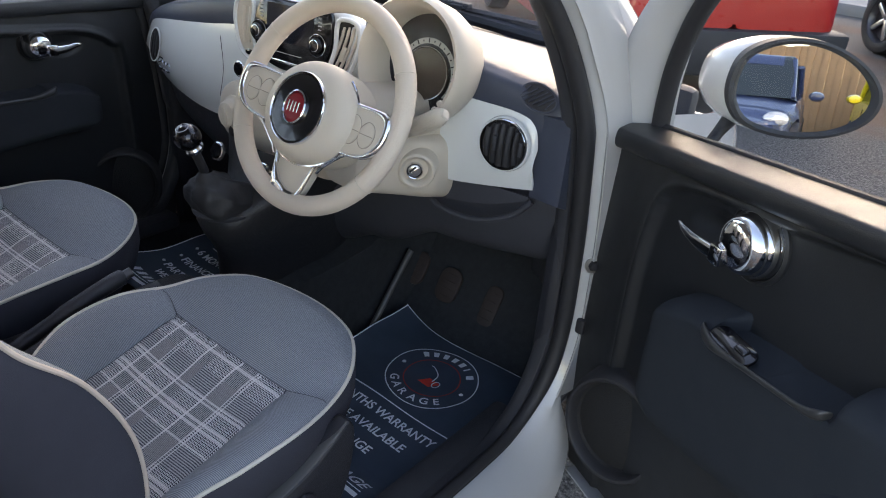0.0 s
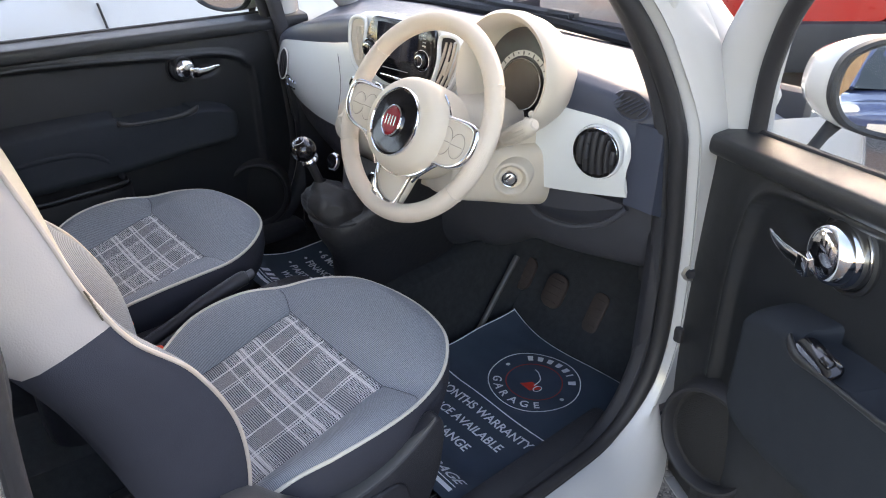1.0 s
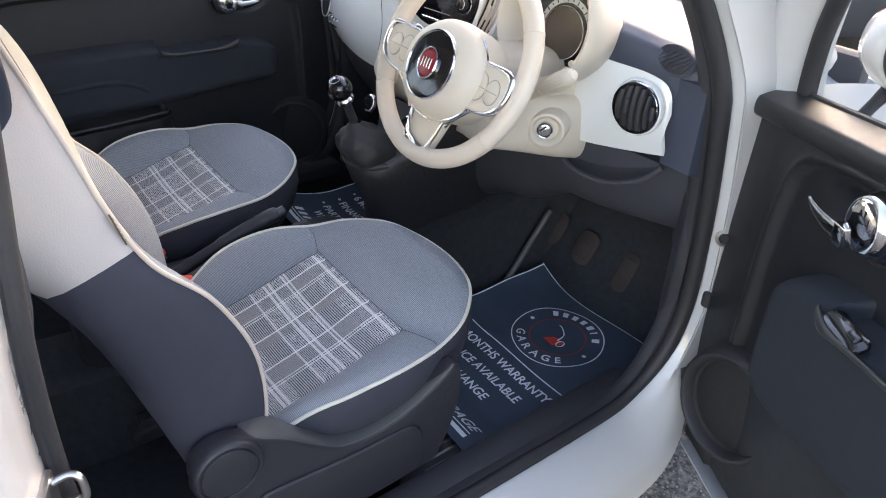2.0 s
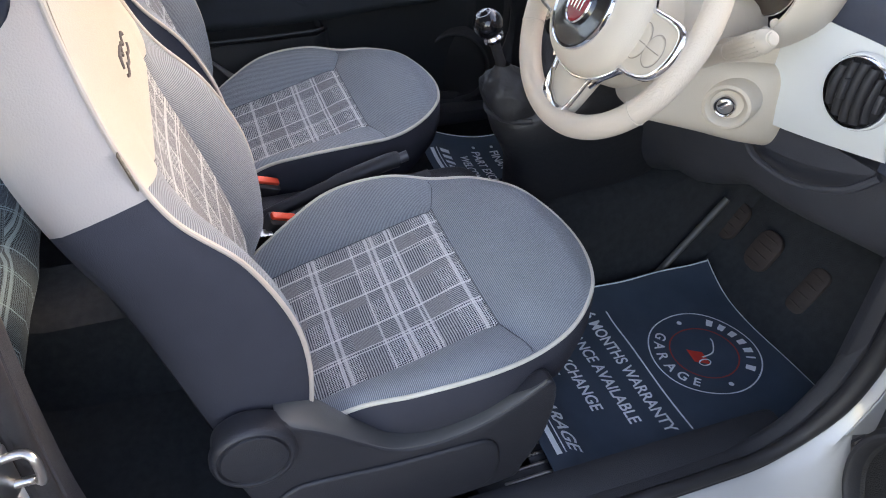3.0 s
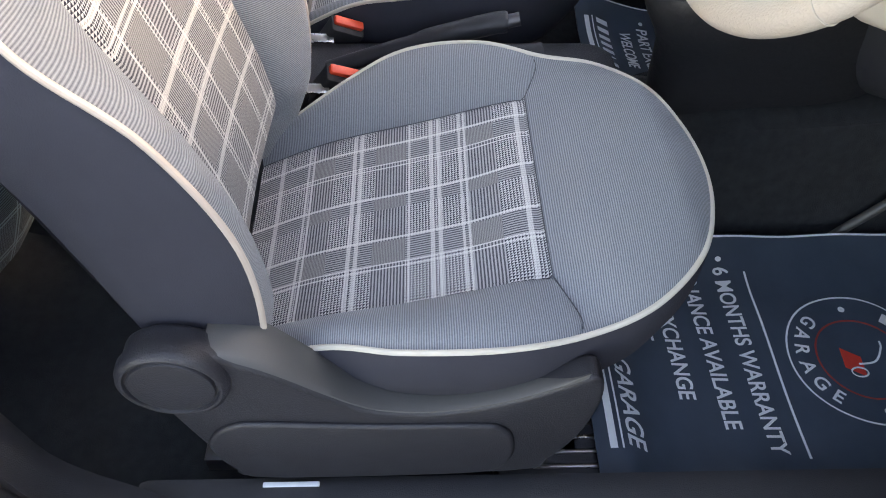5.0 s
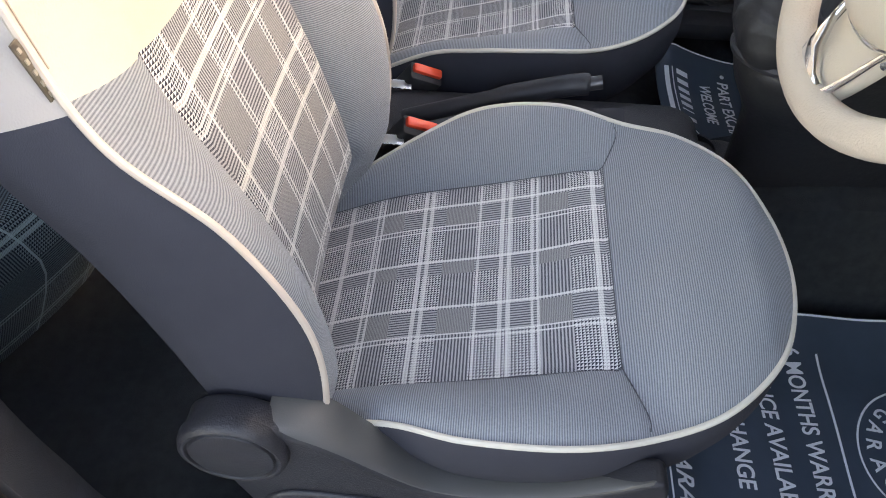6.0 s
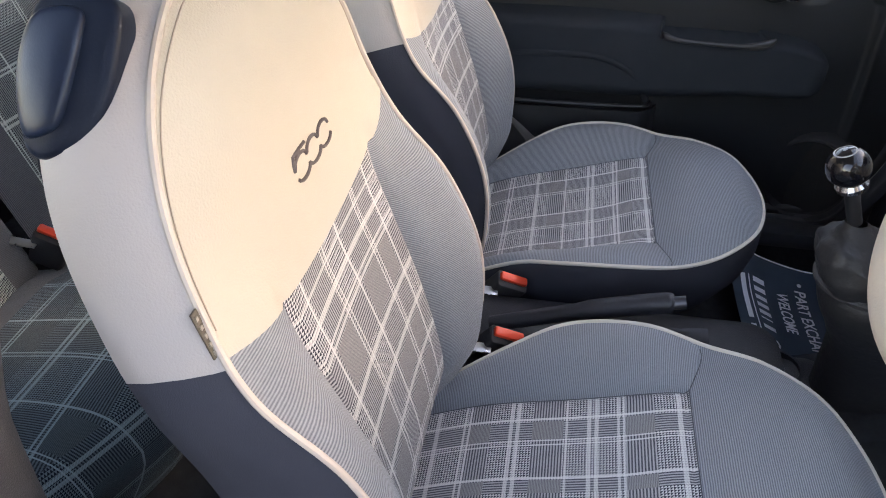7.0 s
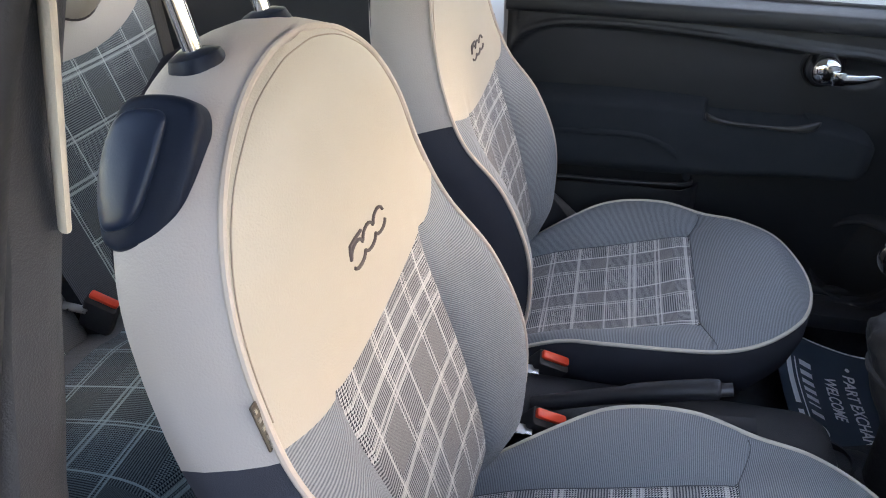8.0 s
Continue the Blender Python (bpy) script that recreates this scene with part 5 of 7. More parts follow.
for k in range(7):
    x = lerp(-0.027, 0.027, k / 6)
    h = 0.0195 * math.sqrt(1 - (x / 0.035) ** 2)
    part("grille_slat", box((0, 0, 0), (0.0020, 2 * h, 0.003), 0.0008, fr @ pose(x, 0, 0.006) @ pose(0, 0, 0, 0, 0, -38 if abs(k - 3) < 3 else -20)), PAD, gr)

# centre stack with radio, leaning back
tilt = (0.10, -1.0, 0.13)
fr = facing((0.022, 0.420, 1.034), tilt)
pod = [(p.x, p.y) for p in spline([(-0.128, 0.058, 0), (-0.085, 0.066, 0), (0.0, 0.067, 0), (0.105, 0.066, 0), (0.160, 0.058, 0), (0.196, 0.030, 0), (0.194, -0.012, 0), (0.168, -0.058, 0), (0.120, -0.082, 0), (0.0, -0.090, 0), (-0.098, -0.082, 0), (-0.146, -0.060, 0), (-0.166, -0.020, 0), (-0.160, 0.028, 0)], 5, True)]
part("radio_surround", prism(pod, 0.050, 0.016, fr @ pose(0, 0, -0.048), 4), FASCIA, dash, "white surround of the radio and vents")
panel = part("radio_panel", prism([(p.x, p.y) for p in spline([(-0.082, 0.060, 0), (-0.04, 0.063, 0), (0.07, 0.063, 0), (0.100, 0.057, 0), (0.109, 0.018, 0), (0.104, -0.022, 0), (0.082, -0.060, 0), (0.03, -0.076, 0), (-0.03, -0.076, 0), (-0.075, -0.062, 0), (-0.103, -0.030, 0), (-0.108, 0.0, 0), (-0.098, 0.036, 0)], 5, True)], 0.012, 0.005, fr @ pose(0.018, 0, 0.001)), GLOSS_BLACK, dash, "gloss black radio panel")
part("radio_screen", prism(rounded(0.126, 0.072, 0.004), 0.0015, 0.0, fr @ pose(0.014, 0.016, 0.0130)), SCREEN, panel, "dark blue glass screen")
for x in (-0.070, 0.092):
    part("knob_ring", lathe([(0.0225, 0.0), (0.0225, 0.003), (0.0210, 0.004), (0.0200, 0.002)], 36, fr @ pose(x, -0.010, 0.0125)), CHROME, panel, "slim chrome ring")
    knob = part("radio_knob", lathe([(0.0170, 0.0), (0.0165, 0.008), (0.0150, 0.011), (0.0125, 0.012), (0, 0.0115)], 36, fr @ pose(x, -0.010, 0.0125)), GLOSS_BLACK, panel, "gloss black knob")
    part("knob_cap", lathe([(0.0120, 0.0), (0.0118, 0.0012), (0.0105, 0.0014), (0.0104, 0.0)], 28, fr @ pose(x, -0.010, 0.0242)), CHROME, panel)
for k in range(5):
    part("side_key", box((0, 0, 0), (0.008, 0.0025, 0.001), 0.0, fr @ pose(-0.066, 0.020 + 0.0075 * k, 0.0134)), SCALE, panel, "small pale key mark")
    part("side_key", box((0, 0, 0), (0.008, 0.0025, 0.001), 0.0, fr @ pose(0.094, 0.020 + 0.0075 * k, 0.0134)), SCALE, panel, "small pale key mark")
part("radio_strip", box((0, 0, 0), (0.080, 0.0012, 0.001), 0.0, fr @ pose(0.012, -0.042, 0.0134)), SCALE, panel, "slim pale line")
part("disc_slot", box((0, 0, 0), (0.090, 0.006, 0.003), 0.001, fr @ pose(0.012, -0.060, 0.0125)), CHROME, panel, "slim bright strip")
lens = [(p.x, p.y) for p in spline([(-0.016, 0.054, 0), (0.010, 0.058, 0), (0.026, 0.046, 0), (0.031, 0.010, 0), (0.022, -0.036, 0), (0.002, -0.060, 0), (-0.016, -0.062, 0), (-0.022, -0.045, 0), (-0.016, 0.0, 0), (-0.020, 0.036, 0)], 5, True)]
for sx in (-1, 1):
    fv = fr @ pose(0.152 if sx > 0 else -0.110, -0.008, 0.003, 0, 14 if sx > 0 else 0, -sx * 6) @ Matrix.Diagonal((1.0 if sx > 0 else 1.08, 1, 1, 1))
    line = [(sx * x, y) for x, y in lens]
    cv = part("centre_vent", tube([fv @ Vector((x * 1.02, y * 1.02, 0.006)) for x, y in line], 0.0050, True, 10), FASCIA, dash, "raised white rim beside the radio")
    if sx < 0:
        part("lens_inlay", prism([(x * 0.95, y * 0.95) for x, y in line], 0.006, 0.003, fv), IVORY, cv, "smooth ivory inlay")
        for k in range(2):
            part("inlay_rib", tube([fv @ Vector((-0.008 + 0.013 * k + 0.008 * (q / 8 - 0.5) ** 2, lerp(-0.034, 0.040, q / 8), 0.0065)) for q in range(9)], 0.0034, sides=8), IVORY, cv)
        part("inlay_key", prism(oval(0.010, 0.0055), 0.003, 0.001, fv @ pose(0.006, -0.052, 0.006)), GLOSS_BLACK, cv, "small black key")
        continue
    part("vent_well", prism([(x * 0.95, y * 0.95) for x, y in line], 0.002, 0.0, fv @ pose(0, 0, -0.001)), RUBBER, cv, "dark well of the vent")
    for k in range(4):
        run = []
        for q in range(11):
            y = lerp(-0.050, 0.048, q / 10)
            run.append(fv @ Vector((-0.011 + 0.0105 * k + 0.010 * (y / 0.05) - 0.004 * (y / 0.05) ** 2, y * (1.0 - 0.05 * abs(k - 1.5)), 0.0055)))
        part("vent_slat", tube(run, [0.0022] + [0.0030] * 9 + [0.0022], sides=8), IVORY, cv, "ivory slat")
    part("vent_tab", box((0, 0, 0), (0.008, 0.030, 0.006), 0.002, fv @ pose(0.004, -0.006, 0.009, 0, 0, -11)), IVORY, cv)
# climate controls below, in ivory
low = facing((-0.002, 0.412, 0.822), (0.0, -1.0, 0.10))
part("control_panel", prism(rounded(0.42, 0.140, 0.066), 0.030, 0.012, low @ pose(0, 0, -0.018)), IVORY, dash, "ivory climate control panel")
for x in (-0.148, 0.045, 0.140):
    kn = part("climate_knob", lathe([(0.044, -0.002), (0.042, 0.005), (0.036, 0.008), (0.034, 0.012), (0.031, 0.022), (0.027, 0.026), (0, 0.027)], 36, low @ pose(x, -0.006, 0.010)), IVORY, dash, "round ivory climate knob")
    part("knob_grip", box((0, 0, 0), (0.010, 0.046, 0.014), 0.004, low @ pose(x, -0.006, 0.034, 0, 0, 25)), IVORY, kn)
for x, y in ((-0.02, 0.022), (0.02, 0.022), (-0.02, -0.020)):
    part("panel_key", box((0, 0, 0), (0.026, 0.018, 0.006), 0.002, low @ pose(x + 0.0, y, 0.013)), IVORY, dash)
for x, z in ((-0.160, 0.914), (-0.062, 0.922)):
    fb = facing((x, 0.432, z), (0, -1, 0.1))
    bt = part("dash_button", lathe([(0.016, 0.0), (0.014, 0.010), (0, 0.011)], 28, fb), GLOSS_BLACK, dash, "round black button")
    part("button_ring", lathe([(0.0185, 0.0), (0.018, 0.006), (0.0155, 0.007)], 28, fb), CHROME, bt)
part("glovebox_line", tube(spline([(-0.226, 0.4285, 0.975), (-0.221, 0.4275, 0.90), (-0.241, 0.4275, 0.83)], 6), 0.0007, sides=6), RUBBER, dash, "dark panel gap")

# instrument hood
ax_n = Vector((0.05, -1.0, 0.20)).normalized()
fr = facing((0.390, 0.376, 1.060), ax_n)
cluster = thing("instrument_cluster", (0.432, 0.40, 1.06), "ivory round instrument hood with a dark speedometer", "instrument cluster")
part("hood", lathe([(0.084, -0.070), (0.090, -0.02), (0.098, 0.006), (0.106, 0.012), (0.112, 0.004), (0.112, -0.02), (0.105, -0.06), (0.090, -0.10)], 56, fr), IVORY, cluster, "ivory moulded hood")
part("gauge_face", lathe([(0.0875, -0.055), (0.0, -0.058)], 48, fr), DARK_GAUGE, cluster, "dark gauge face")
gf = fr @ pose(0.006, -0.016, 0)
part("gauge_inner", lathe([(0.046, -0.050), (0.044, -0.046), (0.0, -0.048)], 48, gf), BROWN_GAUGE, cluster, "brown central display")
part("gauge_ring", tube([gf @ Vector((0.046 * math.cos(k * math.tau / 60), 0.046 * math.sin(k * math.tau / 60), -0.046)) for k in range(60)], 0.0009, True, 6), CHROME, cluster, "slim bright ring")
rows = [[gf @ Vector((r * math.cos(radians(a)), r * math.sin(radians(a)), -0.050)) for a in range(-40, 221, 6)] for r in (0.052, 0.062)]
part("scale_band", grid(rows), SCALE, cluster, "pale scale band")
for k in range(22):
    a = radians(lerp(-38, 218, k / 21))
    part("scale_tick", box((0, 0, 0), (0.007 if k % 2 else 0.003, 0.0020, 0.001), 0.0, gf @ Matrix.Translation((0.057 * math.cos(a), 0.057 * math.sin(a), -0.0485)) @ Matrix.Rotation(a, 4, "Z")), DARK_GAUGE, cluster)
part("gauge_glass", lathe([(0.088, -0.020), (0.0, -0.018)], 40, fr), GLASS, cluster, "clear cover").visible_shadow = False
for k in range(3):
    part("trip_button", lathe([(0.006, 0), (0.005, 0.004), (0, 0.005)], 16, fr @ pose(0.100 * math.cos(radians(-30 - 9 * k)), 0.100 * math.sin(radians(-30 - 9 * k)), 0.009)), IVORY, cluster)

# steering column
column = thing("steering_column", (0.40, 0.34, 0.86), "ivory plastic steering column shroud with ignition lock", "steering column")
cols = []
for i in range(15):
    u = i / 14
    c = Vector((0.340, 0.265, 0.970)).lerp(Vector((0.345, 0.47, 0.930)), u)
    w, h = lerp(0.050, 0.078, u ** 0.9), lerp(0.046, 0.066, u ** 0.7)
    cols.append([c + Vector((w * math.copysign(abs(math.cos(t)) ** 0.6, math.cos(t)), 0.02 * math.sin(t), h * math.copysign(abs(math.sin(t)) ** 0.6, math.sin(t)))) for t in [k * math.tau / 32 for k in range(32)]])
part("shroud", grid(cols, close_u=True), IVORY, column, "ivory plastic shroud")
cols = []
for i in range(25):
    u = (i / 24) ** 1.3
    y = lerp(0.262, 0.478, u)
    low, top = lerp(0.842, 0.777, u), lerp(0.952, 0.925, u)
    half = glide([(0.0, 0.046), (0.18, 0.058), (0.36, 0.067), (0.50, 0.077), (0.62, 0.088), (0.74, 0.096), (1.0, 0.096)], u)
    shut = along([(0.0, 0.86), (0.04, 0.95), (0.10, 1.0)], u)
    row = []
    for k in range(48):
        t = k * math.tau / 48
        cx, cz = math.copysign(abs(math.cos(t)) ** 0.42, math.cos(t)), math.copysign(abs(math.sin(t)) ** 0.50, math.sin(t))
        row.append((0.341 + half * shut * cx * (1.0 + 0.05 * cz), y, lerp(low, top, 0.5 + 0.5 * cz * shut)))
    cols.append(row)
bm = grid(cols, close_u=True)
bmesh.ops.holes_fill(bm, edges=[e for e in bm.edges if e.is_boundary], sides=0)
part("lower_shroud", bm, IVORY, column, "ivory plastic lower shroud", angle=60)
part("shroud_screw", lathe([(0.0085, -0.006), (0.0075, -0.001), (0.005, 0.001), (0, 0.001)], 20, facing((0.384, 0.308, 0.843), (0.45, -0.55, -0.70))), IVORY, column, "small round screw cover")
fr = facing((0.431, 0.366, 0.875), (0.67, -0.74, 0.0))
lock = part("ignition_lock", lathe([(0.043, -0.040), (0.0375, -0.014), (0.0355, -0.002), (0.0330, 0.003), (0.0290, 0.0045), (0.0255, 0.002), (0.0225, -0.004), (0.0215, -0.012)], 44, fr), IVORY, column, "ivory ring round the ignition lock")
part("lock_well", lathe([(0.0222, -0.010), (0.0, -0.010)], 32, fr), IVORY, lock, "ivory bottom of the recess")
fr = fr @ pose(-0.003, -0.002, -0.010) @ Matrix.Diagonal((0.86, 0.86, 1, 1))
part("lock_ring", lathe([(0.0185, 0.0), (0.0182, 0.007), (0.0168, 0.0085), (0.0152, 0.0078), (0.0148, 0.003)], 36, fr), CHROME, lock, "bright ring of the lock")
part("lock_gap", lathe([(0.0150, 0.0035), (0.0, 0.0035)], 28, fr), RUBBER, lock, "dark gap in the lock")
part("lock_face", lathe([(0.0132, 0.003), (0.0132, 0.0062), (0.0120, 0.0070), (0, 0.0070)], 32, fr), STEEL, lock, "steel key barrel")
part("key_slot", box((0, 0, 0), (0.0042, 0.019, 0.0016), 0.0006, fr @ pose(0, 0, 0.0068, 0, 0, -48)), CHROME, lock, "bright key slot cover")
# shade along the slot cover, built as a thin dark strip
part("key_shade", box((0, 0, 0), (0.0040, 0.017, 0.0012), 0.0, fr @ pose(-0.0038, 0.0034, 0.0066, 0, 0, -48)), RUBBER, lock, "dark strip drawn as shade beside the key slot")
stalk = thing("column_stalk", (0.44, 0.32, 0.97), "ivory plastic wiper stalk on the steering column", "stalk")
arm = spline([(0.385, 0.333, 0.925), (0.424, 0.330, 0.953), (0.450, 0.327, 0.969), (0.485, 0.3255, 0.991), (0.519, 0.324, 1.013)], 6)
part("stalk_arm", tube(arm, [glide([(0.385, 0.0115), (0.440, 0.0120), (0.452, 0.0125), (0.456, 0.0130), (0.470, 0.0148), (0.490, 0.0158), (0.505, 0.0150), (0.514, 0.0128), (0.519, 0.0095)], p.x) for p in arm], sides=20), IVORY, stalk)
part("stalk_collar", tube([(0.447, 0.3272, 0.9672), (0.450, 0.327, 0.969), (0.4525, 0.3268, 0.9705)], [0.0125, 0.0140, 0.0132], sides=20), IVORY, stalk)
lift_dir = Vector((-0.53, 0.0, 0.848))
for k in range(16):
    o = Vector((0, 1, 0)) * math.cos(k * math.tau / 16) + lift_dir * math.sin(k * math.tau / 16)
    part("stalk_rib", tube([Vector((0.462, 0.3265, 0.9765)) + o * 0.0138, Vector((0.485, 0.3255, 0.991)) + o * 0.0158, Vector((0.506, 0.3246, 1.0045)) + o * 0.0149], 0.0009, sides=5), IVORY, stalk)
part("stalk_cap", lathe([(0.0085, 0), (0.0075, 0.003), (0.0045, 0.0042), (0, 0.0036)], 20, facing((0.5185, 0.324, 1.0127), (0.85, -0.02, 0.54))), IVORY, stalk)
stalk2 = thing("column_stalk", (0.25, 0.32, 0.95), "ivory plastic indicator stalk on the steering column", "stalk")
part("stalk_arm", tube(spline([(0.31, 0.315, 0.955), (0.25, 0.305, 0.965), (0.18, 0.295, 0.985)], 6), 0.011, sides=14), IVORY, stalk2)

TAUPE = surface("taupe_gap", (0.33, 0.285, 0.235), 0.7, vary=0.1)
# steering wheel
WHEEL = facing((0.340, 0.216, 1.005), (0.045, -math.cos(radians(27)), math.sin(radians(27))))
wheel = thing("steering_wheel", (0.340, 0.216, 1.005), "ivory leather steering wheel with chrome trims and round badge", "steering wheel")


HUB = WHEEL @ pose(0.008, -0.019, 0.021)
SPOKES = WHEEL @ Matrix.Rotation(radians(-3.0), 4, "Z")


def on_wheel(points):
    return [SPOKES @ Vector(p) for p in points]


part("rim", tube(on_wheel([(0.1695 * math.cos(k * math.tau / 96), 0.1695 * math.sin(k * math.tau / 96), 0) for k in range(96)]), 0.0168, True, 20), IVORY_LEATHER, wheel, "ivory leather rim")
for a in (32, 148, 212, 328):
    c, t = radians(a), radians(a)
    part("rim_seam", tube(on_wheel([((0.1695 + 0.0173 * math.cos(q)) * math.cos(t), (0.1695 + 0.0173 * math.cos(q)) * math.sin(t), 0.0173 * math.sin(q)) for q in [k * math.tau / 20 for k in range(20)]]), 0.0008, True, 5), IVORY, wheel)
part("hub_cover", lathe([(0.084, -0.060), (0.087, -0.014), (0.085, 0.004), (0.078, 0.016), (0.066, 0.024), (0.050, 0.029), (0.0, 0.031)], 56, HUB @ Matrix.Diagonal((1.09, 0.98, 1, 1))), IVORY, wheel, "ivory airbag cover")
part("hub_ring", lathe([(0.0590, 0.022), (0.0590, 0.033), (0.0575, 0.0355), (0.0558, 0.033)], 48, HUB @ Matrix.Diagonal((0.94, 1.0, 1, 1))), CHROME, wheel, "chrome ring")
badge = part("badge_disc", lathe([(0.0560, 0.031), (0.0535, 0.0345), (0.0, 0.037)], 48, HUB @ Matrix.Diagonal((0.94, 1.0, 1, 1))), GLOSS_BLACK, wheel, "gloss black disc")
part("badge_rim", lathe([(0.0245, 0.036), (0.0245, 0.040), (0.0225, 0.0415), (0.021, 0.039)], 36, HUB @ Matrix.Diagonal((0.96, 1.12, 1, 1))), CHROME, badge, "bright oval rim")
part("badge_shield", lathe([(0.0215, 0.038), (0.019, 0.0405), (0.0, 0.041)], 36, HUB @ Matrix.Diagonal((0.96, 1.12, 1, 1))), RED_ENAMEL, badge, "dark red shield")
for k in range(4):
    part("badge_bar", box((0, 0, 0), (0.0022, 0.017, 0.0012), 0.0004, HUB @ pose(-0.0105 + 0.007 * k, 0.0, 0.0416)), CHROME, badge, "slim bright bar")
for sx in (-1, 1):
    sp = [(sx * 0.075, 0.028), (sx * 0.110, 0.036), (sx * 0.150, 0.034), (sx * 0.162, 0.018), (sx * 0.160, -0.012), (sx * 0.140, -0.034), (sx * 0.105, -0.042), (sx * 0.075, -0.036)]
    line = [(p.x, p.y) for p in spline([(a, b, 0) for a, b in sp], 4, True)]
    part("spoke", prism(line, 0.026, 0.006, SPOKES @ pose(0, -0.014, -0.006)), IVORY, wheel, "ivory spoke")
    part("spoke_trim", tube(on_wheel([(x, y - 0.014, 0.018) for x, y in line]), [along([(0.08, 0.0026), (0.125, 0.0034), (0.158, 0.0062)], abs(x)) for x, y in line], True, 10), CHROME, wheel, "chrome spoke trim")
    part("spoke_strip", tube(on_wheel(spline([(sx * 0.128, -0.052, 0.016), (sx * 0.100, -0.058, 0.014), (sx * 0.078, -0.074, 0.010), (sx * 0.060, -0.090, 0.006), (sx * 0.050, -0.104, 0.004)], 5)), 0.0034, sides=8), CHROME, wheel, "chrome strip under the hub")
    for dx, dy, w, h in ((0.100, -0.004, 0.0165, 0.023), (0.131, -0.005, 0.0150, 0.020)):
        key = part("spoke_key", prism(oval(w, h, 28), 0.0035, 0.0015, SPOKES @ pose(sx * dx, dy - 0.012, 0.0185)), IVORY, wheel, "ivory push key")
        part("key_gap", tube(on_wheel([(sx * dx + (w + 0.0008) * math.cos(k * math.tau / 28), dy - 0.012 + (h + 0.0008) * math.sin(k * math.tau / 28), 0.0204) for k in range(28)]), 0.0006, True, 5), TAUPE, key)
        part("key_gap", tube(on_wheel([(sx * dx - w * 0.9, dy - 0.012, 0.0222), (sx * dx + w * 0.9, dy - 0.012, 0.0222)]), 0.0007, sides=5), TAUPE, key)
side_line = [(0.060, -0.055), (0.044, -0.095), (0.037, -0.125), (0.031, -0.148), (0.022, -0.164)]
foot = [(-a, b) for a, b in side_line] + [(0.0, -0.168)] + side_line[::-1]
part("lower_spoke", prism([(p.x, p.y) for p in spline([(a, b, 0) for a, b in foot], 4)], 0.020, 0.005, SPOKES @ pose(0, 0, -0.018)), IVORY, wheel, "ivory lower spoke")
run = spline([(-a, b, 0.005) for a, b in side_line] + [(0.0, -0.169, 0.006)] + [(a, b, 0.005) for a, b in side_line[::-1]], 5)
part("lower_spoke_trim", tube(on_wheel(run), [glide([(0.0, 0.0026), (0.25, 0.0040), (0.5, 0.0052), (0.75, 0.0034), (1.0, 0.0022)], k / (len(run) - 1)) for k in range(len(run))], sides=10), CHROME, wheel, "chrome spoke trim")
part("lower_spoke_foot", prism([(-0.040, -0.112), (-0.035, -0.144), (-0.021, -0.166), (0.0, -0.170), (0.020, -0.163), (0.024, -0.150), (0.008, -0.150), (-0.016, -0.140)], 0.008, 0.003, SPOKES @ pose(0, 0, 0.002)), CHROME, wheel, "chrome foot of the spoke")
part("hub_trim", tube([HUB @ Vector((0.0945 * math.cos(radians(a)), 0.0855 * math.sin(radians(a)), -0.004)) for a in range(-122, 53, 6)], 0.0022, sides=8), CHROME, wheel, "slim chrome line round the hub")
part("wheel_column", tube(on_wheel([(0, 0, -0.03), (0, 0, -0.12)]), 0.045, sides=24), IVORY, wheel)

# gear lever
gear = thing("gear_lever", (0.0, 0.24, 0.66), "black ball gear knob with chrome collar and leather gaiter", "gear lever")
rows = []
for i in range(15):
    u = i / 14
    r = along([(0.0, 0.070), (0.2, 0.071), (0.45, 0.064), (0.62, 0.052), (0.8, 0.030), (1.0, 0.014)], u)
    c = Vector((0.0, 0.262, 0.684)).lerp(Vector((0.002, 0.214, 0.776)), u)
    ring = []
    for k in range(48):
        a = k * math.tau / 48
        sq = (abs(math.cos(a)) ** 4 + abs(math.sin(a)) ** 4) ** -0.25
        fold = 1 + (0.055 * math.sin(5 * a + 4.5 * u + 0.6 * math.sin(9 * u)) + 0.035 * math.sin(9 * a - 7 * u)) * math.sin(math.pi * min(1, u * 1.1))
        ring.append(c + Vector((r * 0.94 * math.cos(a) * lerp(sq * 0.92, 1, u) * fold, r * 1.02 * math.sin(a) * lerp(sq * 0.92, 1, u) * fold, 0.005 * math.sin(4 * a + 8 * u) * math.sin(math.pi * u))))
    rows.append(ring)
part("gaiter", grid(rows, close_u=True), LEATHER, gear, "creased black leather gaiter", angle=80)
part("gaiter_frame", tube([(0.064 * math.cos(k * math.tau / 40), 0.262 + 0.068 * math.sin(k * math.tau / 40), 0.682) for k in range(40)], 0.007, True, 8), PLASTIC, gear, "dark plastic frame")
part("gear_shaft", tube([(0.002, 0.212, 0.775), (0.004, 0.196, 0.815), (0.005, 0.188, 0.838)], 0.0095, sides=14), RUBBER, gear)
fr = facing((0.005, 0.190, 0.832), (0.0, -0.42, 0.9))
part("gear_collar", lathe([(0.0, -0.008), (0.014, -0.008), (0.019, -0.004), (0.020, 0.002), (0.017, 0.007), (0.0, 0.008)], 28, fr), CHROME, gear, "chrome collar")
part("gear_knob", lathe([(0.027 * math.sin(a), -0.027 * math.cos(a)) for a in [lerp(0, math.pi, k / 16) for k in range(17)]], 32, fr @ pose(0, 0, 0.028)), GLOSS_BLACK, gear, "gloss black ball knob")
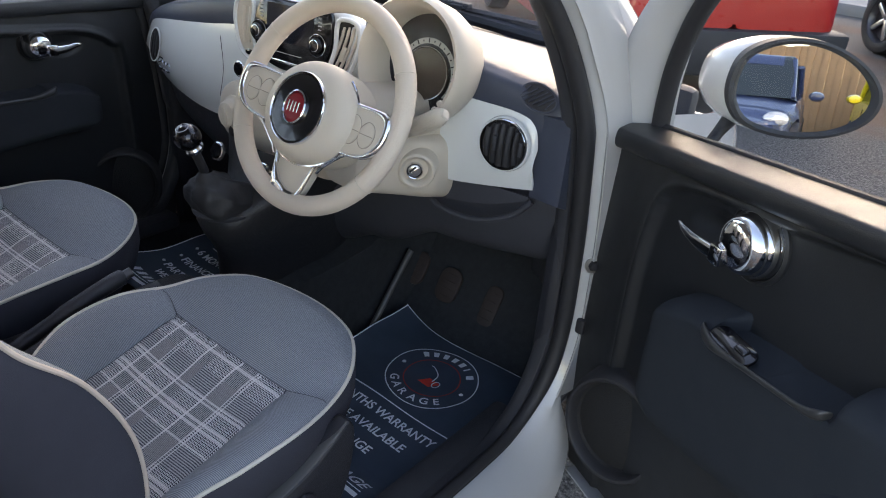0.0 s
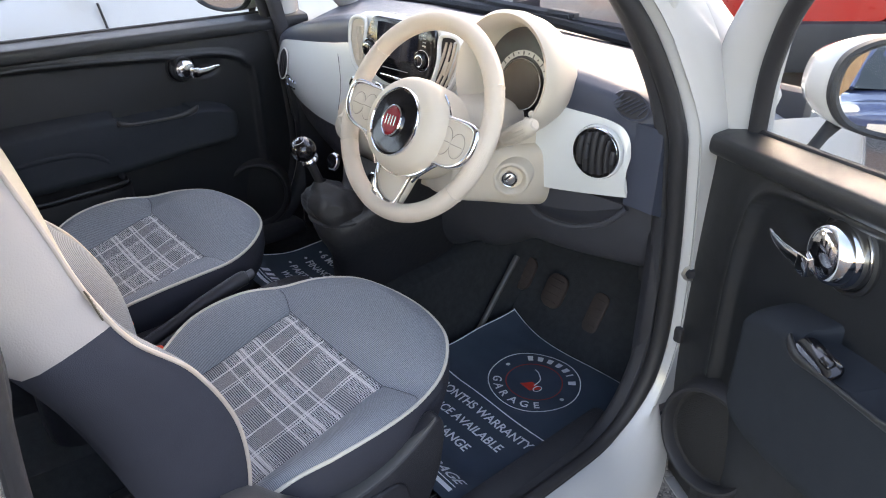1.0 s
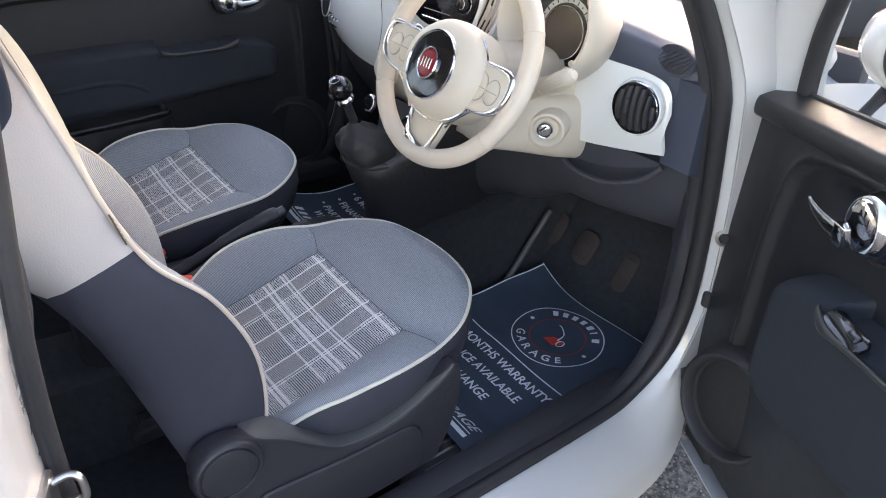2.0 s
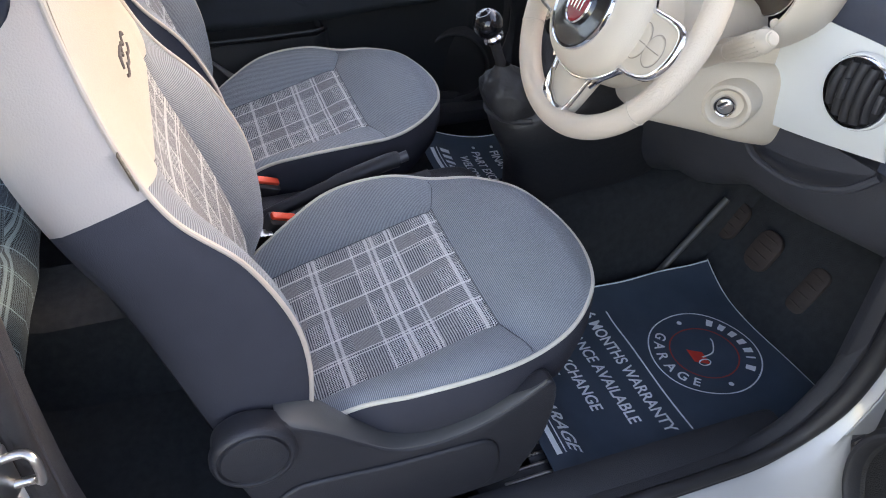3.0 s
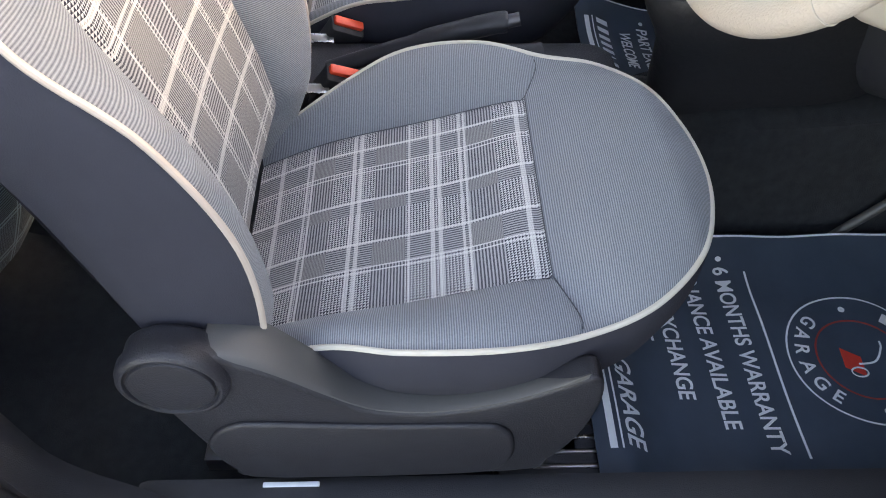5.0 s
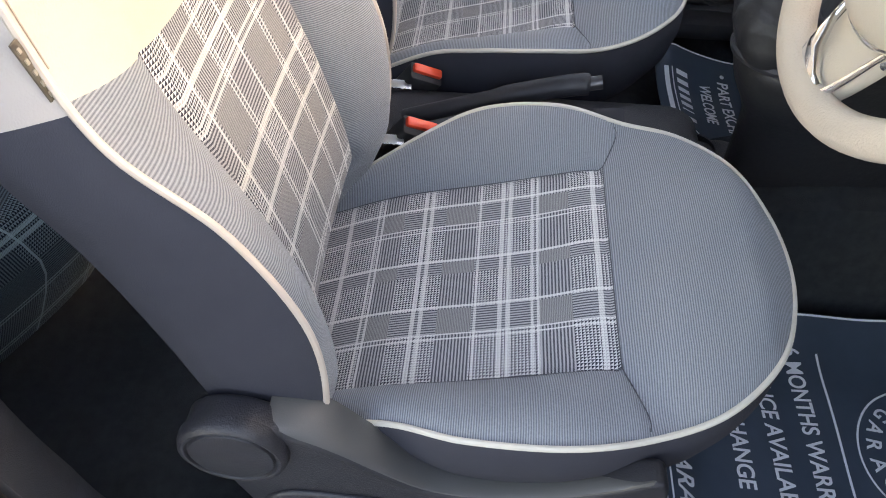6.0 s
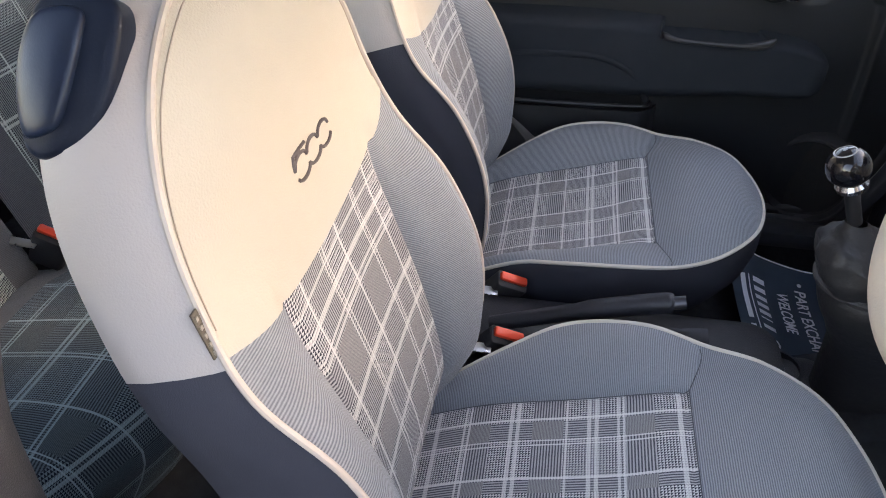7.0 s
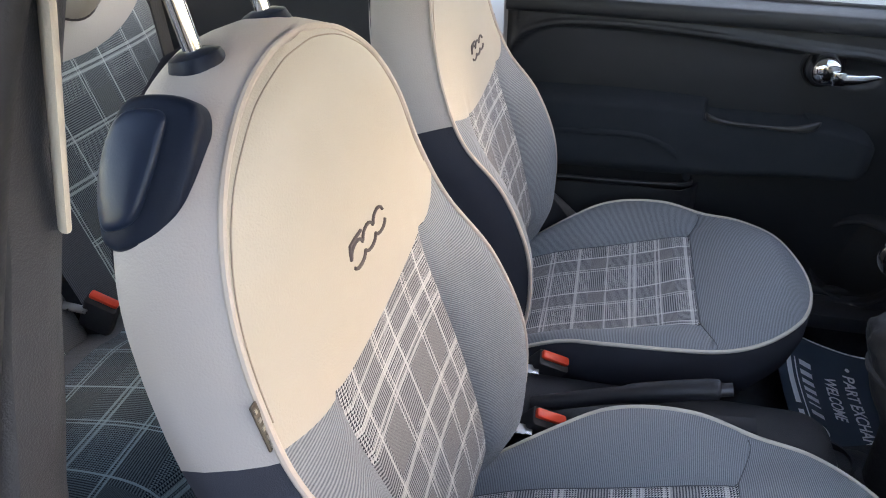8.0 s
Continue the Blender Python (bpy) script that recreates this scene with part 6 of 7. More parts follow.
part("gear_knob_disc", lathe([(0.014, 0.0235), (0.0, 0.0275)], 24, fr @ pose(0, 0, 0.028)), KNOB_TOP, gear, "grey shift pattern disc")
tower = thing("gear_console", (0.0, 0.36, 0.50), "black plastic gear console below the dashboard", "console")
cols = []
for i in range(17):
    u = i / 16
    z = lerp(0.34, 0.80, u)
    hw = along([(0.34, 0.058), (0.56, 0.060), (0.66, 0.082), (0.68, 0.086), (0.72, 0.115), (0.80, 0.150)], z)
    y0 = along([(0.34, 0.245), (0.56, 0.240), (0.66, 0.200), (0.68, 0.200), (0.705, 0.300), (0.80, 0.330)], z)
    cols.append([(hw * math.copysign(abs(math.cos(t)) ** 0.7, math.cos(t)), lerp(y0, 0.60, 0.5 - 0.5 * math.copysign(abs(math.sin(t)) ** 0.7, math.sin(t))), z) for t in [k * math.tau / 40 for k in range(40)]])
bm = grid(cols, close_u=True)
part("console_shell", bm, LEATHER, tower, angle=70)
for x, y, z in ((0.064, 0.311, 0.766), (-0.092, 0.311, 0.766)):
    fb = facing((x, y, z), (0, -0.92, 0.38))
    s2 = part("console_switch", lathe([(0.018, 0.0), (0.016, 0.008), (0, 0.009)], 28, fb), GLOSS_BLACK, tower, "round black switch")
    part("switch_ring", lathe([(0.021, -0.002), (0.0205, 0.005), (0.0175, 0.006)], 28, fb), CHROME, s2)

# ---- doors ----
def door(side, hinge_at, opening, rise, label):
    """A door; d runs back from the hinge, n towards the cabin, z up."""
    dr = thing("door_1" if side > 0 else "door_2", (hinge_at[0], hinge_at[1], 0.0), label, "car door", "car doors", "structure")
    dr.rotation_euler = (0, 0, radians(-90) + radians(opening) * side)
    kw = dict(world_space=False)

    def P(d, n, z):
        return Vector((d, -side * n, z + rise * d))

    def F(d, n, z, way_n=1.0, way_d=0.0, way_z=0.0):
        x = Vector((1, 0, 0))
        w = Vector((way_d, -side * way_n, way_z)).normalized()
        return facing(P(d, n, z), w)

    L = 1.02
    raised = 0.013 if side > 0 else 0.0
    # fittings: handle boss, drop of its lever, front of the pull, size of the boss, depth of the finger bowl
    bd, bz, drop, lev_d, pd, pz, pl, boss_size, swell = (0.385, 0.908, 0.022, 0.249, 0.411, 0.782, 0.206, 1.0, 0.026) if side > 0 else (0.384, 0.879, 0.009, 0.281, 0.393, 0.772, 0.204, 0.74, 0.016)
    # edge of the upper panel, a raised lip
    if side > 0:
        lip_line = [(0.168, 0.40), (0.158, 0.70), (0.160, 0.800), (0.169, 0.869), (0.182, 0.910), (0.211, 0.935), (0.255, 0.944), (0.346, 0.947), (0.448, 0.949), (0.532, 0.954), (0.70, 0.960), (1.05, 0.968)]
    else:
        lip_line = [(0.172, 0.40), (0.176, 0.80), (0.198, 0.862), (0.247, 0.890), (0.300, 0.899), (0.400, 0.905), (0.562, 0.917), (0.672, 0.924), (0.784, 0.928), (0.898, 0.925), (0.955, 0.912), (0.990, 0.888), (1.006, 0.850), (1.010, 0.780), (1.010, 0.40)]
    edge_line = np.array([(p.x, p.y) for p in spline([(a, b, 0) for a, b in lip_line], 5)])
    seg_a, seg = edge_line[:-1], edge_line[1:] - edge_line[:-1]
    bc = lerp(bd, lev_d, 0.60)

    def beside(d, z):
        """Distance from the lip, positive outside the panel."""
        q = np.array((d, z)) - seg_a
        u = np.clip((q * seg).sum(1) / (seg * seg).sum(1), 0.0, 1.0)
        far = np.sqrt(((q - seg * u[:, None]) ** 2).sum(1))
        k = int(far.argmin())
        turn = seg[k][0] * q[k][1] - seg[k][1] * q[k][0]
        return float(far[k]) * (1.0 if turn > 0 else -1.0)

    def trim_n(d, z):
        """Depth of the trim towards the cabin."""
        s = beside(d, z)
        n = along([(-0.030, 0.024), (-0.010, 0.025), (-0.005, 0.028), (0.0, 0.037), (0.004, 0.0425), (0.009, 0.0425), (0.016, 0.038), (0.026, 0.0355), (0.06, 0.034), (0.12, 0.033)], s)
        r = math.hypot((d - bc) / 0.066, (z - bz + drop * 0.6) / 0.040)
        n -= swell * max(0.0, 1.0 - r * r) ** 2
        return n * along([(0.0, 0.5), (0.03, 1.0)], min(d + 0.005, L - d))
    rows = []
    for i in range(251):
        z = lerp(0.275, 0.968 + raised, (i / 250) ** 0.75)
        d0 = along([(0.27, 0.070), (0.45, 0.008), (0.65, -0.018), (0.97, -0.022)], z)
        rows.append([P(lerp(d0, L, j / 170), trim_n(lerp(d0, L, j / 170), z), z) for j in range(171)])
    part("door_trim", grid(rows, thickness=0.003), DOOR_TRIM, dr, "black moulded inner trim", angle=75, **kw)
    # soft ledge along the top
    rows = []
    for j in range(30):
        d = lerp(-0.012, L, max(0, j - 1) / 28)
        k = 0.1 if j == 0 else 1.0
        rows.append(spline([P(d, n * k if n > 0 else n, z + raised) for n, z in ((0.030, 0.946), (0.045, 0.949), (0.054, 0.957), (0.056, 0.970), (0.053, 0.980), (0.044, 0.985), (0.0, 0.990), (-0.022, 0.990))], 4))
    part("door_ledge", grid(rows, thickness=0.004), DOOR_TRIM, dr, "soft black ledge", **kw)
    # cloth armrest, cut down behind the pull
    if side > 0:
        top_line = [(0.252, 0.690), (0.260, 0.741), (0.273, 0.768), (0.295, 0.789), (0.332, 0.802), (0.393, 0.809), (0.65, 0.820), (0.98, 0.830)]
        low_line = [(0.252, 0.680), (0.262, 0.620), (0.285, 0.570), (0.340, 0.548), (0.50, 0.560), (0.70, 0.600), (0.98, 0.620)]
    else:
        top_line = [(0.246, 0.715), (0.254, 0.735), (0.270, 0.752), (0.287, 0.761), (0.322, 0.772), (0.404, 0.783), (0.50, 0.791), (0.614, 0.797), (0.767, 0.800), (0.98, 0.794)]
        low_line = [(0.246, 0.705), (0.250, 0.690), (0.260, 0.667), (0.290, 0.652), (0.40, 0.645), (0.60, 0.624), (0.98, 0.613)]
    front = top_line[0][0]

    def quarter(u):
        u = max(0.0, min(1.0, u))
        return math.sqrt(1 - (1 - u) ** 2)
    cols = []
    for j in range(111):
        d = lerp(front, 0.985, (j / 110) ** 1.4)
        a, b = glide(low_line, d), glide(top_line, d)
        e = quarter((d - front) / 0.045)
        cut_d = along([(pd - 0.006, 0.0), (pd + 0.006, 1.0), (pd + pl - 0.010, 1.0), (pd + pl + 0.004, 0.0)], d)
        col = []
        for i in range(41):
            v = i / 40
            z = lerp(a, b, v)
            n = 0.020 + 0.064 * e * quarter(v / 0.22) ** 0.8 * quarter((1 - v) / 0.13)
            cut_z = along([(pz - 0.006, 0.0), (pz + 0.003, 1.0)], z)
            col.append(P(d, lerp(n, min(n, 0.018), cut_d * cut_z), z))
        cols.append(col)
    part("armrest", grid(cols, thickness=0.003), DOOR_CLOTH, dr, "dark cloth armrest pad", **kw)
    # raised crease in the armrest and the lip of the pocket
    crease = spline([P(0.98, 0.076, 0.708), P(0.88, 0.077, 0.714), P(0.757, 0.078, 0.719), P(0.698, 0.078, 0.713), P(0.648, 0.077, 0.689), P(0.618, 0.070, 0.651), P(0.606, 0.056, 0.622)], 6)
    part("armrest_crease", tube(crease, 0.0095, sides=10), DOOR_CLOTH, dr, "raised crease in the armrest", **kw)
    part("pocket_lip", tube(spline([P(0.98, 0.082, 0.604), P(0.80, 0.084, 0.607), P(0.66, 0.082, 0.612), P(0.606, 0.074, 0.613), P(0.594, 0.050, 0.612)], 6), 0.0045, sides=8), DOOR_TRIM, dr, "raised lip of the pocket", **kw)
    # pull with window switches
    lip = spline([P(pd - 0.018, 0.084, pz + 0.010), P(pd - 0.006, 0.090, pz + 0.004), P(pd + pl * 0.12, 0.098, pz - 0.001), P(pd + pl * 0.28, 0.095, pz - 0.004), P(pd + pl * 0.40, 0.093, pz - 0.005), P(pd + pl * 0.72, 0.093, pz - 0.004), P(pd + pl * 0.88, 0.096, pz), P(pd + pl * 0.97, 0.092, pz + 0.004), P(pd + pl, 0.082, pz + 0.006)], 5)
    m = len(lip) - 1
    rows = []
    for k, q in enumerate(lip):
        hh = glide([(0.0, 0.003), (0.08, 0.008), (0.22, 0.0085), (0.36, 0.0048), (0.70, 0.0045), (0.84, 0.0072), (0.95, 0.0062), (1.0, 0.002)], k / m)
        rows.append([q + Vector((0, -side * hh * 0.62 * math.cos(w), hh * math.sin(w))) for w in [a * math.tau / 14 for a in range(14)]])
    bm = grid(rows, close_u=True)
    bmesh.ops.holes_fill(bm, edges=[e for e in bm.edges if e.is_boundary], sides=0)
    part("door_pull", bm, PULL, dr, "dark satin plastic door pull", **kw)
    if side > 0:
        up_way = (0.0, -side * 0.45, 0.89)
        sw = part("switch_panel", prism(rounded(0.078, 0.030, 0.014), 0.006, 0.002, facing(P(pd + 0.042, 0.080, pz + 0.004), up_way, (0, -side, 0))), GLOSS_BLACK, dr, "gloss black window switch panel", **kw)
        for k in range(2):
            part("window_switch", box((0, 0, 0), (0.020, 0.013, 0.006), 0.0025, facing(P(pd + 0.027 + 0.030 * k, 0.081, pz + 0.009), up_way, (0, -side, 0)), 3), GLOSS_BLACK, sw, world_space=False)
    # chrome handle: turned boss and curved blade
    boss = part("handle_boss", lathe([(r * boss_size, h) for r, h in ((0.0520, 0.0), (0.0515, 0.005), (0.0495, 0.0105), (0.0475, 0.0130), (0.0474, 0.0140), (0.0462, 0.0200), (0.0440, 0.0265), (0.0428, 0.0280), (0.0424, 0.0295), (0.0402, 0.0365), (0.0365, 0.0425), (0.0310, 0.0465), (0.0230, 0.0495), (0.0120, 0.0512), (0.0, 0.0517))], 56, F(bd, 0.018, bz)), CHROME, dr, "chrome turned boss", **kw)
    part("boss_ring", lathe([(0.059 * boss_size, -0.010), (0.057 * boss_size, 0.010), (0.053 * boss_size, 0.013), (0.0505 * boss_size, 0.011), (0.0505 * boss_size, 0.0)], 40, F(bd, 0.018, bz)), DOOR_TRIM, dr, "black ring round the boss", **kw)
    blade = spline([P(bd - 0.016, 0.066, bz - drop - 0.002), P(lerp(bd, lev_d, 0.35), 0.063, bz - drop - 0.003), P(lerp(bd, lev_d, 0.62), 0.058, bz - drop - 0.002), P(lerp(bd, lev_d, 0.86), 0.052, bz - drop + 0.002), P(lev_d, 0.048, bz - drop + (0.009 if side > 0 else 0.003))], 6)
    m = len(blade) - 1
    rows = []
    for k, p in enumerate(blade):
        h = along([(0.0, 0.011), (0.3, 0.0105), (0.65, 0.0080), (0.92, 0.0045), (1.0, 0.002)], k / m)
        rows.append([p + Vector((0, -side * 0.0034 * math.cos(q), h * math.sin(q))) for q in [w * math.tau / 16 for w in range(16)]])
    bm = grid(rows, close_u=True)
    bmesh.ops.holes_fill(bm, edges=[e for e in bm.edges if e.is_boundary], sides=0)
    part("handle_lever", bm, CHROME, dr, "curved chrome lever", **kw)
    part("handle_link", box((0, 0, 0), (0.024, 0.028, 0.016), 0.003, F(bd - 0.022, 0.066, bz - drop)), CHROME, dr, "chrome link", **kw)
    # loudspeaker pod
    fr = F(0.195 if side > 0 else 0.205, 0.022, 0.456, 0.86, 0.42, 0.08)
    pod = part("speaker_pod", lathe([(0.118, -0.05), (0.111, 0.022), (0.107, 0.034), (0.102, 0.039), (0.097, 0.039), (0.093, 0.035), (0.090, 0.018)], 48, fr @ Matrix.Diagonal((0.92, 1.0, 1, 1))), RUBBER, dr, "black speaker pod", **kw)
    part("speaker_grille", lathe([(0.0905, 0.018), (0.085, 0.014), (0.060, 0.018), (0.0, 0.020)], 44, fr @ Matrix.Diagonal((0.92, 1.0, 1, 1))), GRILLE, dr, "black perforated grille", **kw)
    # pocket behind the pod
    cols = []
    for j in range(25):
        d = lerp(0.575, 0.98, (j / 24) ** 1.5)
        e = along([(0.575, 0.0), (0.590, 0.6), (0.62, 1.0), (0.98, 1.0)], d)
        cols.append([P(d, 0.030 + 0.052 * e * math.sin(math.pi * lerp(0.1, 0.62, i / 8)), lerp(0.300, along([(0.575, 0.598), (0.98, 0.590)], d), i / 8)) for i in range(9)])
    part("door_pocket", grid(cols, thickness=0.004), DOOR_TRIM, dr, "black moulded pocket", **kw)
    # outer skin and the frame at the hinge end
    rows = []
    for i in range(22):
        z = lerp(0.235, 0.985, i / 21)
        out = -0.055 - 0.045 * math.sin(math.pi * min(1.0, max(0.0, (z - 0.20) / 0.80))) ** 0.7
        d0 = along([(0.23, 0.085), (0.45, 0.02), (0.65, -0.010), (0.99, -0.015)], z)
        rows.append([P(d0, 0.022, z), P(d0 - 0.004, 0.0, z), P(d0 - 0.004, -0.02, z)] + [P(lerp(d0, L + 0.02, j / 20), out * (1 - 0.15 * abs(j / 10 - 1) ** 3), z) for j in range(21)])
    part("outer_skin", grid(rows, thickness=0.002), WHITE_PAINT, dr, "white painted outer skin", **kw)
    part("door_bottom", grid([[P(lerp(0.085, L, j / 10), n, 0.24 + 0.02 * (n > 0.0)) for j in range(11)] for n in (-0.06, -0.02, 0.02, 0.045)], thickness=0.003), WHITE_PAINT, dr, "white painted lower edge", **kw)
    # window frame and glass
    fr_line = spline([P(0.012, -0.012, 0.965), P(0.020, -0.004, 1.04), P(0.048, 0.010, 1.13), P(0.115, 0.026, 1.22), P(0.25, 0.048, 1.315), P(0.42, 0.062, 1.385), P(0.62, 0.066, 1.40), P(0.82, 0.060, 1.37), P(0.93, 0.045, 1.27), P(0.985, 0.020, 1.12), P(1.01, 0.0, 0.99)], 6)
    wide = [along([(0, 0.058), (10, 0.052), (24, 0.028), (60, 0.024)], k) for k in range(len(fr_line))]
    part("window_frame", tube(fr_line, wide, sides=16, flat=0.5), WHITE_PAINT, dr, "white painted window frame", **kw)
    mid = P(0.45, 0.02, 1.12)
    fr_in = [p + (mid - p).normalized() * (w + 0.004) + P(0, -0.004, 0) for p, w in zip(fr_line, wide)]
    part("window_seal", tube(fr_in, 0.015, sides=12, flat=0.8), RUBBER, dr, "black rubber window seal", **kw)
    part("belt_seal", tube([P(d, -0.012, 0.990 + raised) for d in [lerp(0.05, 0.99, k / 12) for k in range(13)]], 0.006, sides=8), RUBBER, dr, "black rubber belt seal", **kw)
    bm = bmesh.new()
    vs = [bm.verts.new(p) for p in fr_in] + [bm.verts.new(P(0.97, -0.025, 0.985)), bm.verts.new(P(0.06, -0.025, 0.985))]
    bm.faces.new(vs)
    bmesh.ops.triangulate(bm, faces=bm.faces[:])
    bmesh.ops.solidify(bm, geom=bm.faces[:], thickness=0.003)
    pane = part("window_pane", bm, GLASS, dr, "clear window glass", **kw)
    pane.visible_shadow = False
    # mirror
    md, mn, mz = MIRROR_AT[side]
    c = P(md, mn, mz)
    look_way = Vector(MIRROR_WAY[side]).normalized()
    fr = facing(c, look_way)
    shape = [(p.x, p.y) for p in spline([(-0.122, 0.008, 0), (-0.108, 0.052, 0), (-0.060, 0.078, 0), (0.0, 0.081, 0), (0.060, 0.062, 0), (0.105, 0.028, 0), (0.124, -0.010, 0), (0.108, -0.048, 0), (0.055, -0.074, 0), (-0.02, -0.080, 0), (-0.085, -0.064, 0), (-0.115, -0.032, 0)], 5, True)]
    shape = [(x * 1.0, y * 0.94) for x, y in shape]
    if side < 0:
        shape = [(-x, y) for x, y in shape][::-1]
    rings = []
    for k, dz in ((1.0, 0.006), (1.03, 0.0), (1.04, -0.02), (1.0, -0.05), (0.88, -0.085), (0.62, -0.110), (0.25, -0.122), (0.02, -0.124)):
        rings.append([fr @ Vector((x * k + side * dz * 0.40, y * k, dz)) for x, y in shape])
    bm = grid(rings, close_u=True)
    shell = part("mirror_shell", bm, WHITE_PAINT, dr, "white painted mirror shell", **kw)
    part("mirror_bezel", grid([[fr @ Vector((x * k, y * k, dz)) for x, y in shape] for k, dz in ((1.045, -0.008), (1.03, 0.012), (0.97, 0.014), (0.90, 0.004), (0.89, -0.002))], close_u=True), RUBBER, shell, "black mirror bezel", world_space=False)
    part("mirror_glass", prism([(x * 0.91, y * 0.91) for x, y in shape], 0.003, 0.0, fr @ pose(0, 0, 0.001)), MIRROR, shell, "silvered mirror glass", world_space=False)
    foot = P(0.105, -0.075, 0.950)
    ends = [fr @ Vector((sx * 0.080, -0.050, -0.045)) for sx in (-1, 1)]
    tip = min(ends, key=lambda p: (p - foot).length)
    part("mirror_foot", tube(spline([foot, foot.lerp(tip, 0.5) + Vector((0, 0, 0.006)), tip], 6), [0.013, 0.012, 0.011, 0.011, 0.010, 0.010, 0.010, 0.011, 0.012, 0.013, 0.014, 0.014, 0.014], sides=18), RUBBER, shell, "black mirror foot", world_space=False)
    return dr


GRILLE = surface("speaker_grille", (0.009, 0.009, 0.010), 0.6, vary=0.3, vary_scale=400.0, grain=1.0, grain_scale=500.0)
PULL = surface("satin_dark_plastic", (0.032, 0.032, 0.033), 0.34, vary=0.1, grain=0.2, grain_scale=600.0)
MIRROR_AT = {1: (0.140, -0.215, 1.072), -1: (0.16, -0.14, 1.06)}
MIRROR_WAY = {1: (0.95, -0.30, 0.125), -1: (0.90, 0.30, 0.02)}
driver_door = door(1, (0.715, 0.60), 57.3, 0.145, "open driver door with black trim and chrome handle")
passenger_door = door(-1, (-0.715, 0.60), 0.0, 0.02, "closed passenger door with black trim and chrome handle")

# ---- yard round the car ----
rows = []
edges = [-260, -60, -20, -10] + [lerp(-8, 9, i / 34) for i in range(35)] + [12, 24, 70, 260]
for y in edges:
    rows.append([(x, y, 0.012 * noise.noise(Vector((x * 0.6, y * 0.6, 3.0))) if abs(x) < 9 and abs(y) < 9 else 0.0) for x in edges])
setting("ground", grid(rows), GROUND, "grey asphalt yard with loose gravel and brown earth")


def motor_car(place, turn, paint, label, roof=1.48, length=3.9, width=1.70, lamp_z=0.78):
    """A parked hatchback; its nose points along its own +y."""
    car = thing("parked_car", (*place, 0.0), label, "car", "parked cars")
    car.rotation_euler = (0, 0, radians(turn))
    kw = dict(world_space=False)
    hw, hl = width / 2, length / 2
    belt = [(-hl, 0.86), (-hl + 0.25, 0.94), (0.0, 0.92), (0.75, 0.90), (hl - 0.9, 0.86), (hl - 0.35, 0.74), (hl, 0.60)]
    plan = [(-hl, 0.84), (-hl + 0.35, 0.97), (0.0, 1.0), (hl - 0.8, 0.97), (hl - 0.3, 0.86), (hl, 0.66)]
    rows = []
    for i in range(49):
        y = lerp(-hl, hl, i / 48)
        b, w = along(belt, y), along(plan, y) * hw
        sec = [(-w * 0.93, 0.24), (-w * 0.99, 0.38), (-w, 0.58), (-w * 0.97, b - 0.08), (-w * 0.90, b), (-w * 0.45, b + 0.035), (0, b + 0.045), (w * 0.45, b + 0.035), (w * 0.90, b), (w * 0.97, b - 0.08), (w, 0.58), (w * 0.99, 0.38), (w * 0.93, 0.24)]
        row = []
        for x, z in sec:
            for wy in (-hl + 0.72, hl - 0.72):
                d = math.hypot(y - wy, z - 0.31)
                if d < 0.36 and abs(x) > w * 0.9 and z < 0.66:
                    z = 0.31 + math.sqrt(max(0.0, 0.36 ** 2 - (y - wy) ** 2))
            row.append((x, y, z))
        rows.append(row)
    for end, way in ((0, -1), (-1, 1)):
        base = rows[end]
        caps = [[(x * k, y + way * d, lerp(0.56, z, k)) for x, y, z in base] for k, d in ((0.97, 0.035), (0.88, 0.060), (0.55, 0.075), (0.02, 0.080))]
        rows = caps[::-1] + rows if end == 0 else rows + caps
    bm = grid(rows)
    bmesh.ops.holes_fill(bm, edges=[e for e in bm.edges if e.is_boundary], sides=0)
    part("body", bm, paint, car, "painted body", **kw)
    cabin = [(-hl + 0.12, 0.93, 0.80), (-hl + 0.42, roof - 0.10, 0.72), (-hl + 0.9, roof, 0.68), (0.0, roof + 0.01, 0.68), (0.35, roof - 0.04, 0.69), (0.95, 0.93, 0.80)]
    top = spline([(a, b, c) for a, b, c in cabin], 5)
    rows = [[(sx * p.z * hw * 1.12 if k else sx * p.z * hw, p.x, 0.88 if k else p.y) for sx, k in ((-1, 1), (-1, 0), (-0.5, 0), (0.5, 0), (1, 0), (1, 1))] for p in top]
    part("glasshouse", grid(rows), CAR_GLASS, car, "dark glazed cabin", **kw)
    mid = [p for p in top if p.y > roof - 0.13]
    part("roof", grid([[(sx * p.z * hw * 1.01, p.x, p.y + 0.012 - 0.02 * sx * sx) for sx in (-1, -0.6, 0, 0.6, 1)] for p in mid], thickness=0.02), paint, car, "painted roof", **kw)
    for sx in (-1, 1):
        part("pillar", tube([(sx * hw * 0.80, 0.93, 0.93), (sx * hw * 0.75, 0.62, 1.20), (sx * hw * 0.69, 0.33, roof - 0.03)], 0.035, sides=8), paint, car, **kw)
        part("pillar", tube([(sx * hw * 0.82, -hl + 0.22, 0.92), (sx * hw * 0.75, -hl + 0.48, roof - 0.09)], 0.06, sides=8), paint, car, **kw)
        part("headlight", lathe([(0.0, 0.05), (0.09, 0.035), (0.14, 0.0), (0.145, -0.03)], 24, facing((sx * hw * 0.66, hl - 0.16, 0.66), (sx * 0.35, 0.9, 0.25)) @ Matrix.Diagonal((1.15, 0.72, 1, 1))), LAMP_GLASS, car, "clear headlight", **kw)
        part("tail_light", prism(rounded(0.12, 0.30, 0.03), 0.03, 0.01, facing((sx * hw * 0.80, -hl + 0.03, lamp_z), (sx * 0.3, -1, 0.1))), RED_PLASTIC, car, "red tail light", **kw)
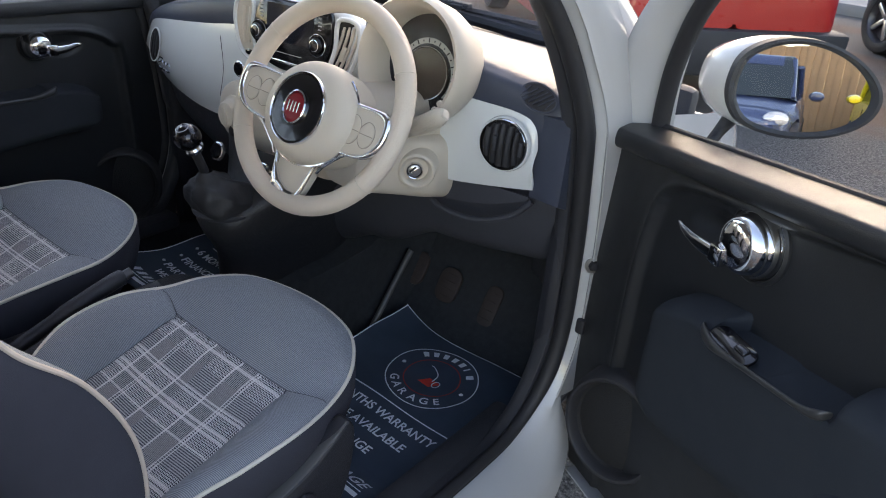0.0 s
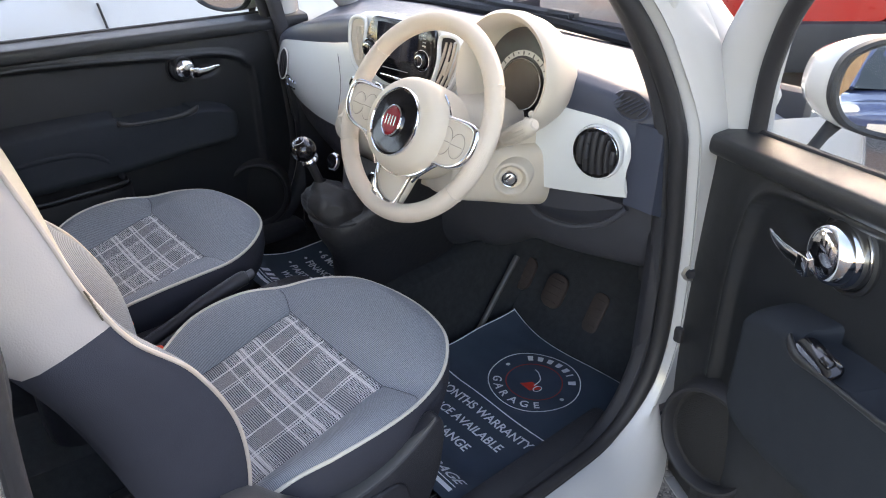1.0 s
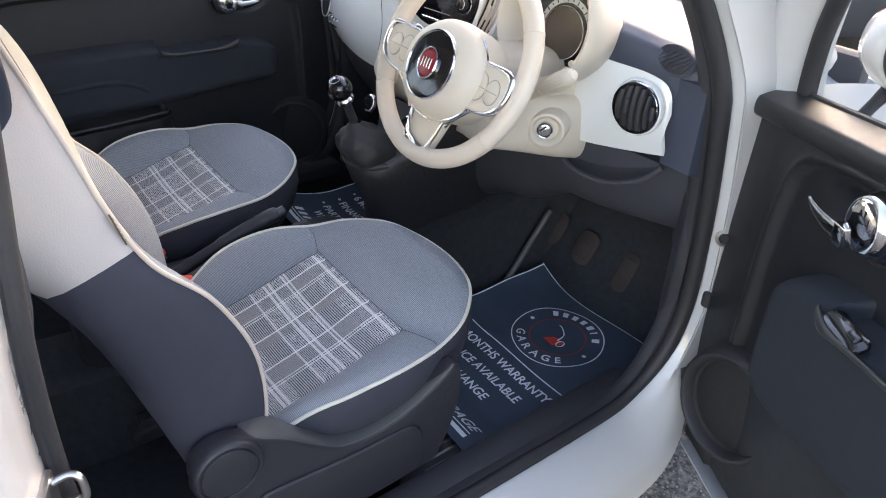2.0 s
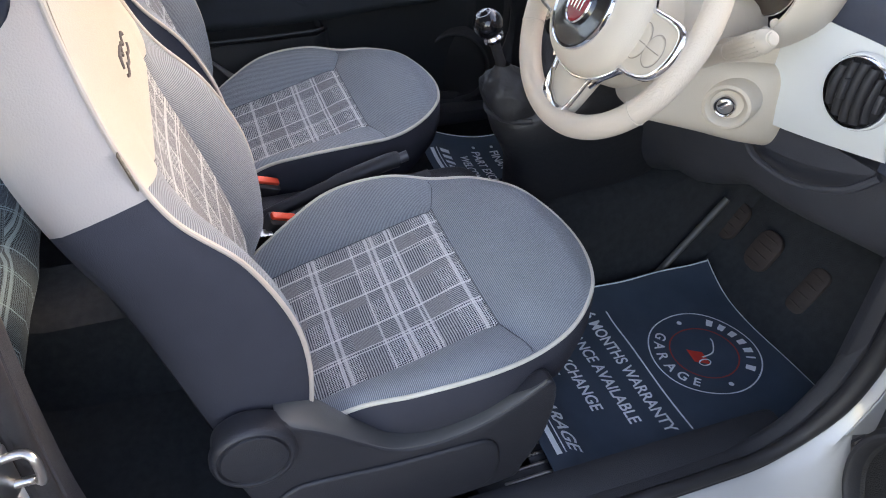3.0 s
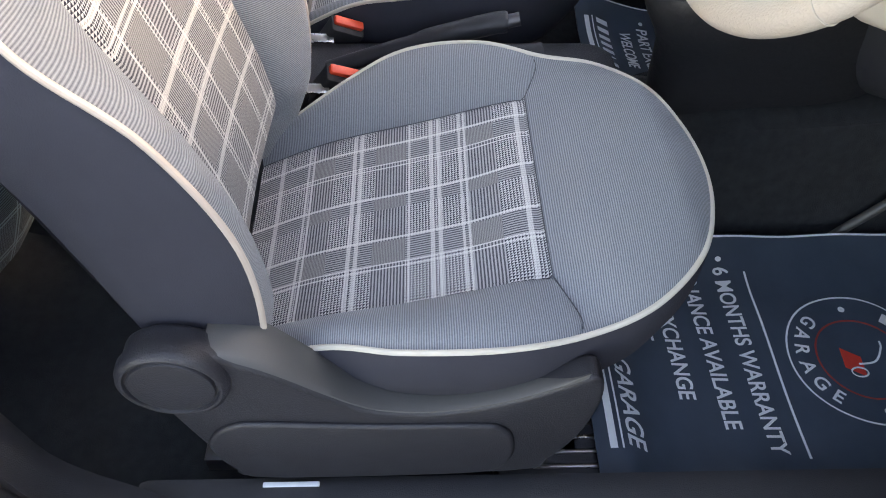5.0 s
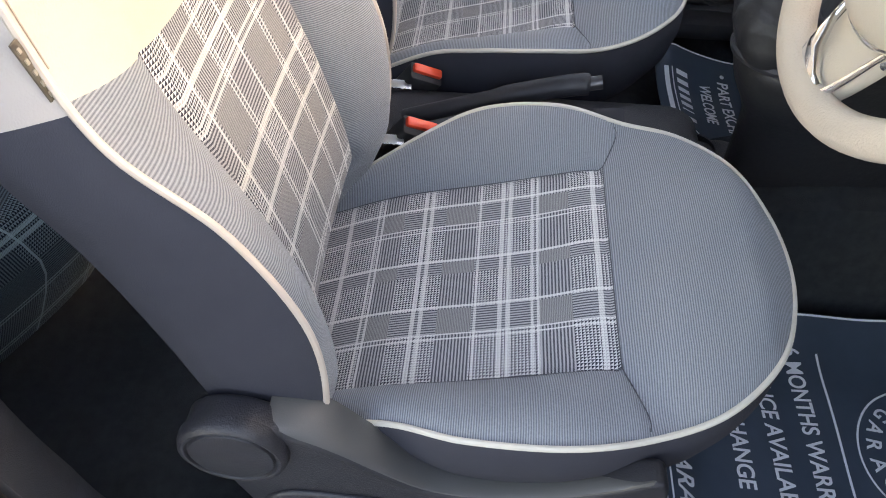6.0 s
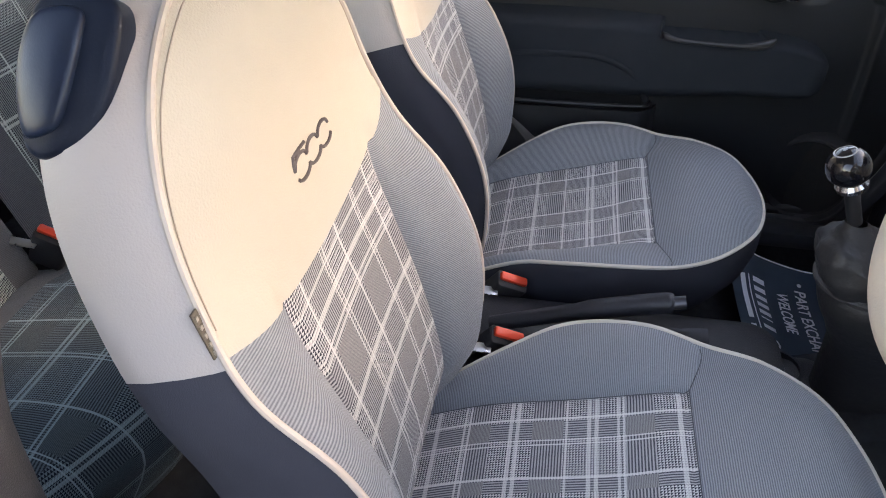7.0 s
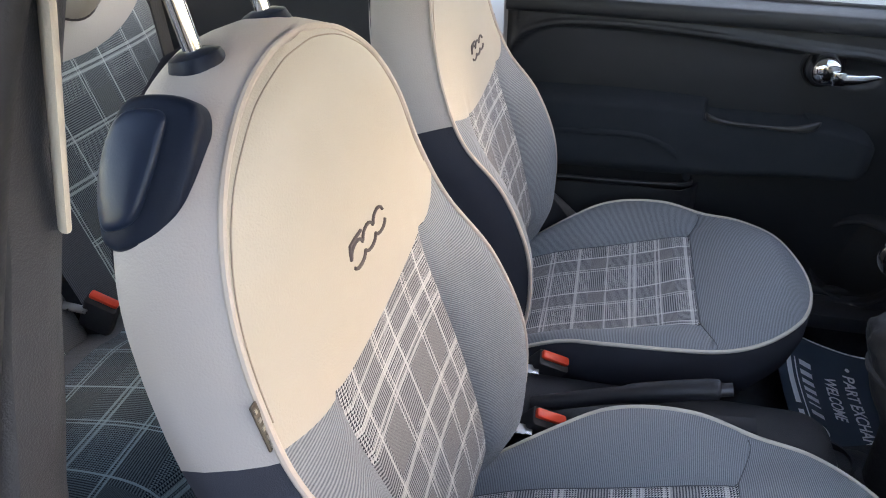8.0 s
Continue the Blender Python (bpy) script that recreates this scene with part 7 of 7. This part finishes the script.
        part("door_mirror", lathe([(0, -0.07), (0.07, -0.06), (0.095, 0.0), (0.085, 0.03), (0, 0.035)], 20, facing((sx * (hw + 0.12), 0.62, 0.98), (0, -1, 0)) @ Matrix.Diagonal((1.1, 0.75, 1, 1))), paint, car, "door mirror", **kw)
        part("door_gap", tube([(sx * (hw * 1.004), 0.55, 0.30), (sx * (hw * 1.004), 0.56, 0.60), (sx * hw * 0.975, 0.60, 0.84)], 0.006, sides=6), RUBBER, car, "dark door gap", **kw)
        for wy in (-hl + 0.72, hl - 0.72):
            fr = facing((sx * (hw - 0.10), wy, 0.31), (sx, 0, 0))
            wh = part("wheel", lathe([(0.20, 0.05), (0.215, 0.095), (0.25, 0.105), (0.295, 0.09), (0.31, 0.05), (0.31, -0.08), (0.2, -0.1)], 36, fr), RUBBER, car, "black tyre", **kw)
            part("rim", lathe([(0.212, 0.09), (0.20, 0.07), (0.19, 0.03), (0, 0.03)], 32, fr), STEEL_DARK, wh, world_space=False)
            for k in range(5):
                part("spoke", box((0, 0, 0), (0.185, 0.045, 0.03), 0.01, fr @ Matrix.Rotation(k * math.tau / 5, 4, "Z") @ pose(0.10, 0, 0.065)), STEEL, wh, world_space=False)
    part("lower_bumper", box((0, -hl - 0.01, 0.395), (width * 0.92, 0.24, 0.29), 0.03), RUBBER, car, "dark lower bumper", **kw)
    part("grille", box((0, hl + 0.02, 0.42), (width * 0.50, 0.13, 0.14), 0.03), RUBBER, car, "dark grille", **kw)
    part("number_plate", box((0, hl + 0.092, 0.46), (0.50, 0.012, 0.11), 0.004), SCALE, car, "pale number plate", **kw)
    return car


red_car = motor_car((-1.81, 5.53), 48.6, RED_PAINT, "red hatchback parked askew ahead of the open car", 1.55, 3.9, 1.70, 1.02)
white_car = motor_car((-2.95, 1.05), 180.0, WHITE_PAINT, "white hatchback parked beside the passenger door", 1.50, 4.2, 1.78)
blue_car = motor_car((11.4, -4.6), 68.0, BLUE_PAINT, "dark blue car facing the open door", 1.52, 4.0)
yellow_car = motor_car((12.95, -2.62), 66.0, YELLOW_PAINT, "bright yellow hatchback parked beside the blue car", 1.5, 3.8)
dark_car = motor_car((1.52, 7.04), 45.0, BLUE_PAINT, "dark car with alloy wheels parked by the kerb", 1.5, 4.1)

fence = thing("board_fence", (15.2, -4.0, 0.0), "brown close-board timber fence behind the yard", "fence", kind="")
plank = box((0, 0, 0.95), (0.03, 0.142, 1.90), 0.004)
me_plank = None
for k in range(90):
    y = -7.5 + k * 0.147
    if me_plank is None:
        ob = part("board", plank, FENCE_WOOD, fence, world_space=False)
        me_plank = ob.data
    else:
        ob = new("board", me_plank)
        ob.parent = fence
    ob.location = (0.012 * (k % 2), y + 2.0, random.uniform(-0.02, 0.02))
for k in range(6):
    part("post", box((0.07, -5.4 + k * 2.6, 0.95), (0.10, 0.10, 2.0), 0.01), FENCE_WOOD, fence, world_space=False)
kerb = setting("kerb", box((0.5, 9.5, 0.05), (30, 0.14, 0.16), 0.02), KERB, "pale concrete kerb")
setting("pavement", box((0.5, 12.1, 0.055), (30, 5.0, 0.12), 0.02), KERB, "pale concrete pavement beyond the kerb")
wall = setting("wall_10", box((-4.0, 17.0, 1.1), (40, 0.3, 2.2), 0.02), FENCE_WOOD, "brown boundary wall in the distance")
